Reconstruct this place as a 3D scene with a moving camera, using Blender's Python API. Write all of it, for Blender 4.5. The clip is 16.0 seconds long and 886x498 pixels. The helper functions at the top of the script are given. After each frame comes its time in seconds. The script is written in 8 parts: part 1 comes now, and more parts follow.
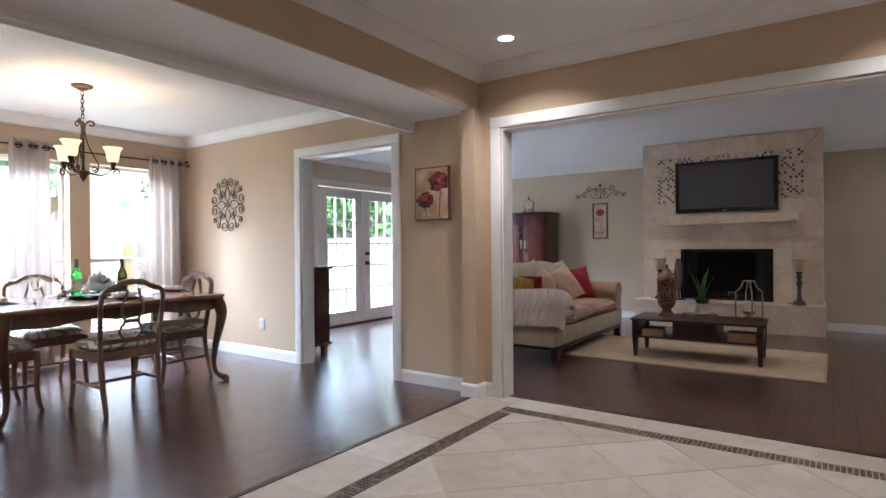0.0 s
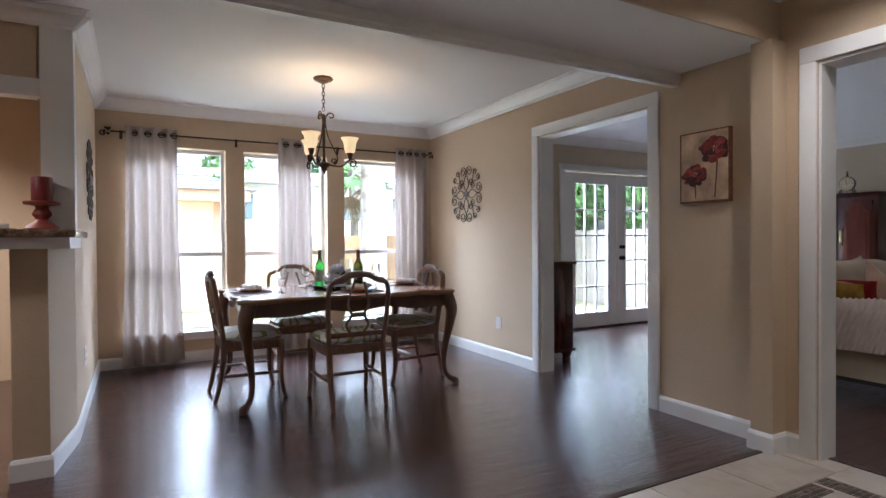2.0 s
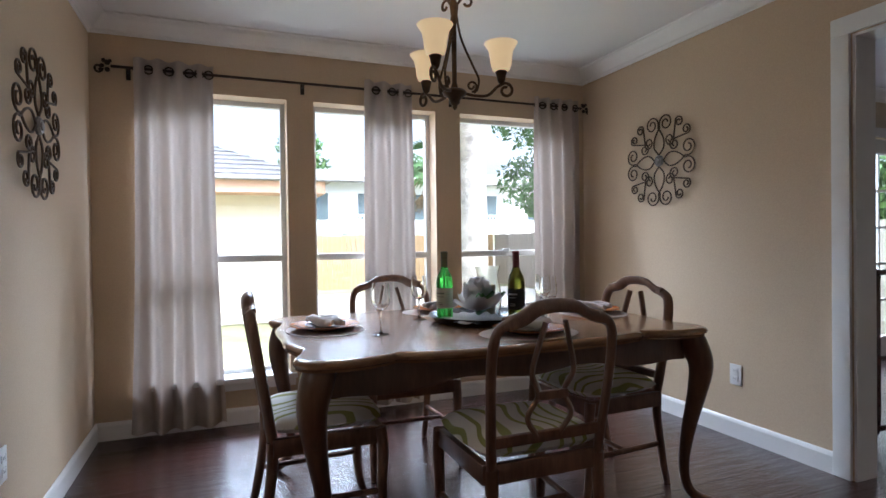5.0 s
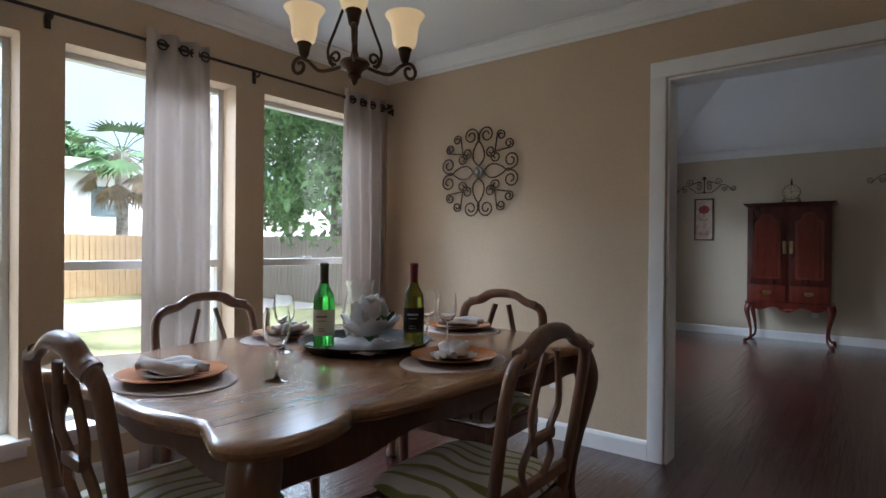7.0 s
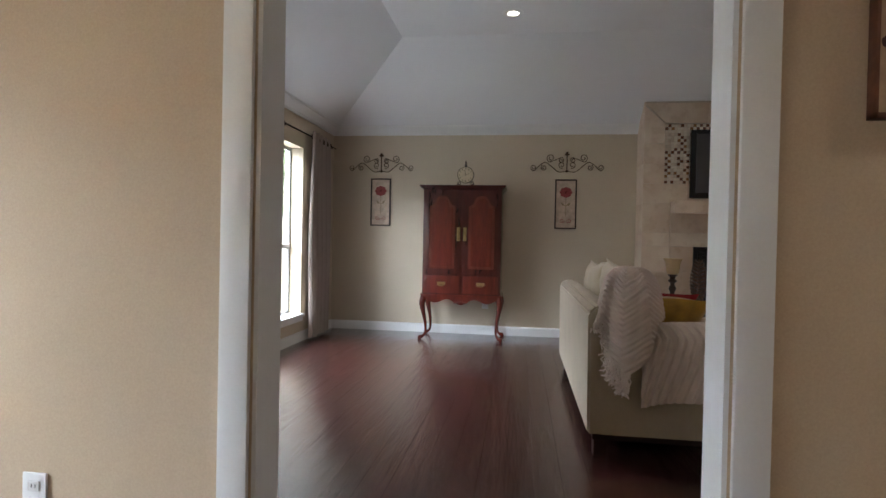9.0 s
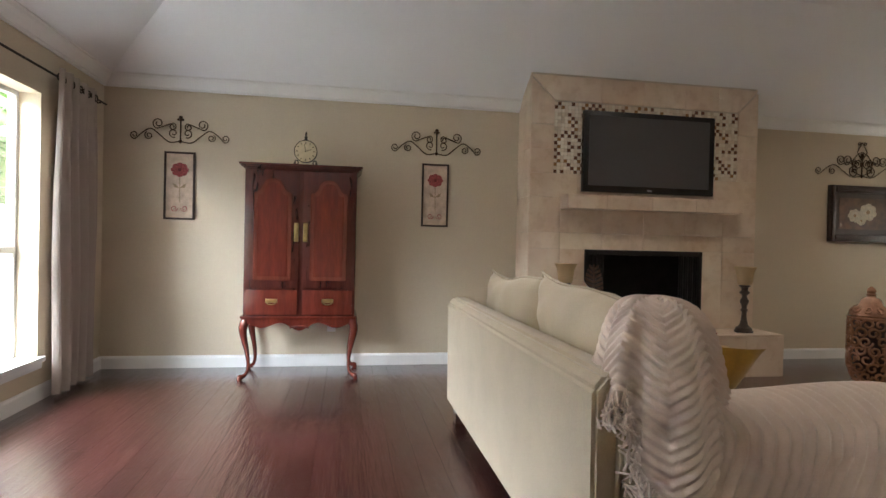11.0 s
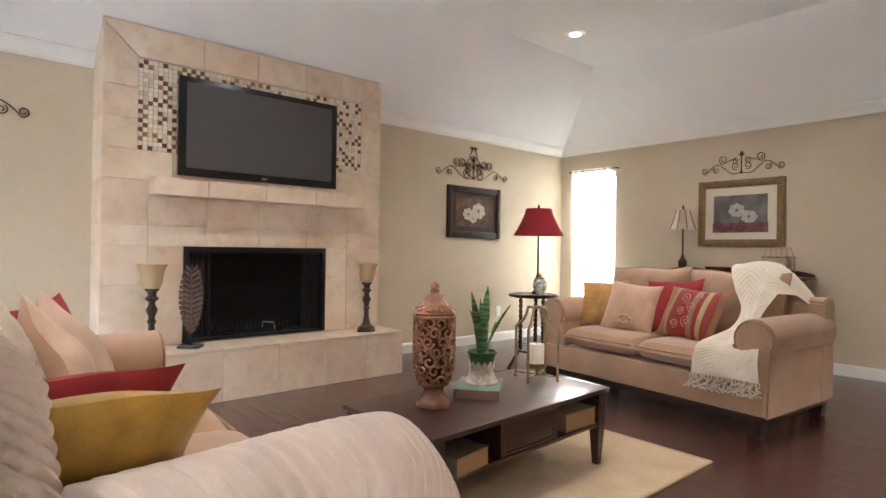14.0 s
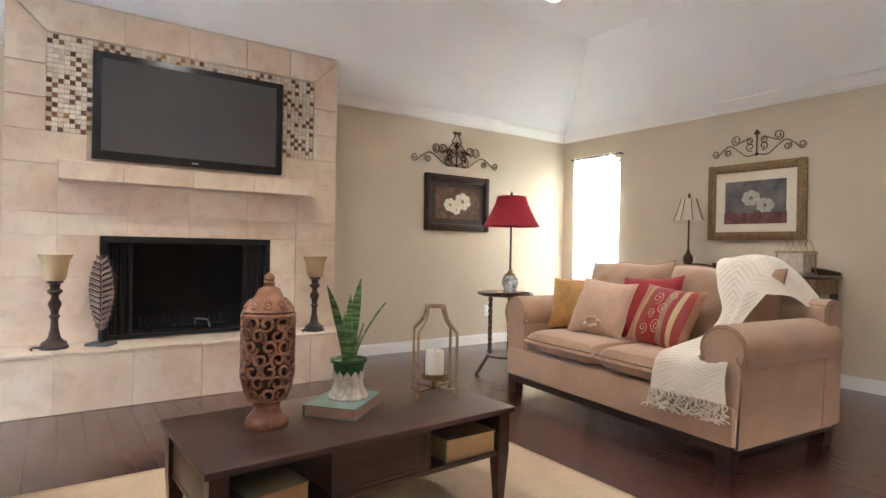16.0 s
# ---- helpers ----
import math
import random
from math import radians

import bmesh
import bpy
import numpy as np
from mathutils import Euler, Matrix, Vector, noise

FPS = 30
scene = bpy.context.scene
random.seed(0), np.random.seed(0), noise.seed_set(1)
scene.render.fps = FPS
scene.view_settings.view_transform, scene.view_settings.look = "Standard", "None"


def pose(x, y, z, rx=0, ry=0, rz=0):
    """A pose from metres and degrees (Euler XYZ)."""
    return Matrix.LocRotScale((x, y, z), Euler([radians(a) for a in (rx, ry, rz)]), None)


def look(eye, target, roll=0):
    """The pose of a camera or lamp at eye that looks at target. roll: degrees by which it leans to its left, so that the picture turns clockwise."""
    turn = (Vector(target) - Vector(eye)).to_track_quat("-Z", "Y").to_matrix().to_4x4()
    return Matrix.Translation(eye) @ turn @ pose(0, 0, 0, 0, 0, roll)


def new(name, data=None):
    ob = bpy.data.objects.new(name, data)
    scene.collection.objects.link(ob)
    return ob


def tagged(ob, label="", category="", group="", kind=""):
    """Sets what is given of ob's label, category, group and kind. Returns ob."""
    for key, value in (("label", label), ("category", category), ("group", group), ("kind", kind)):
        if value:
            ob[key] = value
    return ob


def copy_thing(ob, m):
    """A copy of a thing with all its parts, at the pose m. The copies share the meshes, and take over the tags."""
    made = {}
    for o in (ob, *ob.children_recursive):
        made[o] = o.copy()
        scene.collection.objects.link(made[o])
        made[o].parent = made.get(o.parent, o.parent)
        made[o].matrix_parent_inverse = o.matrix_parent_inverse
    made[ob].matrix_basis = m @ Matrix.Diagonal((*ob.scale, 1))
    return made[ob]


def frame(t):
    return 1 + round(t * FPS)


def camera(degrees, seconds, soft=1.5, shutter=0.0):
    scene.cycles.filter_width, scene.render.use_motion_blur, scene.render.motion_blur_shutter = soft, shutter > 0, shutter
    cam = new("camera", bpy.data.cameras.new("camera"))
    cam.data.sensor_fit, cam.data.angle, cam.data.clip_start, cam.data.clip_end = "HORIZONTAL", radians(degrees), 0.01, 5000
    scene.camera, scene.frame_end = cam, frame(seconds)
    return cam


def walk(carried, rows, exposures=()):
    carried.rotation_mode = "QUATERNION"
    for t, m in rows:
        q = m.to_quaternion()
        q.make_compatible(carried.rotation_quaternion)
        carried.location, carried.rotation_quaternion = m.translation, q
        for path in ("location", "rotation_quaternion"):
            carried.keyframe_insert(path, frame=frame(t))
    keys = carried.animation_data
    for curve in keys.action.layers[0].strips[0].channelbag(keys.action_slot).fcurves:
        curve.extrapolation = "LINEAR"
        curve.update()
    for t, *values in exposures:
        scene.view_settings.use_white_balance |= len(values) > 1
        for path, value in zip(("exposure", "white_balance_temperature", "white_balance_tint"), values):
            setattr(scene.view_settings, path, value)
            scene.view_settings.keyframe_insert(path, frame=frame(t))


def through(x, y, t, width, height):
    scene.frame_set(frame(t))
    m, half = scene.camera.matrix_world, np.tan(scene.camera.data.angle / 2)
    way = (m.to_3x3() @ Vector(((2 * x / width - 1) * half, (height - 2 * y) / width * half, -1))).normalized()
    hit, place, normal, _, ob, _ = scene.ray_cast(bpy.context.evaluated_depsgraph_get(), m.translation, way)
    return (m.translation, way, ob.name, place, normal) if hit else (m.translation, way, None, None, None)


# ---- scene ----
cam = camera(76.8, 16.0)
PATH = [
    (0, (0.401, -0.252, 1.152), (-0.747, 1.385, 1.142), -0.5),
    (0.5, (0.432, -0.106, 1.16), (-0.868, 1.414, 1.148), -0.3),
    (1, (0.361, -0.001, 1.16), (-1.071, 1.396, 1.144), -0.2),
    (1.5, (0.159, 0.178, 1.15), (-1.437, 1.384, 1.128), -0.3),
    (2, (-0.079, 0.41, 1.136), (-1.832, 1.372, 1.11), -0.4),
    (2.5, (-0.428, 0.652, 1.144), (-2.264, 1.444, 1.115), -0.4),
    (3, (-0.79, 0.81, 1.11), (-2.66, 1.517, 1.081), -0.3),
    (3.5, (-1.163, 0.942, 1.119), (-3.062, 1.569, 1.087), -0.2),
    (3.7, (-1.315, 0.989, 1.11), (-3.225, 1.58, 1.078), -0.2),
    (5.8, (-2.7, 0.52, 1.132), (-4.405, 1.565, 1.112), 0.1),
    (6, (-2.806, 0.446, 1.142), (-4.442, 1.597, 1.123), 0.6),
    (6.5, (-2.99, 0.357, 1.146), (-4.434, 1.74, 1.138), 0.6),
    (7, (-3.024, 0.413, 1.137), (-4.251, 1.993, 1.129), 0.5),
    (7.5, (-3.027, 0.669, 1.125), (-3.923, 2.457, 1.113), 0.5),
    (8, (-3.07, 1.05, 1.105), (-3.71, 2.945, 1.085), 0.7),
    (8.5, (-3.168, 1.55, 1.076), (-3.59, 3.504, 1.055), 1.0),
    (8.7, (-3.181, 1.766, 1.069), (-3.534, 3.734, 1.049), 1.1),
    (10.8, (-3.532, 3.546, 1.117), (-3.321, 5.534, 1.084), 1.3),
    (11, (-3.51, 3.62, 1.1), (-3.167, 5.59, 1.082), 1.3),
    (11.5, (-3.429, 3.783, 1.137), (-2.775, 5.673, 1.126), 1.3),
    (12, (-3.357, 3.802, 1.131), (-2.467, 5.593, 1.131), 1.2),
    (12.5, (-3.24, 3.855, 1.121), (-2.146, 5.53, 1.123), 1.2),
    (13, (-3.065, 3.928, 1.106), (-1.828, 5.5, 1.109), 1.1),
    (13.5, (-2.842, 3.977, 1.102), (-1.537, 5.492, 1.104), 1.0),
    (14, (-2.621, 3.991, 1.088), (-1.322, 5.511, 1.089), 0.9),
    (14.5, (-2.327, 3.977, 1.077), (-1.15, 5.594, 1.077), 0.9),
    (15, (-2.068, 3.944, 1.062), (-0.994, 5.631, 1.055), 1.0),
    (15.5, (-1.813, 3.951, 1.046), (-0.747, 5.643, 1.039), 1.0),
    (16, (-1.684, 3.899, 1.044), (-0.536, 5.536, 1.039), 1.1),
]
EXPOSURES = [(0.0, 1.55, 5200, 14), (0.5, 1.28, 5200, 14), (1.0, 1.05, 5200, 14), (2.0, 0.8, 5200, 14), (3.5, 0.5, 5250, 14), (6.0, -0.1, 5350, 12), (7.0, -0.2, 5350, 11), (8.5, 0.65, 5600, 11),
             (11.0, 1.5, 6050, 11), (12.0, 2.1, 6000, 12), (13.0, 2.5, 5850, 12), (14.0, 2.8, 5650, 12), (16.0, 2.9, 5500, 12)]
walk(cam, [(t, look(eye, target, roll)) for t, eye, target, roll in PATH], EXPOSURES)

# ---- world, sun and lamps ----
world = bpy.data.worlds.new("sky")
scene.world = world
world.use_nodes = True
_wn, _wl = world.node_tree.nodes, world.node_tree.links
_sky = _wn.new("ShaderNodeTexSky")
_sky.sky_type, _sky.sun_disc = "NISHITA", False
_sky.sun_elevation, _sky.sun_rotation = radians(50), radians(60)
_sky.air_density, _sky.dust_density, _sky.ozone_density = 0.7, 7.0, 0.6
_wn["Background"].inputs["Strength"].default_value = 0.34
_haze = _wn.new("ShaderNodeHueSaturation")   # thin white haze
_haze.inputs["Saturation"].default_value, _haze.inputs["Value"].default_value = 0.2, 1.65
_wl.new(_sky.outputs[0], _haze.inputs["Color"])
_wl.new(_haze.outputs[0], _wn["Background"].inputs["Color"])

_sun = bpy.data.lights.new("sun", "SUN")
_sun.energy, _sun.angle, _sun.color = 5.0, radians(3.0), (1.0, 0.95, 0.88)
new("sun", _sun).matrix_world = look((20, 14, 30), (0, 0, 0))


def area_lamp(name, eye, target, w, h, power, color=(1, 1, 1)):
    """An area lamp added in or outside a window to stand in for the sky's light."""
    d = bpy.data.lights.new(name, "AREA")
    d.shape, d.size, d.size_y, d.energy, d.color = "RECTANGLE", w, h, power, color
    ob = new(name, d)
    ob.matrix_world = look(eye, target)
    return ob


DAY = (0.90, 0.96, 1.0)
# The first two hang unseen outside, above the view, added to push daylight indoors.
area_lamp("sky_fill_dining", (-9.0, 1.8, 3.85), (-5.0, 1.8, 1.1), 4.4, 1.7, 700, DAY)
area_lamp("sky_fill_living", (-8.0, 7.2, 4.2), (-4.6, 6.4, 0.9), 5.0, 2.2, 860, DAY)
area_lamp("window_light", (3.67, 8.15, 1.3), (1.7, 8.15, 1.0), 0.6, 1.6, 1.8, DAY)


def spot_lamp(name, eye, power, size=0.06):
    d = bpy.data.lights.new(name, "SPOT")
    d.energy, d.spot_size, d.spot_blend, d.shadow_soft_size, d.color = power, radians(138), 1.0, size, (1.0, 0.86, 0.68)
    ob = new(name, d)
    ob.matrix_world = look(eye, (eye[0], eye[1] + 0.001, eye[2] - 1))
    return ob


def bulb(name, eye, power):
    d = bpy.data.lights.new(name, "POINT")
    d.energy, d.shadow_soft_size, d.color = power, 0.035, (1.0, 0.74, 0.45)
    ob = new(name, d)
    ob.location = eye
    return ob


# ---- materials ----
def material(name):
    m = bpy.data.materials.new(name)
    m.use_nodes = True
    return m, m.node_tree.nodes, m.node_tree.links, m.node_tree.nodes["Principled BSDF"]


def noise_node(n, l, scale, detail=4.0, rough=0.55, stretch=None, space="Object"):
    tc = n.new("ShaderNodeTexCoord")
    tex = n.new("ShaderNodeTexNoise")
    tex.inputs["Scale"].default_value, tex.inputs["Detail"].default_value, tex.inputs["Roughness"].default_value = scale, detail, rough
    if stretch:
        mp = n.new("ShaderNodeMapping")
        mp.inputs["Scale"].default_value = stretch
        l.new(tc.outputs[space], mp.inputs["Vector"])
        l.new(mp.outputs[0], tex.inputs["Vector"])
    else:
        l.new(tc.outputs[space], tex.inputs["Vector"])
    return tex


def ramp_node(n, l, source, stops):
    r = n.new("ShaderNodeValToRGB")
    while len(r.color_ramp.elements) < len(stops):
        r.color_ramp.elements.new(0.5)
    for e, (p, c) in zip(r.color_ramp.elements, stops):
        e.position, e.color = p, (*c, 1)
    l.new(source, r.inputs[0])
    return r


def mix_node(n, l, mode, fac, a, b):
    m = n.new("ShaderNodeMix")
    m.data_type, m.blend_type = "RGBA", mode
    m.inputs[0].default_value = fac
    for i, v in ((6, a), (7, b)):
        if isinstance(v, tuple):
            m.inputs[i].default_value = (*v, 1)
        else:
            l.new(v, m.inputs[i])
    return m.outputs[2]


def bump_node(n, l, b, height, strength, distance=0.002):
    k = n.new("ShaderNodeBump")
    k.inputs["Strength"].default_value, k.inputs["Distance"].default_value = strength, distance
    l.new(height, k.inputs["Height"])
    l.new(k.outputs[0], b.inputs["Normal"])


def plain(name, color, rough=0.5, metal=0.0, vary=0.12, scale=6.0, bump=0.15, bscale=120.0, stretch=None, coat=0.0, sheen=0.0, spec=0.5):
    """A painted, woven or metal surface: colour varied at a large and a small scale, with fine relief."""
    m, n, l, b = material(name)
    big = noise_node(n, l, scale, 3.0, stretch=stretch)
    fine = noise_node(n, l, bscale, 3.0, stretch=stretch)
    lo = tuple(max(0.0, c * (1 - vary)) for c in color)
    hi = tuple(min(1.0, c * (1 + vary)) for c in color)
    r = ramp_node(n, l, big.outputs["Fac"], [(0.3, lo), (0.7, hi)])
    c = r.outputs[0]
    if vary > 0:
        bw = n.new("ShaderNodeRGBToBW")
        l.new(fine.outputs["Color"], bw.inputs[0])
        c = mix_node(n, l, "OVERLAY", 0.2, r.outputs[0], bw.outputs[0])
    l.new(c, b.inputs["Base Color"])
    b.inputs["Roughness"].default_value, b.inputs["Metallic"].default_value = rough, metal
    b.inputs["Coat Weight"].default_value, b.inputs["Sheen Weight"].default_value = coat, sheen
    b.inputs["Specular IOR Level"].default_value = spec
    if bump:
        bump_node(n, l, b, fine.outputs["Fac"], bump)
    return m


def wood(name, dark, light, rough=0.35, grain=(1.0, 14.0, 14.0), scale=3.0, coat=0.2, object_random=0.0, bump=0.2, spec=0.5, depth=0.003):
    m, n, l, b = material(name)
    g = noise_node(n, l, scale, 6.0, 0.65, stretch=grain)
    streak = noise_node(n, l, scale * 6, 3.0, 0.5, stretch=grain)
    r = ramp_node(n, l, g.outputs["Fac"], [(0.28, dark), (0.72, light)])
    bw = n.new("ShaderNodeRGBToBW")
    l.new(streak.outputs["Color"], bw.inputs[0])
    c = mix_node(n, l, "OVERLAY", 0.45, r.outputs[0], bw.outputs[0])
    if object_random:
        oi = n.new("ShaderNodeObjectInfo")
        rr = ramp_node(n, l, oi.outputs["Random"], [(0.0, (1 - object_random,) * 3), (1.0, (1.0, 1.0, 1.0))])
        c = mix_node(n, l, "MULTIPLY", 1.0, c, rr.outputs[0])
    l.new(c, b.inputs["Base Color"])
    b.inputs["Roughness"].default_value, b.inputs["Coat Weight"].default_value, b.inputs["Coat Roughness"].default_value = rough, coat, 0.15
    b.inputs["Specular IOR Level"].default_value = spec
    bump_node(n, l, b, g.outputs["Fac"], bump, depth)
    l.new(b.inputs["Normal"].links[0].from_socket, b.inputs["Coat Normal"])
    return m


def glowing(name, color, strength, base=(0.9, 0.85, 0.75)):
    m, n, l, b = material(name)
    b.inputs["Base Color"].default_value = (*base, 1)
    b.inputs["Emission Color"].default_value, b.inputs["Emission Strength"].default_value = (*color, 1), strength
    return m


def glass(name, color=(1, 1, 1), rough=0.0, ior=1.45):
    m, n, l, b = material(name)
    b.inputs["Base Color"].default_value = (*color, 1)
    b.inputs["Transmission Weight"].default_value, b.inputs["Roughness"].default_value, b.inputs["IOR"].default_value = 1.0, rough, ior
    return m


def travertine(name, warm, pale, object_random=0.12):
    m, n, l, b = material(name)
    tc = n.new("ShaderNodeTexCoord")
    oi = n.new("ShaderNodeObjectInfo")
    sh = n.new("ShaderNodeVectorMath")
    sh.operation = "MULTIPLY_ADD"
    sh.inputs[1].default_value = (7.0, 5.0, 9.0)
    cb = n.new("ShaderNodeCombineXYZ")
    for i in range(3):
        l.new(oi.outputs["Random"], cb.inputs[i])
    l.new(cb.outputs[0], sh.inputs[0])
    l.new(tc.outputs["Object"], sh.inputs[2])
    texs = []
    for sc, dt in ((1.8, 6.0), (9.0, 8.0), (60.0, 3.0)):
        t = n.new("ShaderNodeTexNoise")
        t.inputs["Scale"].default_value, t.inputs["Detail"].default_value, t.inputs["Roughness"].default_value = sc, dt, 0.6
        l.new(sh.outputs[0], t.inputs["Vector"])
        texs.append(t)
    r = ramp_node(n, l, texs[0].outputs["Fac"], [(0.35, warm), (0.65, pale)])
    v = ramp_node(n, l, texs[1].outputs["Fac"], [(0.38, (0.89, 0.85, 0.81)), (0.5, (1, 1, 1)), (0.66, (1, 1, 1)), (0.74, (1.0, 1.0, 1.0))])
    c = mix_node(n, l, "MULTIPLY", 0.8, r.outputs[0], v.outputs[0])
    rr = ramp_node(n, l, oi.outputs["Random"], [(0.0, (1 - object_random, 1 - object_random * 1.2, 1 - object_random * 1.6)), (1.0, (1, 1, 1))])
    c = mix_node(n, l, "MULTIPLY", 1.0, c, rr.outputs[0])
    l.new(c, b.inputs["Base Color"])
    b.inputs["Roughness"].default_value = 0.42
    bump_node(n, l, b, texs[1].outputs["Fac"], 0.15)
    return m


def mosaic(name, stops, rough=0.25):
    """Small stone and glass chips, each of its own colour."""
    m, n, l, b = material(name)
    g = n.new("ShaderNodeNewGeometry")
    r = ramp_node(n, l, g.outputs["Random Per Island"], stops)
    r.color_ramp.interpolation = "CONSTANT"
    l.new(r.outputs[0], b.inputs["Base Color"])
    b.inputs["Roughness"].default_value = rough
    return m


def translucent(name, color, through=0.5, rough=0.9, weave=500.0):
    m, n, l, b = material(name)
    f = noise_node(n, l, weave, 2.0)
    r = ramp_node(n, l, f.outputs["Fac"], [(0.3, tuple(c * 0.92 for c in color)), (0.7, color)])
    l.new(r.outputs[0], b.inputs["Base Color"])
    b.inputs["Roughness"].default_value = rough
    t = n.new("ShaderNodeBsdfTranslucent")
    l.new(r.outputs[0], t.inputs["Color"])
    x = n.new("ShaderNodeMixShader")
    x.inputs[0].default_value = through
    l.new(b.outputs[0], x.inputs[1])
    l.new(t.outputs[0], x.inputs[2])
    l.new(x.outputs[0], n["Material Output"].inputs["Surface"])
    bump_node(n, l, b, f.outputs["Fac"], 0.1)
    return m


WALL = plain("tan_wall_paint", (0.56, 0.43, 0.29), 0.75, vary=0.03, scale=1.2, bump=0.25, bscale=160)
WALL_LIVING = plain("beige_wall_paint", (0.58, 0.49, 0.36), 0.75, vary=0.03, scale=1.2, bump=0.25, bscale=160)
CEIL = plain("ceiling_paint", (0.80, 0.79, 0.78), 0.85, vary=0.02, scale=1.0, bump=0.3, bscale=90)
CEIL_LIVING = plain("pale_ceiling_paint", (0.80, 0.80, 0.80), 0.85, vary=0.02, scale=1.0, bump=0.3, bscale=90)
TRIM = plain("white_trim_paint", (0.80, 0.79, 0.77), 0.35, vary=0.02, bump=0.05)
PLANK = wood("dark_scraped_floorboards", (0.030, 0.009, 0.007), (0.080, 0.025, 0.020), 0.24, grain=(12.0, 1.2, 1.0), scale=2.2, coat=0.7, spec=0.55, object_random=0.4, bump=0.9, depth=0.006)
SUBFLOOR = plain("dark_joint", (0.012, 0.008, 0.007), 0.8)
TRAV_FLOOR = travertine("honed_floor_travertine", (0.46, 0.40, 0.33), (0.58, 0.52, 0.45))
TRAV = travertine("fireplace_travertine", (0.66, 0.50, 0.37), (0.78, 0.67, 0.54), 0.10)
GROUT = plain("grout", (0.55, 0.47, 0.38), 0.9)
CHIPS = mosaic("mosaic_chips", [(0.0, (0.76, 0.68, 0.56)), (0.45, (0.70, 0.59, 0.46)), (0.8, (0.62, 0.52, 0.40))], 0.5)
CHIPS_DARK = mosaic("dark_mosaic_chips", [(0.0, (0.15, 0.055, 0.022)), (0.7, (0.32, 0.16, 0.05))], 0.3)
CHIPS_FLOOR = mosaic("floor_mosaic_chips", [(0.0, (0.10, 0.065, 0.045)), (0.45, (0.19, 0.14, 0.10)), (0.75, (0.05, 0.035, 0.03))], 0.35)
PANE = glass("window_pane", (0.98, 1.0, 0.99))
IRON = plain("wrought_iron", (0.035, 0.025, 0.018), 0.5, 0.6, vary=0.3, scale=30)
BRONZE = plain("bronze_scrollwork", (0.075, 0.045, 0.025), 0.45, 0.7, vary=0.35, scale=25)
CURTAIN = translucent("taupe_curtain_cloth", (0.46, 0.39, 0.34), 0.17)
SHEER = translucent("white_sheer_cloth", (0.85, 0.82, 0.74), 0.6)

# ---- mesh helpers ----
def box(bm, x0, x1, y0, y1, z0, z1, bevel=0.0, seg=2):
    r = bmesh.ops.create_cube(bm, size=1.0)
    vs = r["verts"]
    bmesh.ops.scale(bm, vec=(x1 - x0, y1 - y0, z1 - z0), verts=vs)
    bmesh.ops.translate(bm, vec=((x0 + x1) / 2, (y0 + y1) / 2, (z0 + z1) / 2), verts=vs)
    if bevel:
        es = list({e for v in vs for e in v.link_edges})
        bmesh.ops.bevel(bm, geom=es, offset=bevel, segments=seg, affect="EDGES", profile=0.6)
    return vs


def lathe(bm, profile, segs=24, cx=0.0, cy=0.0, squash=1.0, caps=True):
    """Turns a profile of (radius, height) round the z axis."""
    rings = []
    for r, z in profile:
        rings.append([bm.verts.new((cx + r * math.cos(2 * math.pi * k / segs), cy + squash * r * math.sin(2 * math.pi * k / segs), z)) for k in range(segs)])
    for a, b in zip(rings, rings[1:]):
        for k in range(segs):
            bm.faces.new((a[k], a[(k + 1) % segs], b[(k + 1) % segs], b[k]))
    if caps:
        bm.faces.new(rings[0][::-1])
        bm.faces.new(rings[-1])


def tube(bm, pts, radius, segs=8, flat=1.0, closed=False):
    """A round or flattened bar along points; radius: one number, or one for each point."""
    pts = [Vector(p) for p in pts]
    rad = radius if isinstance(radius, (list, tuple)) else [radius] * len(pts)
    rings, ref = [], None
    for i, p in enumerate(pts):
        a = pts[i - 1] if i or closed else p
        b = pts[(i + 1) % len(pts)] if i < len(pts) - 1 or closed else p
        d = (b - a).normalized() if (b - a).length > 1e-9 else Vector((0, 0, 1))
        if ref is None:
            ref = d.orthogonal().normalized()
        u = (ref - d * ref.dot(d))
        u = u.normalized() if u.length > 1e-6 else d.orthogonal().normalized()
        ref = u
        v = d.cross(u)
        rings.append([bm.verts.new(p + rad[i] * (math.cos(2 * math.pi * k / segs) * u + flat * math.sin(2 * math.pi * k / segs) * v)) for k in range(segs)])
    pairs = list(zip(rings, rings[1:])) + ([(rings[-1], rings[0])] if closed else [])
    for a, b in pairs:
        for k in range(segs):
            bm.faces.new((a[k], a[(k + 1) % segs], b[(k + 1) % segs], b[k]))
    if not closed:
        bm.faces.new(rings[0][::-1])
        bm.faces.new(rings[-1])


def slab(bm, outline, axis, a, b):
    """A plate: an outline of (u, v) pairs pulled along an axis from a to b."""
    def at(u, v, w):
        return {"x": (w, u, v), "y": (u, w, v), "z": (u, v, w)}[axis]
    lo = [bm.verts.new(at(u, v, a)) for u, v in outline]
    hi = [bm.verts.new(at(u, v, b)) for u, v in outline]
    n = len(outline)
    bm.faces.new(lo)
    bm.faces.new(hi[::-1])
    for k in range(n):
        bm.faces.new((lo[k], hi[k], hi[(k + 1) % n], lo[(k + 1) % n]))


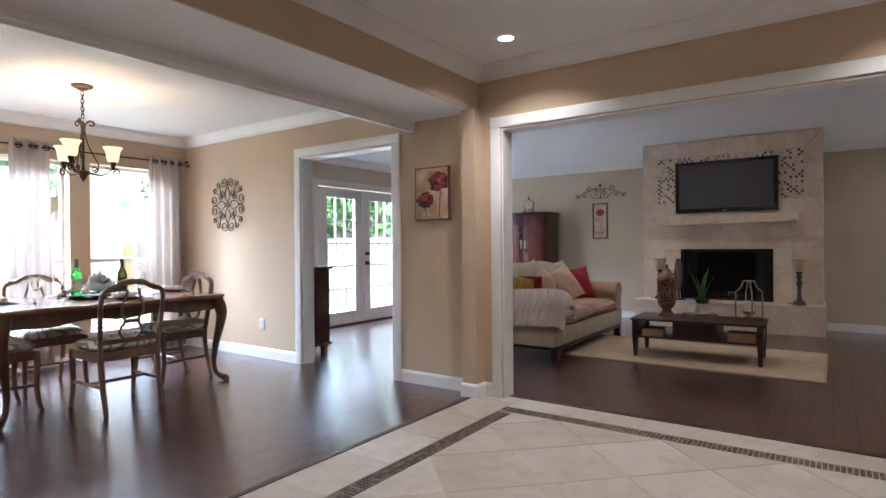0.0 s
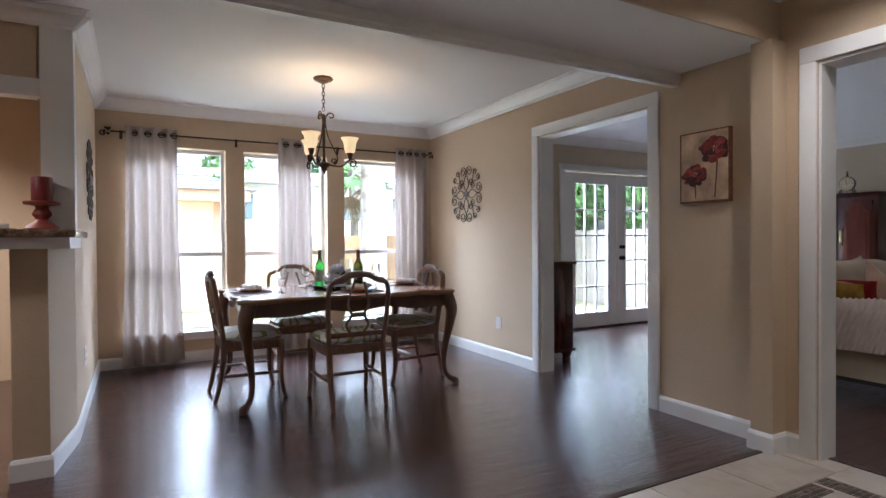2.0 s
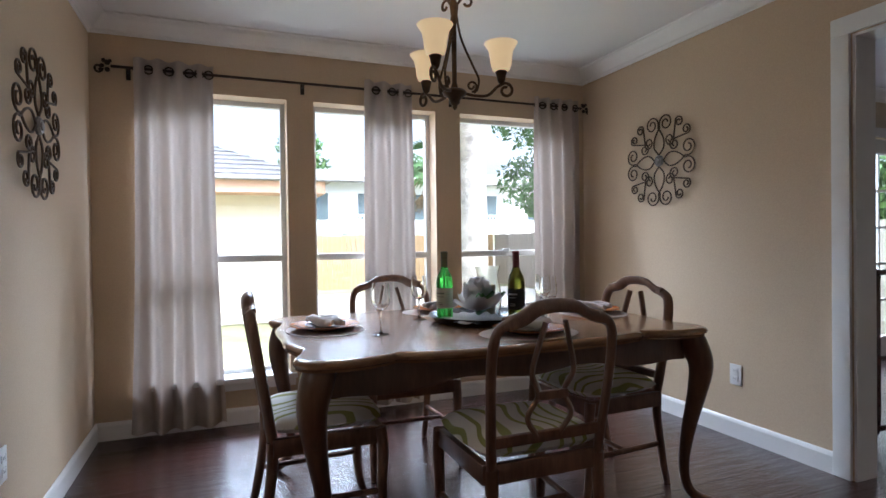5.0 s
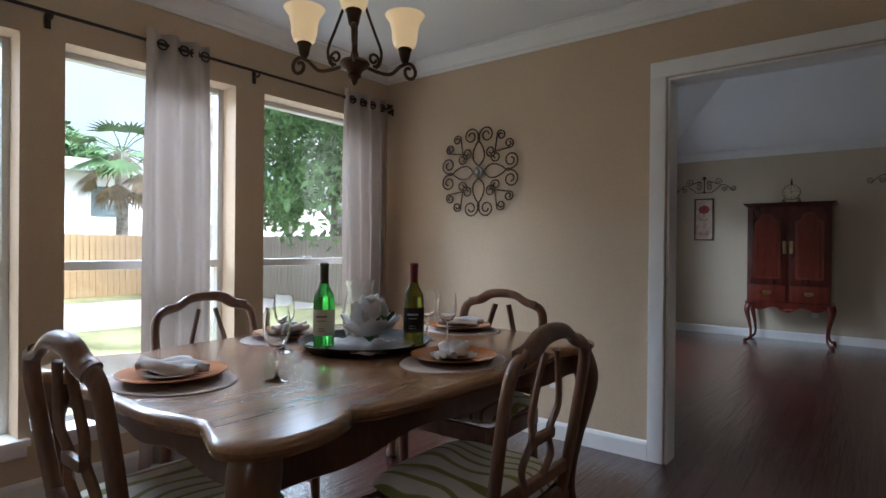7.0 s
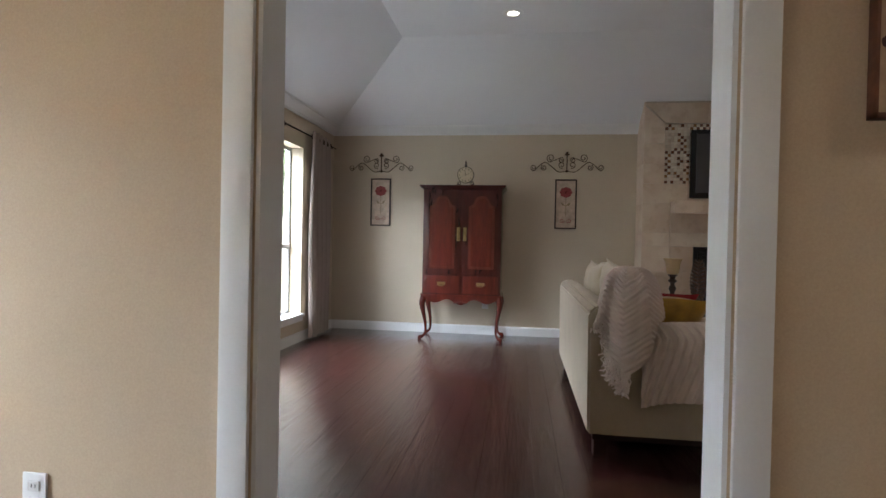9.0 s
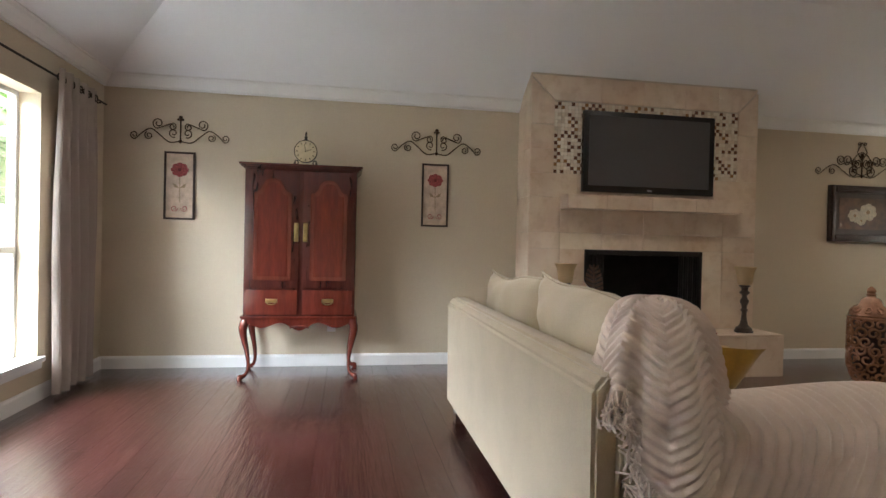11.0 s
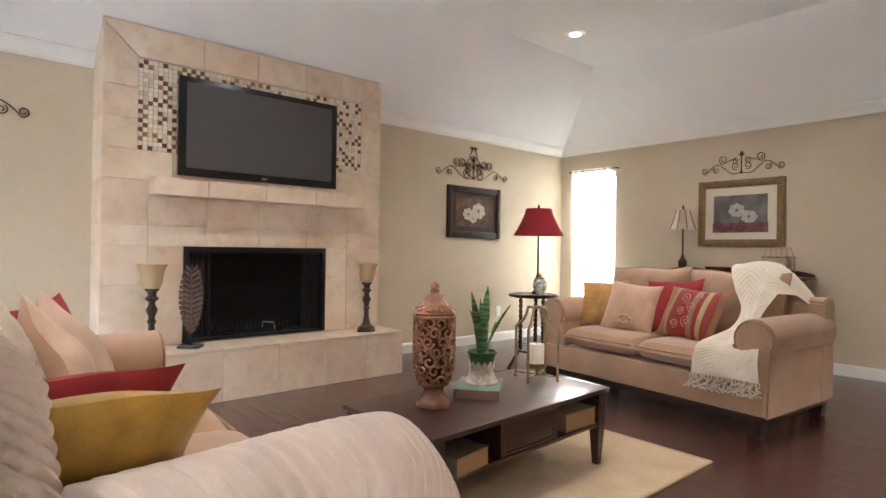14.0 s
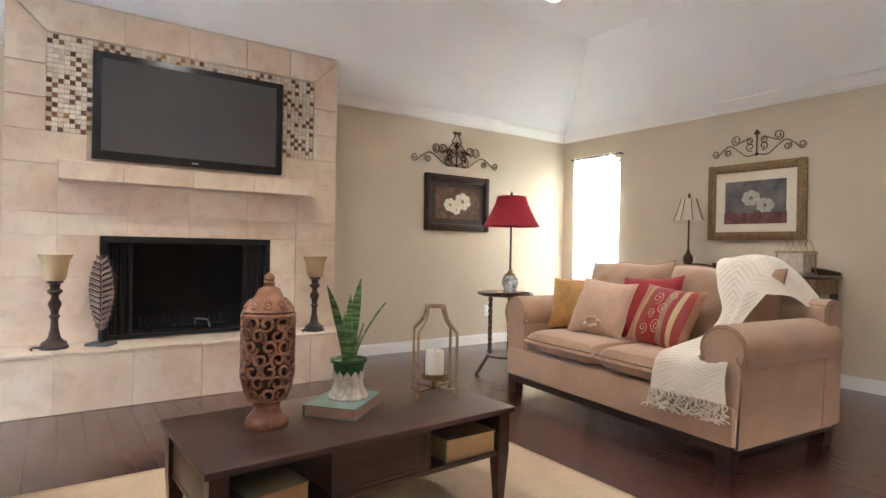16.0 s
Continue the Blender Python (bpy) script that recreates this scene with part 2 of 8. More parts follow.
def finish(name, bm, mat, smooth=False):
    bmesh.ops.recalc_face_normals(bm, faces=bm.faces)
    me = bpy.data.meshes.new(name)
    bm.to_mesh(me)
    bm.free()
    me.materials.append(mat)
    if smooth:
        for p in me.polygons:
            p.use_smooth = True
        me.set_sharp_from_angle(angle=radians(40))
    return new(name, me)


def part(name, bm, mat, parent, label="", smooth=True):
    """Links a bmesh as one mesh object under a thing or a part."""
    ob = finish(name, bm, mat, smooth)
    ob.parent = parent
    if label:
        ob["label"] = label
    return ob


def thing(name, label, category, m=None, group=""):
    ob = new(name)
    ob.empty_display_size = 0.1
    ob.matrix_basis = m or Matrix()
    return tagged(ob, label, category, group)


def structure(name, bm, mat, label="", category="", smooth=False):
    return tagged(finish(name, bm, mat, smooth), label, category, kind="structure")


def catmull(pts, n=8, closed=False):
    """A smooth line through points."""
    pts = [Vector(p) for p in pts]
    out, m = [], len(pts)
    for i in range(m if closed else m - 1):
        p1, p2 = pts[i], pts[(i + 1) % m]
        p0 = pts[i - 1] if i or closed else p1 * 2 - p2
        p3 = pts[(i + 2) % m] if i + 2 < m or closed else p2 * 2 - p1
        for k in range(n):
            t = k / n
            out.append(0.5 * (2 * p1 + (p2 - p0) * t + (2 * p0 - 5 * p1 + 4 * p2 - p3) * t * t + (3 * p1 - p0 - 3 * p2 + p3) * t ** 3))
    if not closed:
        out.append(pts[-1])
    return out


# ---- rooms ----
XW, XL, YD, YP0, YP1, YB, XR = -5.93, -5.50, 0.10, 3.46, 3.60, 8.66, 3.44   # window walls, dining side wall, partition, back wall, right wall
CD, CF, CL = 2.44, 2.51, 2.44                                                # ceilings


def wall_with_holes(name, axis, a, b, u0, u1, top, holes, mat, label):
    """A wall from u0 to u1, thick from a to b, with openings (u0, u1, z0, z1) right through it."""
    bm = bmesh.new()
    def bx(p, q, z0, z1):
        if q - p > 1e-4 and z1 - z0 > 1e-4:
            box(bm, *((a, b, p, q) if axis == "x" else (p, q, a, b)), z0, z1)
    at = u0
    for h0, h1, z0, z1 in sorted(holes):
        bx(at, h0, 0, top)
        bx(h0, h1, 0, z0)
        bx(h0, h1, z1, top)
        at = h1
    bx(at, u1, 0, top)
    return structure(name, bm, mat, label, "wall")


WIN = [(0.35, 1.19), (1.36, 2.21), (2.40, 3.25)]
wall_with_holes("wall_dining_windows", "x", XW - 0.20, XW, -0.10, YP0, 2.6, [(p, q, 0.29, 2.045) for p, q in WIN], WALL, "tan painted dining room wall with three tall windows")
wall_with_holes("wall_living_windows", "x", XL - 0.20, XL, YP1, YB + 0.2, 2.6, [(5.13, 6.95, 0.0, 2.02), (7.10, 7.70, 0.29, 2.03)], WALL_LIVING, "beige painted living room wall with french doors")
wall_with_holes("wall_partition_west", "y", YP0, YP1 - 0.07, XW - 0.2, -1.82, 2.6, [(-3.90, -2.73, 0, 2.035)], WALL, "tan painted wall with a wide cased opening")
wall_with_holes("wall_partition_living_side", "y", YP1 - 0.07, YP1, XW - 0.2, 2.6, 2.6, [(-3.90, -2.73, 0, 2.035), (-1.655, 2.0, 0, 2.035)], WALL_LIVING, "beige painted wall with two cased openings")
wall_with_holes("wall_partition_foyer", "y", YP0, YP1 - 0.07, -1.82, 2.6, 2.6, [(-1.655, 2.0, 0, 2.035)], WALL, "tan painted foyer wall with a wide opening")
wall_with_holes("wall_living_back", "y", YB, YB + 0.15, XL - 0.2, XR + 0.15, 2.6, [], WALL_LIVING, "beige painted living room wall behind the fireplace")
wall_with_holes("wall_living_right", "x", XR, XR + 0.18, YP1 - 0.07, YB, 2.6, [(7.84, 8.46, 0.45, 2.08)], WALL_LIVING, "beige painted living room wall with one narrow window")
wall_with_holes("wall_dining_side", "y", -0.06, YD, XW, -3.90, 2.6, [], WALL, "tan painted dining room side wall")
wall_with_holes("wall_foyer_right", "x", 2.6, 2.75, -2.6, YP1, 2.6, [], WALL, "tan painted foyer wall")
wall_with_holes("wall_foyer_rear", "y", -2.75, -2.6, XW - 0.2, 2.75, 2.6, [], WALL, "tan painted wall behind the foyer")
wall_with_holes("wall_kitchen_far", "x", XW - 0.2, XW, -2.6, -0.10, 2.6, [], WALL, "tan painted kitchen wall")
wall_with_holes("wall_living_extension", "y", YP1 - 0.07, YP1, 2.6, XR, 2.6, [], WALL_LIVING, "beige painted living room wall")

# pilaster under the beam, beam and pass-through
bm = bmesh.new(); box(bm, -1.94, -1.82, 3.34, YP0, 0, 2.19)
structure("pilaster", bm, WALL, "tan painted pilaster at the foyer corner", "pilaster")
bm = bmesh.new(); box(bm, -2.50, -1.87, -2.6, YP0, 2.194, 2.6)
structure("beam", bm, CEIL, "wide dropped beam between foyer and dining room", "beam")
bm = bmesh.new(); box(bm, -1.868, -1.855, -2.6, YP0, 2.19, 2.6)
structure("beam_face", bm, WALL, "tan painted foyer side of the beam", "beam")
bm = bmesh.new()
slab(bm, [(-2.535, 2.115), (-2.49, 2.115), (-2.49, 2.135), (-2.478, 2.145), (-2.478, 2.20), (-2.535, 2.20)], "y", -2.6, YP0)
structure("beam_trim", bm, TRIM, "white moulding along the beam", "trim")

# ceilings
bm = bmesh.new(); box(bm, XW, -2.50, -0.06, YP0, CD, CD + 0.1)
structure("ceiling_dining", bm, CEIL, "white dining room ceiling", "ceiling")
bm = bmesh.new(); box(bm, XW, -2.50, -2.6, -0.06, CD, CD + 0.1)
structure("ceiling_kitchen", bm, CEIL, "white kitchen ceiling", "ceiling")
bm = bmesh.new(); box(bm, -1.855, 2.6, -2.6, YP0, CF, CF + 0.1)
structure("ceiling_foyer", bm, CEIL, "white foyer ceiling", "ceiling")
UX, U, ZT = 0.84, 1.06, 3.12
bm = bmesh.new()
o = [(XL, YP1), (XR, YP1), (XR, YB), (XL, YB)]
i_ = [(XL + U, YP1 + U), (XR - UX, YP1 + U), (XR - UX, YB - U), (XL + U, YB - U)]
for dz, flip in ((0.0, 1), (0.08, -1)):
    vo, vi = [bm.verts.new((x, y, CL - 0.057 + dz)) for x, y in o], [bm.verts.new((x, y, ZT + dz)) for x, y in i_]
    for k in range(4):
        bm.faces.new((vo[k], vo[(k + 1) % 4], vi[(k + 1) % 4], vi[k])[::flip])
    bm.faces.new(vi[::flip])
structure("ceiling_living", bm, CEIL_LIVING, "white hipped vaulted living room ceiling", "ceiling")

# base of the floors and the foyer's tiles
bm = bmesh.new(); box(bm, XW - 0.2, XR + 0.2, -2.75, YB + 0.15, -0.12, -0.012)
structure("floor", bm, SUBFLOOR, "floor slab under boards and tiles", "floor")

CROWN = [(0, -0.10), (0.012, -0.10), (0.018, -0.085), (0.03, -0.08), (0.055, -0.05), (0.075, -0.03), (0.085, -0.012), (0.10, -0.008), (0.10, 0), (0, 0)]
BASE = [(0, 0), (0.014, 0), (0.014, 0.085), (0.009, 0.098), (0.004, 0.105), (0, 0.105)]


def moulding(name, profile, p, q, side, z, mat=None, m0=0, m1=0, label="white moulding"):
    """A moulding from p to q in plan; side: the way out of the wall; m0, m1: mitres at the ends, 1 in a corner, -1 round one."""
    p, q, s = Vector((*p, 0)), Vector((*q, 0)), Vector((*side, 0))
    d = (q - p).normalized()
    bm = bmesh.new()
    a = [bm.verts.new(p + s * u + d * u * m0 + Vector((0, 0, z + v))) for u, v in profile]
    b = [bm.verts.new(q + s * u - d * u * m1 + Vector((0, 0, z + v))) for u, v in profile]
    bm.faces.new(a); bm.faces.new(b[::-1])
    for k in range(len(a)):
        bm.faces.new((a[k], b[k], b[(k + 1) % len(a)], a[(k + 1) % len(a)]))
    return structure(name, bm, mat or TRIM, label, "trim")


for p, q, s in [((XW, YD), (XW, YP0), (1, 0)), ((XW, YP0), (-2.535, YP0), (0, -1)), ((XW, YD), (-3.90, YD), (0, 1))]:
    moulding("crown_dining", CROWN, p, q, s, CD, m0=1, m1=1 if s == (1, 0) else 0, label="white crown moulding of the dining room")
moulding("crown_passage", CROWN, (-3.86, -2.6), (-3.86, YD), (1, 0), CD, m1=-1, label="white crown moulding over the pass-through")
for p, q, s, e in [((XL, YP1), (XL, YB), (1, 0), 1), ((XL, YB), (-1.94, YB), (0, -1), 0), ((XR, YP1), (XR, YB), (-1, 0), 1), ((XL, YP1), (XR, YP1), (0, 1), 1)]:
    moulding("crown_living", CROWN, p, q, s, CL, m0=1, m1=e, label="white crown moulding of the living room")
moulding("crown_living", CROWN, (0.28, YB), (XR, YB), (0, -1), CL, m1=1, label="white crown moulding of the living room")
moulding("crown_foyer", CROWN, (-1.855, -2.6), (-1.855, YP0), (1, 0), CF, m1=1, label="white crown moulding of the foyer")
moulding("crown_foyer", CROWN, (-1.855, YP0), (2.6, YP0), (0, -1), CF, m0=1, label="white crown moulding of the foyer")
for p, q, s, m0, m1 in [((XW, YD), (XW, YP0), (1, 0), 1, 1), ((XW, YP0), (-3.99, YP0), (0, -1), 1, 0), ((XW, YD), (-3.90, YD), (0, 1), 1, 0), ((-3.90, YD), (-3.40, 0.03), (0.14, 0.99), 0, -1), ((-3.40, -0.12), (-3.40, 0.03), (1, 0), -1, -1),
                        ((-2.64, YP0), (-1.94, YP0), (0, -1), 0, 1), ((-1.94, 3.34), (-1.94, YP0), (-1, 0), -1, 1), ((-1.94, 3.34), (-1.82, 3.34), (0, -1), -1, -1), ((-1.82, 3.34), (-1.82, YP0), (1, 0), -1, 1),
                        ((-1.82, YP0), (-1.745, YP0), (0, -1), 1, 0), ((XL, YB), (-1.94, YB), (0, -1), 1, 0), ((0.31, YB), (XR, YB), (0, -1), 0, 1), ((XR, YP1), (XR, YB), (-1, 0), 1, 1),
                        ((XL, YP1), (XL, 5.04), (1, 0), 1, 0), ((XL, 7.04), (XL, YB), (1, 0), 0, 1), ((XL, YP1), (-3.99, YP1), (0, 1), 1, 0), ((-2.64, YP1), (-1.745, YP1), (0, 1), 0, 0)]:
    moulding("baseboard", BASE, p, q, s, 0, m0=m0, m1=m1, label="white baseboard")


def cased_opening(name, x0, x1, top, ya, yb, label, right=True):
    """White jambs and flat casings round an opening in a wall between ya and yb; x0, x1: the clear width."""
    ob = tagged(new(name), label, "door frame", kind="structure")
    w, t = 0.088, 0.018
    for side, y0, y1 in (("front", ya - t, ya), ("rear", yb, yb + t)):
        for xs in ((x0 - w, x0 - 0.006),) + (((x1 + 0.006, x1 + w),) if right else ()):
            bm = bmesh.new(); box(bm, *xs, y0, y1, 0, top + 0.006, 0.004)
            part("casing", bm, TRIM, ob)
        bm = bmesh.new(); box(bm, x0 - w, x1 + w, y0, y1, top + 0.006, top + w, 0.004)
        part("head_casing", bm, TRIM, ob)
    for xs in ((x0 - 0.004, x0 + 0.012),) + (((x1 - 0.012, x1 + 0.004),) if right else ()):
        bm = bmesh.new(); box(bm, *xs, ya, yb, 0, top - 0.012, 0.0)
        part("jamb", bm, TRIM, ob)
    bm = bmesh.new(); box(bm, x0, x1, ya, yb, top - 0.012, top + 0.004)
    part("head_jamb", bm, TRIM, ob)


cased_opening("door_opening_1", -3.90, -2.73, 2.035, YP0, YP1, "white cased opening between dining and living room")
cased_opening("door_opening_2", -1.655, 2.0, 2.035, YP0, YP1, "wide white cased opening between foyer and living room")

# ---- foyer tiles ----
FX0, FX1, FY0, FY1 = -1.865, 2.6, -2.6, 3.53
BX0, BX1, BY0, BY1, BW = -1.53, 2.26, -2.2, 3.285, 0.105
foyer_floor = tagged(new("floor_foyer"), "cream travertine tile floor with a mosaic border", "floor", kind="structure")
bm = bmesh.new(); box(bm, FX0, FX1, FY0, FY1, -0.012, -0.003)
part("grout_bed", bm, GROUT, foyer_floor)


def clip_poly(poly, x0, x1, y0, y1):
    for ax, lim, sg in ((0, x0, 1), (0, x1, -1), (1, y0, 1), (1, y1, -1)):
        out = []
        for k in range(len(poly)):
            p, q = poly[k - 1], poly[k]
            dp, dq = sg * (p[ax] - lim), sg * (q[ax] - lim)
            if (dp >= 0) != (dq >= 0):
                f = dp / (dp - dq)
                out.append((p[0] + f * (q[0] - p[0]), p[1] + f * (q[1] - p[1])))
            if dq >= 0:
                out.append(q)
        poly = out
        if len(poly) < 3:
            return []
    return poly


def flat_tile(poly):
    """One floor tile of any outline, its edges eased."""
    cx, cy = sum(p[0] for p in poly) / len(poly), sum(p[1] for p in poly) / len(poly)
    bm = bmesh.new()
    lo = [bm.verts.new((x, y, -0.008)) for x, y in poly]
    hi = []
    for x, y in poly:
        d = math.hypot(x - cx, y - cy) or 1
        k = max(0.0, 1 - 0.003 / d)
        hi.append(bm.verts.new((cx + (x - cx) * k, cy + (y - cy) * k, 0.0)))
    bm.faces.new(hi)
    for k in range(len(poly)):
        bm.faces.new((lo[k - 1], lo[k], hi[k], hi[k - 1]))
    part("tile", bm, TRAV_FLOOR, foyer_floor, smooth=False)


S, G = 0.46, 0.002
ix0, ix1, iy0, iy1 = BX0 + BW, BX1 - BW, BY0 + BW, BY1 - BW
h = S / math.sqrt(2)
for i in range(-9, 10):
    for j in range(-14, 15):
        cx, cy = ix0 + i * h * 2 + (h if j % 2 else 0), iy1 + j * h
        r = h - G * 1.4
        q = clip_poly([(cx - r, cy), (cx, cy - r), (cx + r, cy), (cx, cy + r)], ix0 + G, ix1 - G, iy0 + G, iy1 - G)
        if len(q) > 2:
            area = abs(sum(q[k - 1][0] * q[k][1] - q[k][0] * q[k - 1][1] for k in range(len(q)))) / 2
            if area > 0.003:
                flat_tile(q)
y = FY0
while y < FY1 - 0.05:
    y1 = min(y + S, FY1)
    flat_tile([(FX0 + G, y + G), (BX0 - G, y + G), (BX0 - G, y1 - G), (FX0 + G, y1 - G)])
    flat_tile([(BX1 + G, y + G), (FX1 - G, y + G), (FX1 - G, y1 - G), (BX1 + G, y1 - G)])
    y = y1
x = BX0
while x < BX1 - 0.05:
    x1 = min(x + S, BX1)
    flat_tile([(x + G, BY1 + G), (x1 - G, BY1 + G), (x1 - G, FY1 - G), (x + G, FY1 - G)])
    flat_tile([(x + G, FY0 + G), (x1 - G, FY0 + G), (x1 - G, BY0 - G), (x + G, BY0 - G)])
    x = x1


def chip_sheet(name, cells, mat, parent, axis="z", depth=0.004, base=0.0, label=""):
    """Many small square chips in one mesh; cells: (u0, u1, v0, v1)."""
    vs, fs = [], []
    for u0, u1, v0, v1 in cells:
        k, e = len(vs), 0.0012
        for lift, d in ((-0.004, 0.0), (depth, e)):
            for u, v in ((u0 + d, v0 + d), (u1 - d, v0 + d), (u1 - d, v1 - d), (u0 + d, v1 - d)):
                vs.append((u, v, base + lift) if axis == "z" else (u, base - lift, v))
        f = [(4, 5, 6, 7), (0, 1, 5, 4), (1, 2, 6, 5), (2, 3, 7, 6), (3, 0, 4, 7)]
        fs += [tuple(k + i for i in (q if axis == "z" else q[::-1])) for q in f]
    me = bpy.data.meshes.new(name)
    me.from_pydata(vs, [], fs)
    me.materials.append(mat)
    ob = new(name, me)
    ob.parent = parent
    ob["kind"] = "stuff"
    if label:
        ob["label"] = label
    return ob


cells, c = [], 0.026
for k in range(int((BX1 - BX0) / c)):
    for r in range(4):
        for yb in (BY1 - BW, BY0):
            u, v = BX0 + k * c, yb + r * c
            cells.append((u + 0.001, u + c - 0.002, v + 0.001, v + c - 0.002))
for k in range(int((BY1 - BY0 - 2 * BW) / c)):
    for r in range(4):
        for xb in (BX0, BX1 - BW):
            u, v = xb + r * c, BY0 + BW + k * c
            cells.append((u + 0.001, u + c - 0.002, v + 0.001, v + c - 0.002))
chip_sheet("mosaic_border", cells, CHIPS_FLOOR, foyer_floor, base=-0.004, label="dark brown mosaic border strip")
bm = bmesh.new(); box(bm, -1.90, FX0, -2.6, 3.335, -0.01, 0.004, 0.003)
box(bm, -1.655, 2.0, FY1, FY1 + 0.035, -0.01, 0.004, 0.003)
structure("threshold", bm, wood("threshold_wood", (0.02, 0.008, 0.006), (0.05, 0.02, 0.014)), "dark wooden threshold strip between tile and boards", "threshold")

# ---- windows and french doors ----
ALU = plain("window_aluminium", (0.62, 0.61, 0.60), 0.35, 0.3, vary=0.04)


def window(name, x, y0, y1, z0, z1, rail, side, label, sill=True):
    """A single-hung window in the wall x; side: +1 where the room lies towards +x."""
    ob = tagged(new(name), label, "window", kind="structure")
    xo = x - side * 0.13
    f, d = 0.032, 0.05
    a, b = sorted((xo, xo - side * d))
    for p, q, r, s in ((y0, y0 + f, z0, z1), (y1 - f, y1, z0, z1), (y0 + f, y1 - f, z0, z0 + f), (y0 + f, y1 - f, z1 - f, z1)):
        bm = bmesh.new(); box(bm, a, b, p, q, r, s, 0.003)
        part("window_frame", bm, ALU, ob)
    bm = bmesh.new(); box(bm, a - 0.004, b + 0.004, y0 + f, y1 - f, rail - 0.022, rail + 0.022, 0.004)
    part("meeting_rail", bm, ALU, ob)
    bm = bmesh.new(); box(bm, *sorted((xo + side * 0.004, xo + side * 0.016)), (y0 + y1) / 2 - 0.03, (y0 + y1) / 2 + 0.03, rail + 0.022, rail + 0.036, 0.003)
    part("sash_lock", bm, ALU, ob)
    for r, s in ((z0 + f, rail - 0.022), (rail + 0.022, z1 - f)):
        bm = bmesh.new(); box(bm, (a + b) / 2 - 0.002, (a + b) / 2 + 0.002, y0 + f, y1 - f, r, s)
        p = part("pane", bm, PANE, ob)
        p.visible_shadow = False
    if sill:
        bm = bmesh.new(); box(bm, *sorted((x - side * 0.13, x + side * 0.035)), y0 - 0.04, y1 + 0.04, z0 - 0.028, z0 + 0.004, 0.005)
        part("window_sill", bm, TRIM, ob)
        bm = bmesh.new(); box(bm, *sorted((x + side * 0.001, x + side * 0.016)), y0 - 0.03, y1 + 0.03, z0 - 0.075, z0 - 0.028, 0.003)
        part("apron", bm, TRIM, ob)
    return ob


for k, (p, q) in enumerate(WIN):
    window("window_%d" % (k + 1), XW, p, q, 0.29, 2.045, 1.03, 1, "tall single-hung dining room window with a grey frame")
window("window_4", XL, 7.10, 7.70, 0.29, 2.03, 1.0, 1, "tall single-hung living room window beside the doors")
window("window_5", XR, 7.84, 8.46, 0.45, 2.08, 1.3, -1, "narrow living room window behind a sheer curtain", sill=False)

KNOB = plain("dark_bronze_knob", (0.03, 0.022, 0.018), 0.35, 0.8, vary=0.1)
fd = tagged(new("door_1"), "pair of closed white french doors with small panes", "french door", kind="structure")
for y0, y1, z0, z1 in ((5.045, 5.13, 0, 2.02), (6.95, 7.035, 0, 2.02), (5.045, 7.035, 2.02, 2.105)):
    bm = bmesh.new(); box(bm, XL, XL + 0.02, y0, y1, z0, z1, 0.004)
    part("casing", bm, TRIM, fd)
for y0, y1, g0, g1, hand in ((5.145, 6.038, 5.31, 5.87, 0), (6.044, 6.935, 6.20, 6.775, 1)):
    leaf = new("door_leaf"); leaf.parent = fd
    xa, xb = XL - 0.055, XL - 0.012
    for p, q, r, s in ((y0, g0, 0.02, 2.01), (g1, y1, 0.02, 2.01), (g0, g1, 0.02, 0.205), (g0, g1, 1.87, 2.01)):
        bm = bmesh.new(); box(bm, xa, xb, p, q, r, s, 0.002)
        part("rail", bm, TRIM, leaf)
    for p, q, r, s in ((g0 - 0.018, g0, 0.187, 1.888), (g1, g1 + 0.018, 0.187, 1.888), (g0, g1, 0.187, 0.205), (g0, g1, 1.87, 1.888)):
        bm = bmesh.new(); box(bm, xb + 0.0005, xb + 0.010, p, q, r, s, 0.003)
        part("glazing_bead", bm, TRIM, leaf)
    for k in (1, 2):
        yy = g0 + (g1 - g0) * k / 3
        bm = bmesh.new(); box(bm, xa + 0.008, xb - 0.004, yy - 0.011, yy + 0.011, 0.205, 1.87, 0.003)
        part("muntin", bm, TRIM, leaf)
    for k in (1, 2, 3, 4):
        zz = 0.205 + 1.665 * k / 5
        bm = bmesh.new(); box(bm, xa + 0.010, xb - 0.006, g0, g1, zz - 0.011, zz + 0.011, 0.003)
        part("muntin", bm, TRIM, leaf)
    bm = bmesh.new(); box(bm, (xa + xb) / 2 - 0.002, (xa + xb) / 2 + 0.002, g0, g1, 0.205, 1.87)
    p = part("pane", bm, PANE, leaf); p.visible_shadow = False
    if hand:
        for zz, r in ((0.905, 0.030), (1.05, 0.026)):
            bm = bmesh.new(); lathe(bm, [(r, 0), (r, 0.006), (0.012, 0.012), (0.012, 0.03), (r * 0.9, 0.04), (r, 0.05), (r * 0.8, 0.062), (0.004, 0.066)], 16)
            bmesh.ops.transform(bm, matrix=pose(xb, 6.115, zz, 0, 90, 0), verts=bm.verts)
            part("knob", bm, KNOB, leaf, "dark bronze door knob")
bm = bmesh.new(); box(bm, XL - 0.19, XL + 0.01, 5.13, 6.95, 0.0, 0.018, 0.003)
part("threshold", bm, plain("bronze_threshold", (0.08, 0.06, 0.045), 0.5, 0.5), fd)

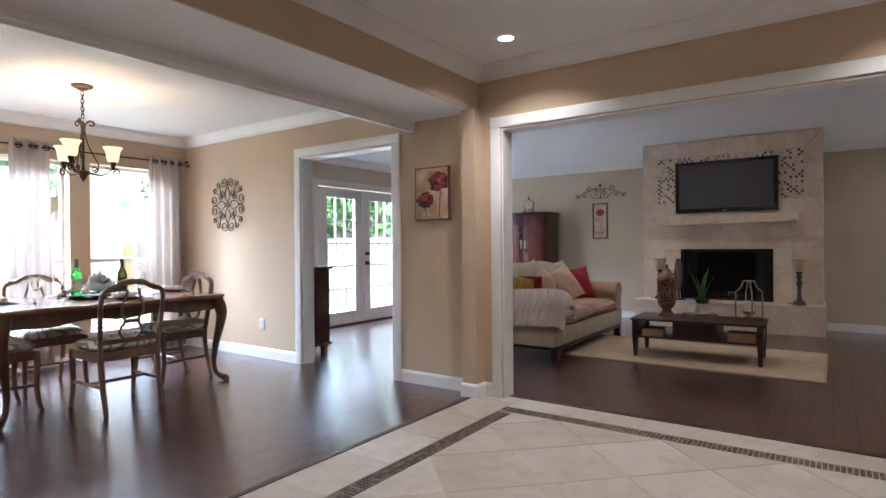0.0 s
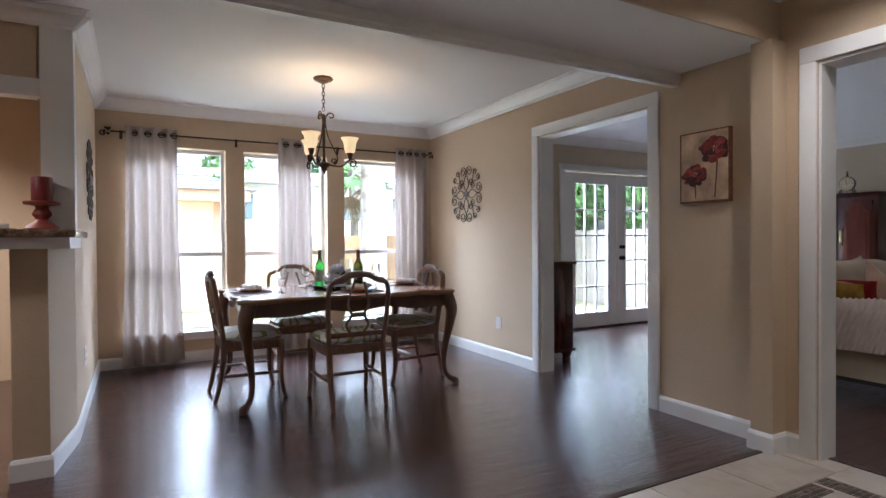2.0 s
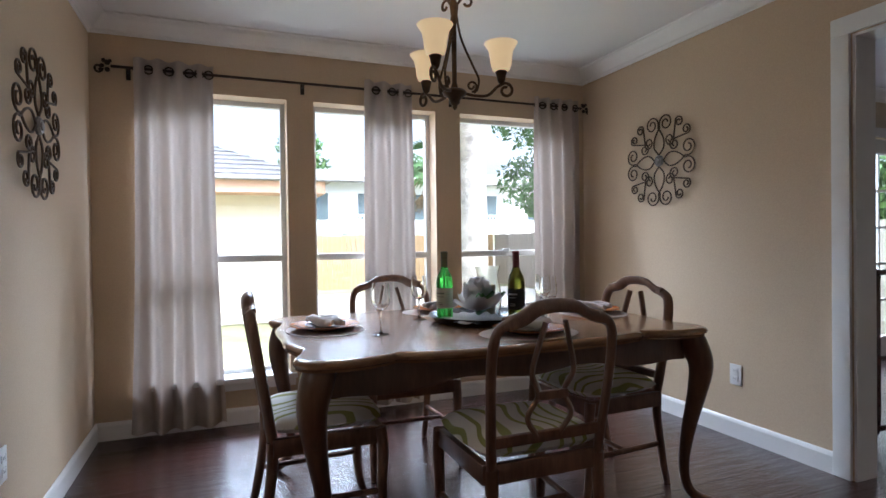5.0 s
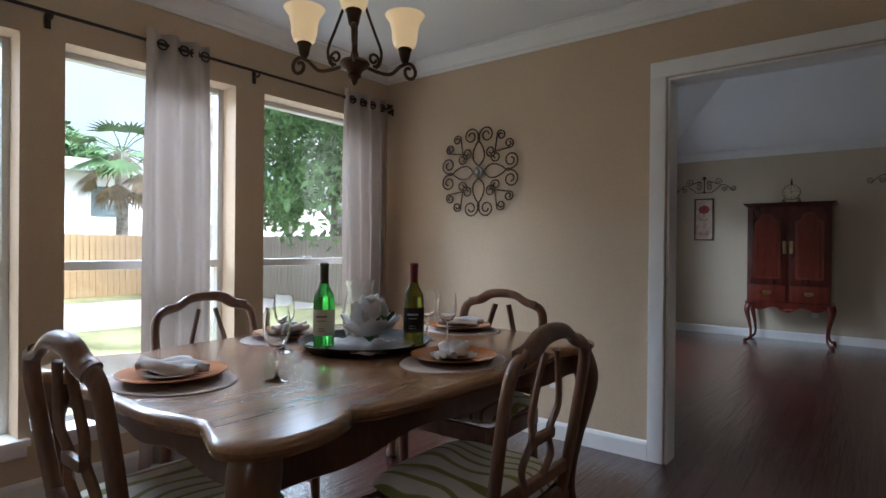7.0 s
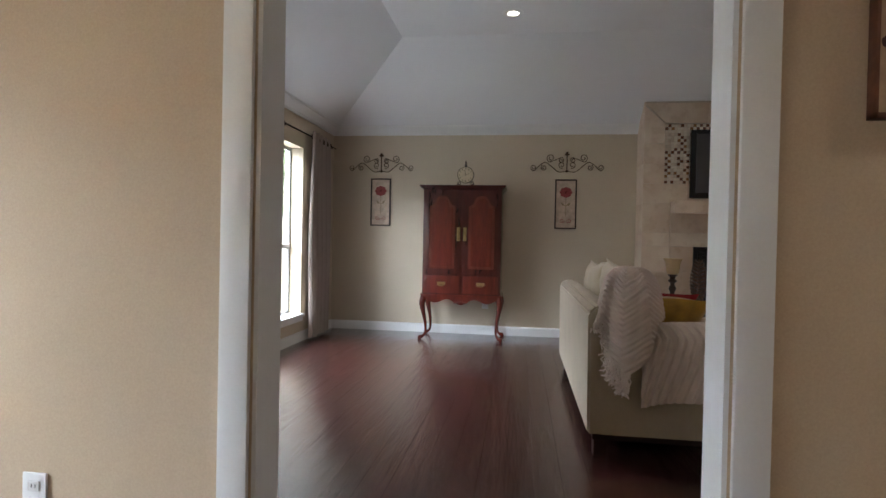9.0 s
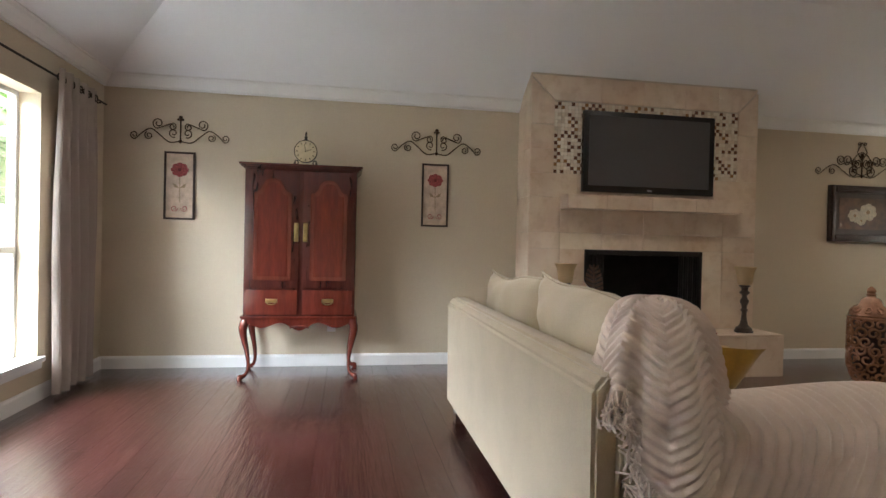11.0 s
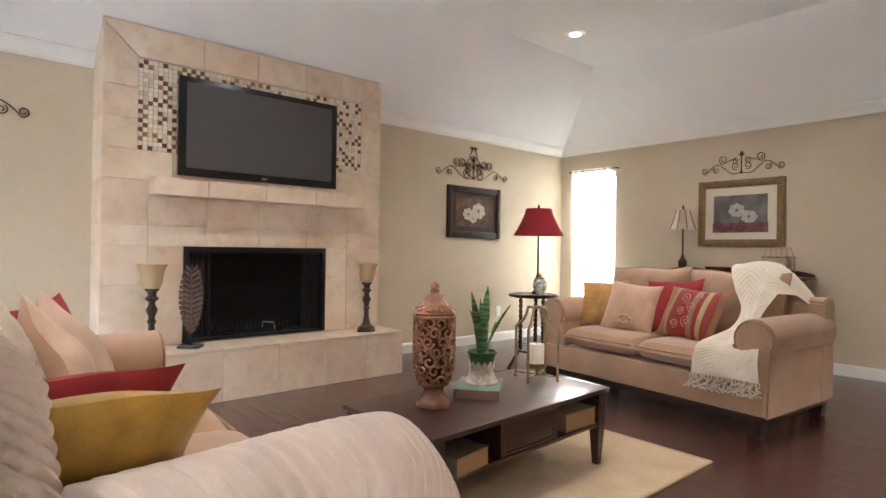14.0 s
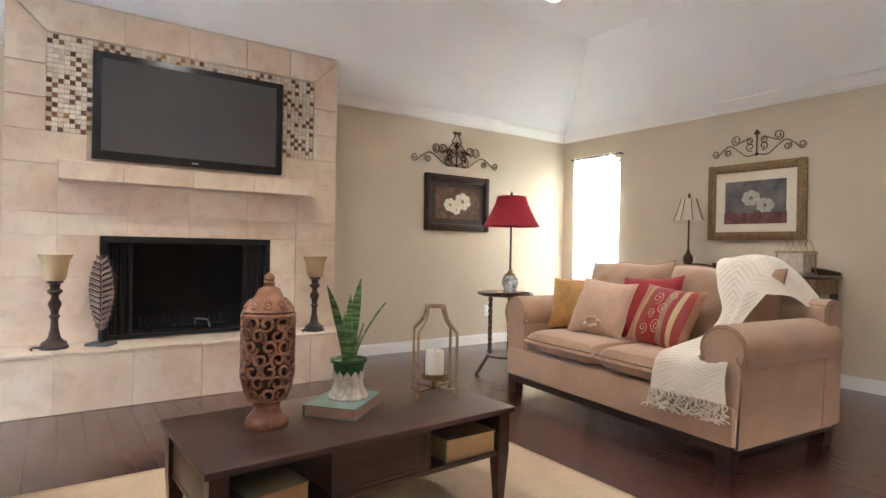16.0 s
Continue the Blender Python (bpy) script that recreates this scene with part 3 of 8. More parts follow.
# ---- pass-through to the kitchen ----
GRANITE = plain("brown_granite", (0.20, 0.13, 0.085), 0.12, vary=0.7, scale=45, bump=0.0)
bm = bmesh.new(); slab(bm, [(-3.898, YD), (-3.40, 0.03), (-3.40, -0.12), (-3.898, -0.06)], "z", 0, 1.168)
structure("wall_pass_through_pier", bm, WALL, "tan painted half wall under the counter ledge", "wall")
bm = bmesh.new(); box(bm, -3.93, -3.87, -2.6, -0.06, 2.05, 2.6); box(bm, -3.93, -3.87, -2.6, -1.45, 0, 2.05)
structure("wall_over_pass_through", bm, WALL, "tan painted wall over the pass-through", "wall")
ledge = tagged(new("counter_ledge"), "brown granite ledge of the kitchen pass-through", "counter", kind="structure")
bm = bmesh.new(); box(bm, -4.05, -3.32, -1.30, 0.155, 1.17, 1.21, 0.012)
part("top", bm, GRANITE, ledge)
bm = bmesh.new(); slab(bm, [(-4.0, 1.17), (-3.35, 1.17), (-3.38, 1.115), (-3.97, 1.115)], "y", -1.28, 0.125)
part("support", bm, TRIM, ledge)
bm = bmesh.new(); box(bm, -3.96, -3.84, -0.045, 0.112, 1.212, 2.34, 0.003)
structure("trim_pass_through", bm, TRIM, "white post on the counter ledge", "trim")
bm = bmesh.new(); box(bm, -3.95, -3.85, -1.45, -0.045, 1.95, 2.05, 0.003)
structure("trim_pass_through_head", bm, TRIM, "white head trim over the pass-through", "trim")

RUST = plain("rust_red_wood", (0.22, 0.035, 0.02), 0.5, vary=0.25, scale=20)
RED_WAX = plain("red_wax", (0.20, 0.022, 0.02), 0.45, vary=0.15, scale=12)
ch = thing("candle_holder", "rust red turned wooden candle holder with a candle", "candle holder", pose(-3.78, -0.035, 1.21) @ Matrix.Diagonal((1.12, 1.12, 1.12, 1)))
bm = bmesh.new(); lathe(bm, [(0.075, 0), (0.075, 0.012), (0.055, 0.03), (0.03, 0.045), (0.024, 0.055), (0.04, 0.075), (0.04, 0.085), (0.026, 0.11), (0.03, 0.12), (0.075, 0.128), (0.078, 0.138), (0.07, 0.142)])
part("stem", bm, RUST, ch)
bm = bmesh.new(); lathe(bm, [(0.042, 0.142), (0.044, 0.15), (0.044, 0.255), (0.04, 0.26), (0.02, 0.255), (0.0005, 0.254)])
part("candle", bm, RED_WAX, ch, "dark red pillar candle")

for z, dx, w, d, h, mt, lab in ((1.21, 0.0, 0.16, 0.22, 0.012, plain("brown_leather_cover", (0.16, 0.07, 0.04), 0.6, vary=0.3), "flat brown book lying on the granite ledge"), (1.222, 0.01, 0.13, 0.17, 0.026, plain("white_card", (0.72, 0.70, 0.66), 0.7, vary=0.05), "white card box lying on a book")):
    bk = thing("book" if "brown" in lab else "card_box", lab, "book" if "brown" in lab else "box", pose(-3.80 + dx, -0.27, z, 0, 0, 12))
    bm = bmesh.new(); box(bm, -w / 2, w / 2, -d / 2, d / 2, 0, h, 0.002); part("body", bm, mt, bk)
    bm = bmesh.new(); box(bm, -w / 2 - 0.002, w / 2 + 0.002, -d / 2 - 0.002, d / 2 + 0.002, h - 0.003, h, 0.001); part("lid", bm, mt, bk)

# ---- fireplace ----
fp = tagged(new("fireplace"), "travertine fireplace wall with a raised hearth and mantel", "fireplace", kind="structure")
FPX0, FPX1, FPY = -1.94, 0.28, 8.30
BLACK = plain("black_metal", (0.012, 0.012, 0.013), 0.4, 0.3, vary=0.2)
SOOT = plain("soot_black_brick", (0.010, 0.009, 0.009), 0.9, vary=0.4, scale=10)
OX0, OX1, OZ0, OZ1 = -1.416, -0.268, 0.378, 1.08
bm = bmesh.new()
box(bm, FPX0 + 0.015, OX0, FPY + 0.018, YB, 0, 2.62); box(bm, OX1, FPX1 - 0.015, FPY + 0.018, YB, 0, 2.62)
box(bm, OX0, OX1, FPY + 0.018, YB, OZ1, 2.62); box(bm, OX0, OX1, FPY + 0.018, YB, 0, OZ0)
part("core", bm, GROUT, fp, smooth=False)
bm = bmesh.new(); box(bm, OX0 + 0.02, OX1 - 0.02, 8.60, 8.655, OZ0, OZ1)
for xs in ((OX0, OX0 + 0.02), (OX1 - 0.02, OX1)):
    box(bm, *xs, FPY + 0.03, 8.655, OZ0, OZ1)
box(bm, OX0, OX1, FPY + 0.03, 8.655, OZ0, OZ0 + 0.01); box(bm, OX0, OX1, FPY + 0.03, 8.655, OZ1 - 0.02, OZ1)
part("firebox", bm, SOOT, fp)


def stone(x0, x1, y0, y1, z0, z1, poly=None, g=0.0012):
    bm = bmesh.new()
    if poly:
        slab(bm, poly, "y", y0, y1)
    else:
        box(bm, x0 + g, x1 - g, y0, y1, z0 + g, z1 - g)
    es = [e for e in bm.edges]
    bmesh.ops.bevel(bm, geom=es, offset=0.0010, segments=1, affect="EDGES")
    part("stone_tile", bm, TRAV, fp, smooth=False)


cols = {(0.37, 0.81): [[-1.94, -1.655, OX0], [OX1, -0.06, 0.28]], (0.81, OZ1): [[-1.94, -1.655, OX0], [OX1, -0.06, 0.28]],
        (OZ1, 1.224): [[-1.94, -1.655, -1.255, -0.86, -0.45, -0.06, 0.28]], (1.224, 1.537): [[-1.94, -1.655, -1.255, -0.86, -0.45, -0.06, 0.28]],
        (1.537, 1.745): [[-1.94, -1.50, -1.0, -0.5, -0.16, 0.28]], (1.745, 1.957): [[-1.94, -1.725], [0.075, 0.28]], (1.957, 2.17): [[-1.94, -1.725], [0.075, 0.28]]}
for (z0, z1), runs in cols.items():
    for run in runs:
        for p, q in zip(run, run[1:]):
            stone(p, q, FPY, FPY + 0.018, z0, z1)
zt, zb = 2.60, 2.385
stone(0, 0, FPY, FPY + 0.018, 0, 0, [(-1.938, 2.174), (-1.727, 2.174), (-1.727, zb - 0.002), (-1.938, zt - 0.03)])
stone(0, 0, FPY, FPY + 0.018, 0, 0, [(0.077, 2.174), (0.278, 2.174), (0.278, zt - 0.03), (0.077, zb - 0.002)])
tj = [-1.725, -1.29, -0.88, -0.47, -0.13, 0.075]
for k, (p, q) in enumerate(zip(tj, tj[1:])):
    pl = [(p + 0.002, zb + 0.002), (q - 0.002, zb + 0.002), (q - 0.002 if k < 4 else 0.276, zt), (p + 0.002 if k else -1.936, zt)]
    stone(0, 0, FPY, FPY + 0.018, 0, 0, pl)
for xs in ((FPX0, FPX0 + 0.015), (FPX1 - 0.015, FPX1)):
    for z0, z1 in ((0.37, 0.81), (0.81, 1.224), (1.224, 1.537), (1.537, 1.957), (1.957, 2.36), (2.36, 2.62)):
        bm = bmesh.new(); box(bm, *xs, FPY + 0.018, YB, z0 + 0.002, z1 - 0.002, 0.001)
        part("stone_tile", bm, TRAV, fp, smooth=False)
c, cells = 0.0315, []
nx = int((0.075 + 1.725) / c)
for i in range(nx):
    for j in range(int((2.385 - 1.745) / c) + 1):
        u, v = -1.725 + i * 1.8 / nx, 1.747 + j * c
        if v + c < 2.388 and (u < -1.42 or u > -0.26 or v > 2.24):
            cells.append((u + 0.001, u + 1.8 / nx - 0.001, v + 0.001, v + c - 0.001))
rm = random.Random(4)
dark, pale = [], []
for q_ in cells:
    i, j = round((q_[0] + 1.725) * nx / 1.8), round((q_[2] - 1.747) / c)
    (dark if (i + j) % 2 == 0 and rm.random() < 0.46 else pale).append(q_)
chip_sheet("mosaic_panel", pale, CHIPS, fp, "y", 0.005, FPY + 0.012, "cream stone mosaic chips")
chip_sheet("mosaic_panel_glass", dark, CHIPS_DARK, fp, "y", 0.006, FPY + 0.012, "brown glass mosaic chips")
# hearth and mantel
HY, HZ = 7.94, 0.37
bm = bmesh.new(); box(bm, -1.955, 0.29, HY + 0.015, FPY + 0.03, 0, HZ - 0.02)
part("hearth_core", bm, GROUT, fp)
hj = [-1.97, -1.667, -1.246, -0.832, -0.43, -0.06, 0.305]
for p, q in zip(hj, hj[1:]):
    stone(p, q, HY, HY + 0.015, 0.0, HZ - 0.02)
    stone(p, q, HY - 0.006, FPY + 0.0, HZ - 0.02, HZ)
stone(0.29, 0.305, HY + 0.016, FPY, 0, HZ - 0.02)
stone(-1.97, -1.955, HY + 0.016, FPY, 0, HZ - 0.02)
stone(0.281, 0.305, FPY, YB, 0, HZ)
mantel = new("mantel"); mantel.parent = fp
for p, q in zip([-1.655, -1.30, -0.87, -0.45, 0.02], [-1.30, -0.87, -0.45, 0.02]):
    bm = bmesh.new(); box(bm, p + 0.001, q - 0.001, 8.13, FPY - 0.001, 1.432, 1.552, 0.004)
    part("mantel_stone", bm, TRAV, mantel, smooth=False)
# metal surround, folded screens, grate
frame_ = new("fireplace_surround"); frame_.parent = fp
for p, q, r, s in ((OX0, OX0 + 0.035, OZ0, OZ1), (OX1 - 0.035, OX1, OZ0, OZ1), (OX0 + 0.035, OX1 - 0.035, OZ1 - 0.045, OZ1), (OX0 + 0.035, OX1 - 0.035, OZ0, OZ0 + 0.025)):
    bm = bmesh.new(); box(bm, p, q, FPY - 0.012, FPY + 0.02, r, s, 0.003)
    part("surround_bar", bm, BLACK, frame_)
for k in range(14):
    for sx, sg in ((OX0 + 0.045, 1), (OX1 - 0.045, -1)):
        if k < 7:
            xx = sx + sg * k * 0.024
            bm = bmesh.new(); tube(bm, [(xx, FPY + 0.04 + 0.012 * (k % 2), OZ0 + 0.03), (xx, FPY + 0.04 + 0.012 * (k % 2), OZ1 - 0.05)], 0.013, 8)
            part("mesh_fold", bm, BLACK, frame_)
GRATE = plain("iron_grate", (0.03, 0.03, 0.03), 0.5, 0.7, vary=0.3)
gr = thing("fire_grate", "black iron fire grate standing in the firebox", "grate", pose(-0.86, 8.44, OZ0 + 0.01))
for k in range(15):
    xx = -0.28 + k * 0.04
    bm = bmesh.new(); tube(bm, [(xx, -0.09, 0.09), (xx, -0.07, 0.04), (xx, 0.07, 0.04), (xx, 0.09, 0.1)], 0.008, 6)
    part("bar", bm, GRATE, gr)
for xx in (-0.24, 0.24):
    bm = bmesh.new(); tube(bm, [(xx, -0.06, 0), (xx, -0.06, 0.042), (xx, 0.06, 0.042), (xx, 0.06, 0)], 0.009, 6)
    part("leg", bm, GRATE, gr)
bm = bmesh.new(); tube(bm, [(0.06, -0.10, 0.055), (0.05, -0.13, 0.10), (0.14, -0.13, 0.09), (0.16, -0.11, 0.03)], 0.006, 6)
part("poker_handle", bm, plain("steel", (0.4, 0.4, 0.4), 0.35, 0.9), gr, "bright steel handle")

# ---- ceiling lights ----
LENS = glowing("can_light_lens", (1.0, 0.86, 0.66), 4.0)


def can_light(x, y, z, power):
    ob = thing("recessed_light", "white recessed ceiling downlight, switched on", "ceiling light", pose(x, y, z), "recessed lights")
    bm = bmesh.new(); lathe(bm, [(0.050, -0.001), (0.052, -0.008), (0.088, -0.006), (0.092, -0.001)], 32, caps=False)
    part("trim_ring", bm, TRIM, ob)
    bm = bmesh.new(); lathe(bm, [(0.001, -0.003), (0.025, -0.005), (0.050, -0.003)], 32, caps=False)
    part("lens", bm, LENS, ob)
    spot_lamp("can_lamp", (x, y, z - 0.03), power)


for x, y in ((-3.33, 7.10), (1.69, 7.18), (1.77, 5.70), (-0.9, 7.1), (-0.9, 5.60), (-3.33, 5.60)):
    can_light(x, y, ZT - 0.001, 12)
can_light(-1.35, 2.98, CF - 0.001, 30)
can_light(0.9, 2.98, CF - 0.001, 30)
can_light(0.0, 0.4, CF - 0.001, 30)
# Two unseen kitchen downlights, added only to brighten the pass-through side.
can_light(-4.8, -1.2, CD - 0.001, 150)
can_light(-3.0, -1.2, CD - 0.001, 80)

# ---- dining room ----
def spiral(cx, cy, r0, r1, a0, turns, n=26):
    """Points of a curl that shrinks from r0 to r1, from the angle a0 (degrees) through so many turns."""
    return [(cx + (r0 + (r1 - r0) * k / n) * math.cos(radians(a0) + 2 * math.pi * turns * k / n), cy + (r0 + (r1 - r0) * k / n) * math.sin(radians(a0) + 2 * math.pi * turns * k / n)) for k in range(n + 1)]


def curl_bar(bm, pts, r, flat=1.0, depth=0.0):
    tube(bm, [(x, depth, z) for x, z in pts], r, 6)


def scroll(p, q, rp, rq, sp, sq):
    """A C- or S-scroll between two curls, centred at p and q; sp, sq: the way each turns."""
    d = math.degrees(math.atan2(q[1] - p[1], q[0] - p[0]))
    a = spiral(*p, rp, rp * 0.3, d - sp * 90, -sp * 1.35)[::-1]
    b = spiral(*q, rq, rq * 0.3, d + 180 + sq * 90, sq * 1.35)
    return a + b


STUD = plain("pewter_stud", (0.20, 0.18, 0.17), 0.3, 0.8, vary=0.4, scale=60)


def medallion(m):
    ob = thing("wall_medallion", "round bronze wrought iron scroll medallion on the wall", "wall decor", m, "scroll medallions")
    for k in range(4):
        for s in (1, -1):
            pet = [(0.035, 0.0), (0.075, 0.036 * s), (0.12, 0.040 * s), (0.165, 0.022 * s), (0.20, -0.004 * s)]
            pet = [(p.x, p.y) for p in catmull([(*p, 0) for p in pet], 6)]
            pts = pet + spiral(0.226, -0.056 * s, 0.054, 0.015, 112 * s, -1.55 * s)
            bm = bmesh.new()
            c, d = math.cos(k * math.pi / 2), math.sin(k * math.pi / 2)
            curl_bar(bm, [(x * c - z * d, x * d + z * c) for x, z in pts], 0.0048)
            part("petal_scroll", bm, BRONZE, ob)
            if s == 1:
                p1, p2 = (0.086, 0.122), (0.158, 0.212)
                p3, p4 = (0.122, 0.086), (0.212, 0.158)
                for (p, q, sg) in ((p1, p2, 1), (p3, p4, -1)):
                    pts = scroll(p, q, 0.036, 0.031, sg, -sg)
                    bm = bmesh.new()
                    curl_bar(bm, [(x * c - z * d, x * d + z * c) for x, z in pts], 0.0048)
                    part("corner_scroll", bm, BRONZE, ob)
    bm = bmesh.new(); lathe(bm, [(0.034, -0.006), (0.036, 0.004), (0.028, 0.012), (0.018, 0.010), (0.014, 0.016), (0.002, 0.018)], 20)
    bmesh.ops.transform(bm, matrix=pose(0, 0, 0, 90, 0, 0), verts=bm.verts)
    part("stud", bm, STUD, ob, "pewter centre stud")
    return ob


med = medallion(pose(-5.085, YP0 - 0.022, 1.628) @ Matrix.Diagonal((1.08, 1.0, 1.05, 1)))
copy_thing(med, pose(-4.88, YD + 0.022, 1.60, 0, 0, 180))


def scroll_topper(name, m, w, h, label):
    """A wide wrought iron scroll that hangs over a picture: a stem and mirrored curls."""
    ob = thing(name, label, "wall decor", m, "iron scroll toppers")
    a = w / 2
    for s in (1, -1):
        def bar(pts, nm="scroll_arm"):
            bm = bmesh.new(); curl_bar(bm, [(s * x, z) for x, z in pts], 0.0045)
            part(nm, bm, BRONZE, ob)
        base = [(p.x, p.y) for p in catmull([(0.0, -h * 0.38, 0), (a * 0.22, -h * 0.42, 0), (a * 0.42, -h * 0.16, 0), (a * 0.58, h * 0.02, 0), (a * 0.74, -h * 0.12, 0), (a * 0.88, -h * 0.36, 0)], 8)]
        bar(base + spiral(a * 0.90, -h * 0.22, h * 0.14, h * 0.04, -100, 1.3))
        bar(scroll((a * 0.16, h * 0.12), (a * 0.44, h * 0.22), h * 0.13, h * 0.19, -1, 1))
        bar(spiral(a * 0.62, -h * 0.22, h * 0.14, h * 0.04, 60, -1.4))
        bar(spiral(a * 0.14, -h * 0.10, h * 0.16, h * 0.05, 250, 1.2))
    bm = bmesh.new()
    tube(bm, [(0, 0, -h * 0.45), (0, 0, h * 0.40)], 0.006, 8)
    for z, r in ((h * 0.45, 0.016), (h * 0.36, 0.012), (-h * 0.38, 0.014)):
        bmesh.ops.create_icosphere(bm, subdivisions=2, radius=r, matrix=Matrix.Translation((0, 0, z)))
    for s in (1, -1):
        bmesh.ops.create_icosphere(bm, subdivisions=2, radius=0.010, matrix=Matrix.Translation((s * 0.018, 0, h * 0.38)))
    part("stem", bm, BRONZE, ob)
    return ob


def curtain(y0, y1, x, z0, z1, folds, mat, side, label, seed, parent_rod=None, depth=0.035, ends=0.0):
    ob = thing("curtain", label, "curtain", Matrix(), "curtains")
    r = random.Random(seed)
    nu, nv = folds * 14, 26
    ph = [r.uniform(-0.5, 0.5) for _ in range(folds + 2)]
    bm = bmesh.new()
    g = []
    for j in range(nv + 1):
        v = j / nv
        z = z1 + (z0 - z1) * v
        rowv = []
        for i in range(nu + 1):
            u = i / nu
            k = u * folds
            f = math.sin(2 * math.pi * k + ph[int(k)] * 0.5 * v)
            amp = depth * (0.75 + 0.35 * v + 0.2 * ph[int(k)])
            yy = y0 + (y1 - y0) * (u + 0.010 * math.sin(9 * u + 5 * v + seed)) + ends * (u - 0.5) * v ** 3
            rowv.append(bm.verts.new((x + amp * f + 0.01 * math.sin(6 * v + 4 * u + seed), yy, z + 0.006 * math.sin(13 * u + seed) * v)))
        g.append(rowv)
    for j in range(nv):
        for i in range(nu):
            bm.faces.new((g[j][i], g[j][i + 1], g[j + 1][i + 1], g[j + 1][i]))
    part("cloth", bm, mat, ob)
    if mat is CURTAIN:
        for k in range(folds * 2):
            yy = y0 + (y1 - y0) * (k + 0.5) / (folds * 2)
            bm = bmesh.new(); tube(bm, [(x + 0.0, yy + 0.024 * math.cos(a * math.pi / 8), z1 - 0.06 + 0.024 * math.sin(a * math.pi / 8)) for a in range(16)], 0.005, 6, closed=True)
            part("grommet", bm, IRON, ob, "dark metal grommet")
    return ob


def rod_leaf(bm, x, y, z, s):
    """The vine-shaped finial at a rod's end."""
    for dx, dz, r in ((0.03, 0.02, 0.016), (0.03, -0.02, 0.014), (0.06, 0.0, 0.012), (0.05, 0.03, 0.012), (0.015, 0.03, 0.010)):
        bmesh.ops.create_icosphere(bm, subdivisions=2, radius=r, matrix=Matrix.Translation((x, y + s * dx, z + dz)))
    tube(bm, [(x, y + s * (0.06 + p), z - 0.015 + q) for p, q in spiral(0.02, 0.0, 0.025, 0.01, 180, 1.2, 18)], 0.006, 6)


rod = thing("curtain_rod", "long dark iron curtain rod with vine finials", "curtain rod")
bm = bmesh.new(); tube(bm, [(XW + 0.06, 0.22, 2.142), (XW + 0.06, 3.40, 2.142)], 0.008, 10); part("pole", bm, IRON, rod)
for y in (0.30, 1.29, 2.325, 3.35):
    bm = bmesh.new(); tube(bm, [(XW + 0.002, y, 2.125), (XW + 0.045, y, 2.12), (XW + 0.06, y, 2.132)], 0.006, 6); box(bm, XW, XW + 0.006, y - 0.012, y + 0.012, 2.085, 2.165, 0.002)
    part("bracket", bm, IRON, rod)
for y, s in ((0.23, -1), (3.395, 1)):
    bm = bmesh.new(); rod_leaf(bm, XW + 0.06, y, 2.142, s * 0.9); part("finial", bm, IRON, rod)
TAUPE = "taupe linen curtain panel hanging on dark grommets"
curtain(0.33, 0.76, XW + 0.06, 0.03, 2.20, 4, CURTAIN, 1, TAUPE, 1, ends=0.08)
curtain(1.68, 2.02, XW + 0.06, 0.03, 2.20, 3, CURTAIN, 1, TAUPE, 2, ends=0.06)
curtain(2.98, 3.37, XW + 0.06, 0.03, 2.20, 4, CURTAIN, 1, TAUPE, 3, ends=0.05)

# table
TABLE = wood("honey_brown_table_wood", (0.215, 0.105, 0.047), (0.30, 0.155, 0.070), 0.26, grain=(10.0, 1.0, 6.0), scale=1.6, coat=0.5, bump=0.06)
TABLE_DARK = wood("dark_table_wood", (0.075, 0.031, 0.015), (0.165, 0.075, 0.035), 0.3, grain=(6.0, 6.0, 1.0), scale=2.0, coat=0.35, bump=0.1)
CHAIR = wood("chair_wood", (0.12, 0.054, 0.030), (0.25, 0.128, 0.072), 0.34, grain=(6.0, 6.0, 1.0), scale=3.0, coat=0.3, bump=0.1)
TX, TY, HX, HYT = -4.525, 1.83, 0.605, 0.845
dt = thing("dining_table", "brown wooden dining table with a scalloped top and cabriole legs", "dining table", pose(TX, TY, 0))
q = [(0.0, HYT - 0.015), (0.18, HYT - 0.01), (0.30, HYT - 0.035), (0.36, HYT - 0.05), (0.42, HYT - 0.03), (0.50, HYT - 0.005), (0.565, HYT - 0.03), (0.60, HYT - 0.10), (0.600, HYT - 0.20), (0.570, HYT - 0.29), (0.545, HYT - 0.335), (0.572, HYT - 0.385), (0.595, HYT - 0.50), (0.605, HYT - 0.66)]
outline = q + [(x, -y) for x, y in q[::-1]] + [(-x, -y) for x, y in q[1:]] + [(-x, y) for x, y in q[:0:-1]]
outline = [(p.x, p.y) for p in catmull([(*p, 0) for p in outline], 4, closed=True)]


def ring_top(bm, outline, levels):
    """A table top with a moulded edge: (inset, z) from the under side to the upper."""
    rings = []
    for d, z in levels:
        rings.append([bm.verts.new((x * (1 - d / 0.6), y * (1 - d / 0.85), z)) for x, y in outline])
    n = len(outline)
    for a, b in zip(rings, rings[1:]):
        for k in range(n):
            bm.faces.new((a[k], a[(k + 1) % n], b[(k + 1) % n], b[k]))
    bm.faces.new(rings[0][::-1]); bm.faces.new(rings[-1])


bm = bmesh.new()
ring_top(bm, outline, [(0.03, 0.722), (0.008, 0.722), (0.012, 0.729), (0.002, 0.733), (0.0, 0.742), (0.004, 0.750), (0.016, 0.756), (0.03, 0.757)])
part("tabletop", bm, TABLE, dt, "polished honey brown top with a moulded edge")


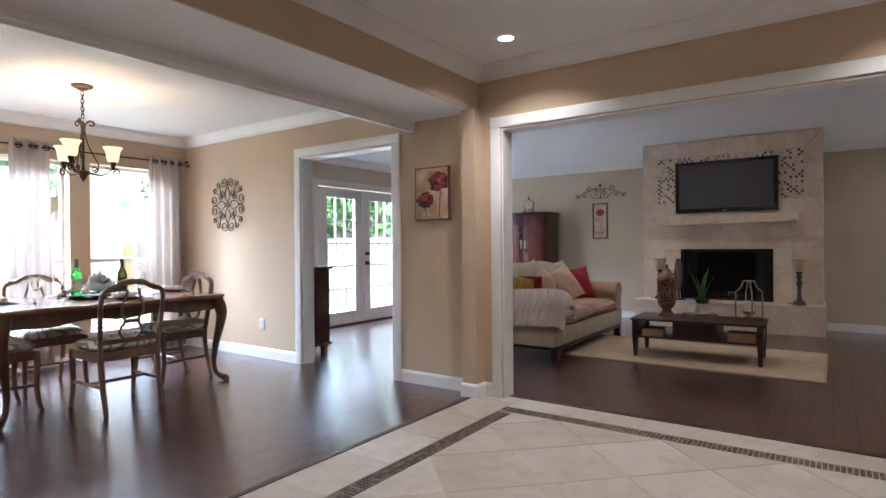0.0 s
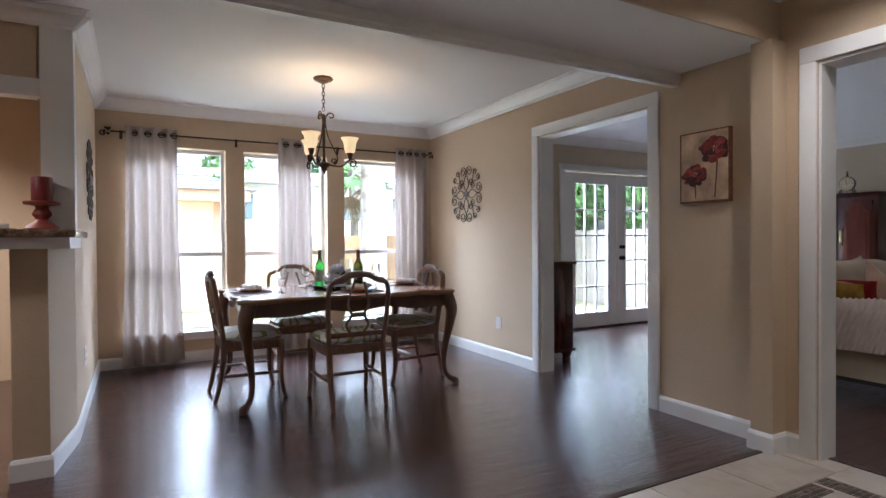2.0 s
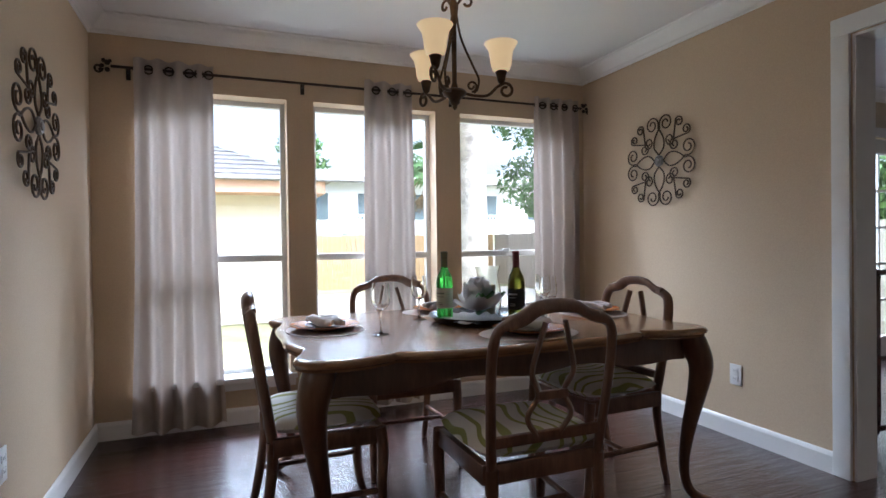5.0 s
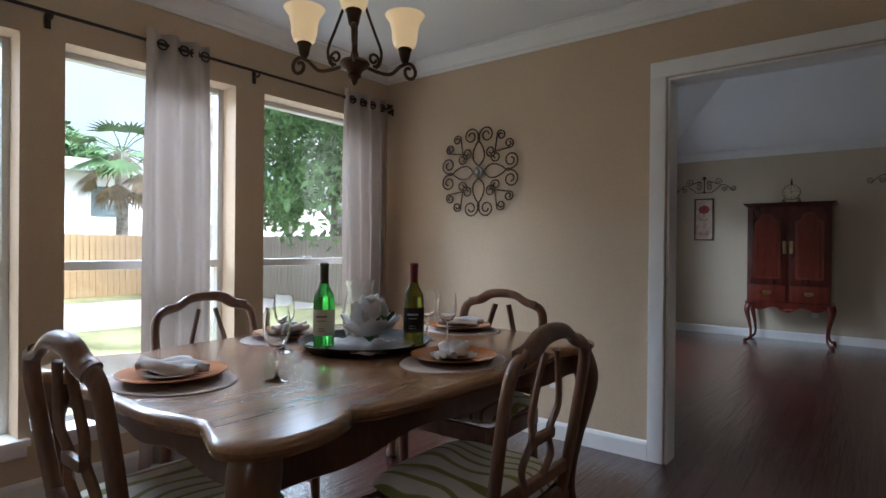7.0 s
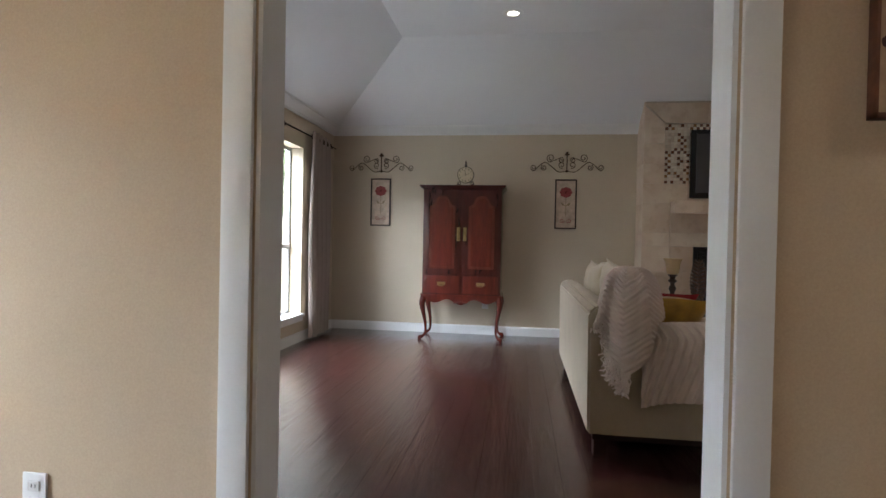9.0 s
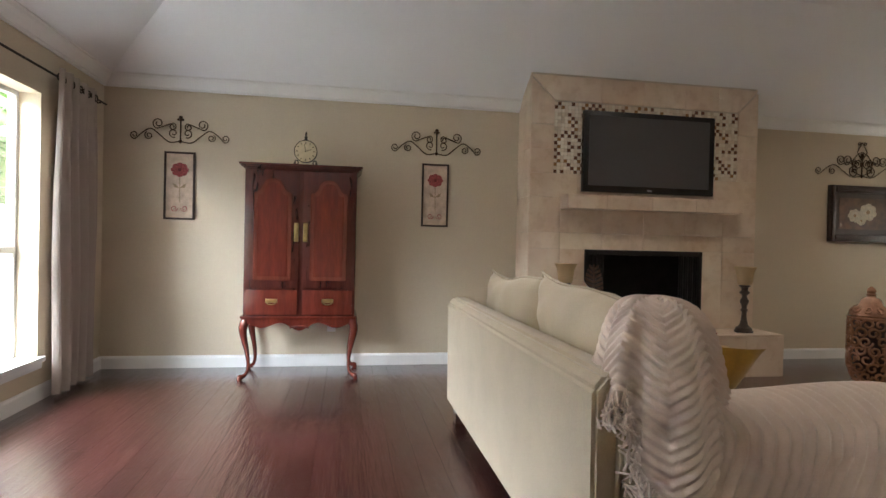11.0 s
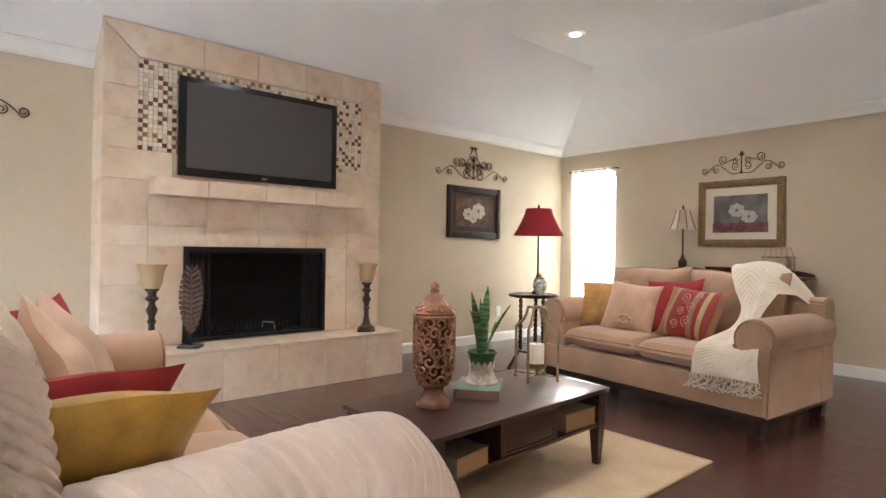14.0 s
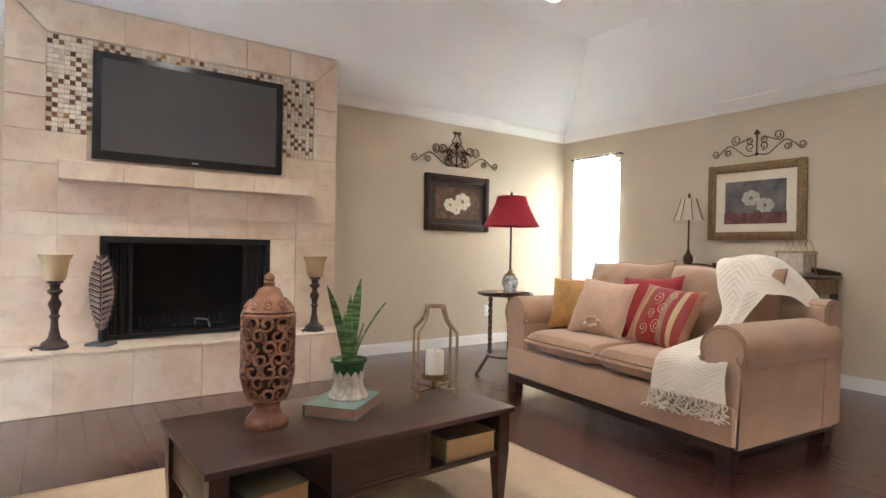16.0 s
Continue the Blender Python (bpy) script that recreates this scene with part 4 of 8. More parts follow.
def wavy_apron(length, z_top, drop):
    pts = [(-length / 2, z_top), (length / 2, z_top)]
    n = 40
    for k in range(n + 1):
        u = 1 - 2 * k / n
        w = drop * (0.45 + 0.35 * math.cos(3 * math.pi * u) * 0.5 + 0.40 * abs(u) ** 3)
        pts.append((u * length / 2, z_top - 0.055 - w * 0.75))
    return pts


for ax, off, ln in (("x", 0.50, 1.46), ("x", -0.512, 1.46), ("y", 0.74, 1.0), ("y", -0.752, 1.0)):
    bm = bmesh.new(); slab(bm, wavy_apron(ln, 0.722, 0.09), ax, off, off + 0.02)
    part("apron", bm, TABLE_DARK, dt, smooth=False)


def cabriole(bm, x, y, dx, dy, top, r, foot):
    """A curved leg: knee out, ankle in, a padded scroll foot."""
    prof = [(top, 0.00, 1.0), (top * 0.93, 0.012, 1.05), (top * 0.82, 0.022, 0.92), (top * 0.65, 0.014, 0.70), (top * 0.45, 0.0, 0.52), (top * 0.25, -0.008, 0.40), (top * 0.12, -0.002, 0.38), (top * 0.06, 0.016, 0.46), (0.024, 0.034, 0.60), (0.0, 0.036, 0.5)]
    pts = catmull([(x + dx * o, y + dy * o, z) for z, o, k in prof], 4)
    ks = [p.x for p in catmull([(k, 0, 0) for z, o, k in prof], 4)]
    tube(bm, pts, [r * k for k in ks], 12)


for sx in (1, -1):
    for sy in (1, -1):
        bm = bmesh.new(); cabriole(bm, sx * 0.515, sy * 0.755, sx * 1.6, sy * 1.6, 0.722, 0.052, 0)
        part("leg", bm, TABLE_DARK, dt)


def fabric_pattern(name, ground, ink, scale=16.0):
    m, n, l, b = material(name)
    tc = n.new("ShaderNodeTexCoord")
    w = n.new("ShaderNodeTexWave")
    w.wave_type, w.bands_direction = "BANDS", "X"
    w.inputs["Scale"].default_value, w.inputs["Distortion"].default_value, w.inputs["Detail"].default_value, w.inputs["Detail Scale"].default_value = scale * 0.30, 5.0, 0.0, 2.2
    l.new(tc.outputs["Object"], w.inputs["Vector"])
    r = ramp_node(n, l, w.outputs["Fac"], [(0.26, ground), (0.31, ink), (0.70, ink), (0.75, ground)])
    l.new(r.outputs[0], b.inputs["Base Color"])
    b.inputs["Roughness"].default_value = 0.85
    f = noise_node(n, l, 500, 2)
    bump_node(n, l, b, f.outputs["Fac"], 0.2)
    return m


SEAT_CLOTH = fabric_pattern("olive_and_cream_cloth", (0.78, 0.76, 0.69), (0.34, 0.35, 0.12), 7.5)


def puff(bm, w, d, z0, z1, power=4.0, n=16, m=None, sag=0.0, round_=0.12):
    """A stuffed cushion: flat below, domed above, rounded in plan."""
    vs = {}
    for side in (1, -1):
        for i in range(n + 1):
            for j in range(n + 1):
                u, v = 2 * i / n - 1, 2 * j / n - 1
                e = (1 - abs(u) ** power) * (1 - abs(v) ** power)
                e = max(e, 0.0) ** 0.5
                k = 1 - round_ * (u * u * v * v)
                zc = (z0 + z1) / 2
                z = zc + side * e * (z1 - z0) / 2 * (1.0 if side > 0 else 0.8) - sag * (1 - u * u) * (1 - v * v)
                edge = abs(abs(u) - 1) < 1e-6 or abs(abs(v) - 1) < 1e-6
                if edge and side < 0:
                    vs[(side, i, j)] = vs[(1, i, j)]
                else:
                    p = Vector((u * w / 2 * k, v * d / 2 * k, z))
                    vs[(side, i, j)] = bm.verts.new(m @ p if m else p)
        for i in range(n):
            for j in range(n):
                f = (vs[(side, i, j)], vs[(side, i + 1, j)], vs[(side, i + 1, j + 1)], vs[(side, i, j + 1)])
                bm.faces.new(f if side > 0 else f[::-1])


def dining_chair(m):
    ob = thing("dining_chair", "dark wooden dining chair with a pierced splat and patterned seat", "dining chair", m, "chairs round the dining table")
    bm = bmesh.new(); puff(bm, 0.47, 0.43, 0.425, 0.505, 5.0); part("seat", bm, SEAT_CLOTH, ob, "cream seat pad with an olive green wave pattern")
    for nm, bx in (("seat_rail", (-0.215, 0.215, 0.175, 0.20, 0.37, 0.435)), ("seat_rail", (-0.185, 0.185, -0.21, -0.185, 0.37, 0.435)), ("seat_rail", (-0.225, -0.198, -0.2, 0.18, 0.37, 0.435)), ("seat_rail", (0.198, 0.225, -0.2, 0.18, 0.37, 0.435))):
        bm = bmesh.new(); box(bm, *bx, 0.006); part(nm, bm, CHAIR, ob)
    for s in (1, -1):
        pts = catmull([(s * 0.215, 0.185, 0.43), (s * 0.217, 0.195, 0.33), (s * 0.215, 0.19, 0.18), (s * 0.218, 0.205, 0.06), (s * 0.222, 0.225, 0.0)], 5)
        bm = bmesh.new(); tube(bm, pts, [0.024 - 0.010 * k / (len(pts) - 1) for k in range(len(pts))], 10); part("leg", bm, CHAIR, ob)
        pts = catmull([(s * 0.19, -0.265, 0.0), (s * 0.193, -0.235, 0.12), (s * 0.195, -0.205, 0.30), (s * 0.195, -0.20, 0.42)], 5)
        bm = bmesh.new(); tube(bm, pts, [0.015 + 0.007 * k / (len(pts) - 1) for k in range(len(pts))], 10); part("leg", bm, CHAIR, ob)
        pts = catmull([(s * 0.195, -0.20, 0.42), (s * 0.203, -0.215, 0.52), (s * 0.212, -0.235, 0.65), (s * 0.215, -0.255, 0.78), (s * 0.200, -0.265, 0.85), (s * 0.150, -0.268, 0.880)], 6)
        bm = bmesh.new(); tube(bm, pts, 0.021, 10, 0.75); part("stile", bm, CHAIR, ob)
        pts = catmull([(s * 0.035, -0.262, 0.868), (s * 0.055, -0.255, 0.80), (s * 0.075, -0.245, 0.71), (s * 0.045, -0.232, 0.64), (s * 0.080, -0.222, 0.57), (s * 0.040, -0.212, 0.505)], 6)
        bm = bmesh.new(); tube(bm, pts, 0.013, 8, 0.7); part("splat_bar", bm, CHAIR, ob)
        bm = bmesh.new(); tube(bm, [(s * 0.192, -0.225, 0.19), (s * 0.214, 0.19, 0.19)], 0.012, 8); part("stretcher", bm, CHAIR, ob)
    bm = bmesh.new(); tube(bm, [(-0.2, -0.01, 0.19), (0.2, -0.01, 0.19)], 0.012, 8); part("stretcher", bm, CHAIR, ob)
    pts = catmull([(-0.175, -0.267, 0.872), (-0.12, -0.268, 0.885), (-0.07, -0.270, 0.912), (0, -0.270, 0.920), (0.07, -0.270, 0.912), (0.12, -0.268, 0.885), (0.175, -0.267, 0.872)], 6)
    bm = bmesh.new(); tube(bm, pts, 0.026, 12, 0.6); part("crest_rail", bm, CHAIR, ob)
    bm = bmesh.new(); box(bm, -0.20, 0.20, -0.222, -0.198, 0.485, 0.52, 0.008); part("lower_rail", bm, CHAIR, ob)
    bm = bmesh.new(); box(bm, -0.055, 0.055, -0.250, -0.230, 0.625, 0.655, 0.008); part("splat_tie", bm, CHAIR, ob)
    return ob


first = dining_chair(pose(-3.955, 1.74, 0, 0, 0, 90))
copy_thing(first, pose(-4.47, 1.145, 0, 0, 0, 0))
copy_thing(first, pose(-4.41, 2.405, 0, 0, 0, 182))
copy_thing(first, pose(-4.99, 1.66, 0, 0, 0, -91))

# place settings
PLATE = plain("orange_glazed_plate", (0.46, 0.16, 0.045), 0.2, vary=0.12, scale=10, bump=0.0)
MAT_CLOTH = plain("grey_beige_placemat", (0.50, 0.43, 0.38), 0.8, vary=0.08, scale=14, bump=0.5, bscale=300)
SALAD = plain("blue_and_cream_glaze", (0.52, 0.47, 0.40), 0.25, vary=0.55, scale=55, bump=0.0)
NAPKIN = plain("white_napkin", (0.68, 0.65, 0.64), 0.9, vary=0.05, bump=0.3, bscale=200)
CRYSTAL = glass("clear_crystal", (0.99, 1.0, 1.0))
ZTAB = 0.757


def place_setting(x, y, rz):
    mat_ = thing("placemat", "oval grey-beige woven placemat on the table", "placemat", pose(x, y, ZTAB, 0, 0, rz), "placemats")
    bm = bmesh.new(); lathe(bm, [(0.20, 0), (0.203, 0.002), (0.20, 0.004), (0.19, 0.0035), (0.002, 0.0035)], 40, squash=0.78)
    part("mat", bm, MAT_CLOTH, mat_)
    pl = thing("dinner_plate", "shallow orange glazed dinner plate", "plate", pose(x, y, ZTAB + 0.0045, 0, 0, rz), "dinner plates")
    bm = bmesh.new(); lathe(bm, [(0.07, 0), (0.075, 0.003), (0.12, 0.014), (0.142, 0.020), (0.143, 0.023), (0.118, 0.019), (0.09, 0.011), (0.002, 0.009)], 40)
    part("plate", bm, PLATE, pl)
    sp_ = thing("salad_plate", "small patterned cream plate lying on a dinner plate", "plate", pose(x, y, ZTAB + 0.0145, 0, 0, rz), "salad plates")
    bm = bmesh.new(); lathe(bm, [(0.04, 0), (0.044, 0.002), (0.068, 0.006), (0.078, 0.009), (0.079, 0.011), (0.066, 0.009), (0.046, 0.005), (0.002, 0.0045)], 36); part("plate", bm, SALAD, sp_)
    np_ = thing("napkin", "rolled white cloth napkin lying on a plate", "napkin", pose(x, y, ZTAB + 0.026, 0, 0, rz + 25), "napkins")
    r = random.Random(int(1000 * (x + 9) + y))
    bm = bmesh.new()
    for k, (dy, w) in enumerate(((-0.022, 0.20), (0.004, 0.23), (0.028, 0.19))):
        pts = [(-w / 2 + w * i / 12, dy + 0.008 * math.sin(i * 0.9 + k) + r.uniform(-0.003, 0.003), 0.014 + 0.006 * math.sin(i * 0.6 + 2 * k)) for i in range(13)]
        tube(bm, pts, [0.010 + 0.009 * math.sin(math.pi * (0.15 + 0.8 * i / 12)) for i in range(13)], 10, 0.7)
    part("fold", bm, NAPKIN, np_)


for x, y, rz in ((-4.58, 1.185, 0), (-4.13, 1.90, 90), (-4.54, 2.49, 180), (-4.93, 1.84, -90)):
    place_setting(x, y, rz)


def wine_glass(x, y):
    ob = thing("wine_glass", "clear stemmed wine glass standing empty on the table", "wine glass", pose(x, y, ZTAB), "wine glasses")
    bm = bmesh.new(); lathe(bm, [(0.034, 0), (0.034, 0.002), (0.012, 0.006), (0.0045, 0.015), (0.004, 0.085), (0.007, 0.095)], 20); part("stem", bm, CRYSTAL, ob)
    bm = bmesh.new(); lathe(bm, [(0.004, 0.094), (0.02, 0.099), (0.034, 0.118), (0.038, 0.14), (0.036, 0.175), (0.032, 0.205), (0.031, 0.205), (0.0345, 0.175), (0.0365, 0.14), (0.032, 0.119), (0.019, 0.102), (0.003, 0.098)], 24); part("bowl", bm, CRYSTAL, ob)


for p in ((-4.35, 1.365), (-4.70, 1.645), (-4.47, 2.175), (-4.32, 2.11)):
    wine_glass(*p)

TRAY = plain("black_lacquer_tray", (0.015, 0.014, 0.016), 0.25, vary=0.2)
tr = thing("serving_tray", "round black serving tray in the middle of the table", "tray", pose(-4.545, 1.90, ZTAB))
bm = bmesh.new(); lathe(bm, [(0.21, 0), (0.225, 0.006), (0.245, 0.028), (0.25, 0.030), (0.248, 0.033), (0.24, 0.030), (0.215, 0.010), (0.002, 0.009)], 48); part("tray", bm, TRAY, tr)
tcl = thing("tray_cloth", "crumpled white cloth lying in the black tray", "cloth", pose(-4.50, 1.83, ZTAB + 0.0095))
bm = bmesh.new(); n = 24
g = [[bm.verts.new((0.17 * (2 * i / n - 1) * (1 - 0.12 * abs(2 * j / n - 1)), 0.13 * (2 * j / n - 1), 0.006 + 0.007 * math.sin(i * 0.9 + 1.3 * math.sin(j * 0.5)) * math.sin(j * 0.55 + 0.4) + 0.007)) for j in range(n + 1)] for i in range(n + 1)]
for i in range(n):
    for j in range(n):
        bm.faces.new((g[i][j], g[i + 1][j], g[i + 1][j + 1], g[i][j + 1]))
bmesh.ops.solidify(bm, geom=bm.faces[:], thickness=0.003)
part("cloth", bm, NAPKIN, tcl)
BOTTLE = [(0.034, 0), (0.037, 0.004), (0.0375, 0.17), (0.034, 0.195), (0.020, 0.222), (0.0148, 0.24), (0.0142, 0.295), (0.0155, 0.297), (0.0155, 0.306), (0.013, 0.308)]
ZTR = ZTAB + 0.010


def bottle(name, x, y, rz, glass_mat, foil, paper, label, ink):
    ob = thing(name, label, "wine bottle", pose(x, y, ZTR, 0, 0, rz), "wine bottles")
    bm = bmesh.new(); lathe(bm, BOTTLE, 28); part("glass", bm, glass_mat, ob)
    bm = bmesh.new(); lathe(bm, [(0.0152, 0.236), (0.0150, 0.295), (0.0163, 0.297), (0.0163, 0.307), (0.010, 0.310), (0.001, 0.310)], 20, caps=False); part("foil_cap", bm, foil, ob)
    bm = bmesh.new(); n = 22
    a = [bm.verts.new((0.0381 * math.cos(t), 0.0381 * math.sin(t), z)) for z in (0.055, 0.145) for t in [math.pi * (-0.62 + 1.24 * k / n) for k in range(n + 1)]]
    for k in range(n):
        bm.faces.new((a[k], a[k + 1], a[n + 2 + k], a[n + 1 + k]))
    part("paper_label", bm, paper, ob, "printed paper label")
    for z, hh, ww in ((0.118, 0.007, 0.55), (0.105, 0.003, 0.42), (0.078, 0.003, 0.3), (0.070, 0.003, 0.35)):
        bm = bmesh.new()
        a = [bm.verts.new((0.0385 * math.cos(t), 0.0385 * math.sin(t), zz)) for zz in (z, z + hh) for t in [ww * (-1 + 2 * k / 8) for k in range(9)]]
        for k in range(8):
            bm.faces.new((a[k], a[k + 1], a[10 + k], a[9 + k]))
        part("label_print", bm, ink, ob)


GREEN_GLASS = glass("green_bottle_glass", (0.10, 0.55, 0.10))
OLIVE_GLASS = glass("dark_bottle_glass", (0.12, 0.13, 0.02))
bottle("wine_bottle", -4.576, 1.725, -55, GREEN_GLASS, plain("green_foil", (0.10, 0.10, 0.05), 0.4), plain("cream_label", (0.62, 0.62, 0.52), 0.6, vary=0.04), "green glass wine bottle with a cream label", plain("grey_ink", (0.2, 0.2, 0.18), 0.7))
bottle("wine_bottle", -4.38, 1.985, -55, OLIVE_GLASS, plain("red_foil", (0.16, 0.012, 0.018), 0.4), plain("black_label", (0.012, 0.012, 0.014), 0.5, vary=0.04), "dark wine bottle with a black label and red foil", plain("white_ink", (0.6, 0.6, 0.6), 0.7))
WAX = plain("cream_wax", (0.70, 0.58, 0.36), 0.5, vary=0.06)
hu = thing("hurricane_glass", "crackled clear glass hurricane vase holding a candle", "hurricane vase", pose(-4.665, 1.985, ZTR))
CRACKLE = glass("crackled_glass", (0.97, 1.0, 0.98), 0.12)
bm = bmesh.new(); lathe(bm, [(0.05, 0), (0.055, 0.004), (0.068, 0.05), (0.070, 0.09), (0.058, 0.15), (0.052, 0.19), (0.062, 0.232), (0.060, 0.232), (0.049, 0.19), (0.055, 0.15), (0.067, 0.09), (0.065, 0.05), (0.05, 0.008), (0.002, 0.006)], 32); part("vase", bm, CRACKLE, hu)
cd = thing("pillar_candle", "cream pillar candle standing inside the hurricane vase", "candle", pose(-4.665, 1.985, ZTR + 0.008))
bm = bmesh.new(); lathe(bm, [(0.038, 0), (0.038, 0.13), (0.034, 0.135), (0.002, 0.132)], 24); part("wax", bm, WAX, cd)
PETAL = translucent("white_petal", (0.80, 0.79, 0.80), 0.3, 0.6)
LEAF = plain("green_leaf", (0.035, 0.13, 0.03), 0.4, vary=0.3, scale=30)
fl = thing("magnolia_flower", "large white silk flower with green leaves on the tray", "flower", pose(-4.46, 1.84, ZTR) @ Matrix.Diagonal((1.3, 1.3, 1.3, 1)))
r = random.Random(5)


def petal(bm, m, l, w, cup):
    n = 6
    g = [[bm.verts.new(m @ Vector(((2 * j / n - 1) * w * math.sin(math.pi * (0.12 + 0.80 * i / n)), l * i / n, cup * (i / n) ** 2 * l + 0.25 * w * (2 * j / n - 1) ** 2))) for j in range(n + 1)] for i in range(n + 1)]
    for i in range(n):
        for j in range(n):
            bm.faces.new((g[i][j], g[i][j + 1], g[i + 1][j + 1], g[i + 1][j]))


for k in range(17):
    tier = k // 6
    bm = bmesh.new(); petal(bm, pose(0, 0, 0.035 + 0.012 * tier, 8 + 26 * tier + r.uniform(-6, 6), r.uniform(-8, 8), 60 * k + 25 * tier), 0.095 - 0.012 * tier, 0.045, 0.35 + 0.2 * tier)
    part("petal", bm, PETAL, fl)
for k, (a, lx) in enumerate(((-40, 0.13), (-75, 0.14), (-15, 0.11), (160, 0.11), (200, 0.10))):
    bm = bmesh.new(); petal(bm, pose(0, 0, 0.02 + 0.004 * k, 14 + 5 * k, 0, a + 90), lx, 0.025, 0.15)
    part("leaf", bm, LEAF, fl)

# chandelier
SHADE = glowing("lit_alabaster_glass", (1.0, 0.66, 0.30), 0.5, (0.85, 0.70, 0.48))
chd = thing("chandelier", "dark bronze three-light chandelier with lit alabaster bell shades", "chandelier", pose(-4.43, 1.725, 0))
bm = bmesh.new(); lathe(bm, [(0.075, 2.439), (0.078, 2.430), (0.066, 2.418), (0.040, 2.412), (0.034, 2.402), (0.010, 2.395)], 32); part("canopy", bm, BRONZE, chd)
for k in range(7):
    zc = 2.375 - k * 0.030
    bm = bmesh.new(); tube(bm, [((0.011 * math.cos(a * math.pi / 6) if k % 2 else 0), (0 if k % 2 else 0.011 * math.cos(a * math.pi / 6)), zc + 0.019 * math.sin(a * math.pi / 6)) for a in range(12)], 0.0035, 6, closed=True)
    part("chain_link", bm, IRON, chd)
bm = bmesh.new(); lathe(bm, [(0.004, 2.16), (0.012, 2.15), (0.018, 2.13), (0.012, 2.10), (0.010, 1.80), (0.016, 1.775), (0.045, 1.765), (0.052, 1.755), (0.048, 1.745), (0.030, 1.733), (0.022, 1.720), (0.024, 1.712), (0.012, 1.702), (0.010, 1.692), (0.003, 1.682)], 24); part("stem", bm, BRONZE, chd)
for k in range(3):
    a = radians(76 + 120 * k)
    c, d = math.cos(a), math.sin(a)
    arm = new("arm_with_lamp"); arm.parent = chd
    pr = [(0.03, 1.757), (0.09, 1.745), (0.145, 1.748), (0.185, 1.783), (0.215, 1.800)]
    pts = [(p.x, p.y) for p in catmull([(*p, 0) for p in pr], 6)] + spiral(0.225, 1.770, 0.032, 0.013, 100, -1.1)
    bm = bmesh.new(); tube(bm, [(x * c, x * d, z) for x, z in pts], 0.0065, 8); part("arm", bm, BRONZE, arm)
    pr = [(0.012, 2.09), (0.03, 1.99), (0.075, 1.885), (0.105, 1.82), (0.10, 1.775), (0.085, 1.757)]
    pts = [(p.x, p.y) for p in catmull([(*p, 0) for p in pr], 6)]
    bm = bmesh.new(); tube(bm, [(x * c, x * d, z) for x, z in pts], 0.005, 8); part("brace", bm, BRONZE, arm)
    bm = bmesh.new(); tube(bm, [(x * c, x * d, z) for x, z in [(0.008, 2.05), (0.016, 2.13), (0.04, 2.165)] + spiral(0.058, 2.142, 0.025, 0.012, 130, -0.8)], 0.006, 8); part("top_scroll", bm, BRONZE, arm)
    bm = bmesh.new(); tube(bm, [(x * c, x * d, z) for x, z in spiral(0.075, 1.785, 0.024, 0.008, -90, 1.3)], 0.005, 8); part("curl", bm, BRONZE, arm)
    bm = bmesh.new(); lathe(bm, [(0.007, 1.795), (0.016, 1.810), (0.022, 1.840), (0.026, 1.850), (0.020, 1.855)], 20, 0.205 * c, 0.205 * d); part("socket_cup", bm, BRONZE, arm)
    bm = bmesh.new(); lathe(bm, [(0.020, 1.853), (0.036, 1.857), (0.044, 1.880), (0.047, 1.915), (0.054, 1.945), (0.072, 1.972), (0.070, 1.973), (0.051, 1.947), (0.044, 1.915), (0.041, 1.881), (0.034, 1.861), (0.020, 1.857)], 28, 0.205 * c, 0.205 * d, caps=False)
    part("shade", bm, SHADE, arm, "glowing cream bell-shaped glass shade")
    bulb("chandelier_bulb", (-4.43 + 0.205 * c, 1.725 + 0.205 * d, 1.940), 1.7)


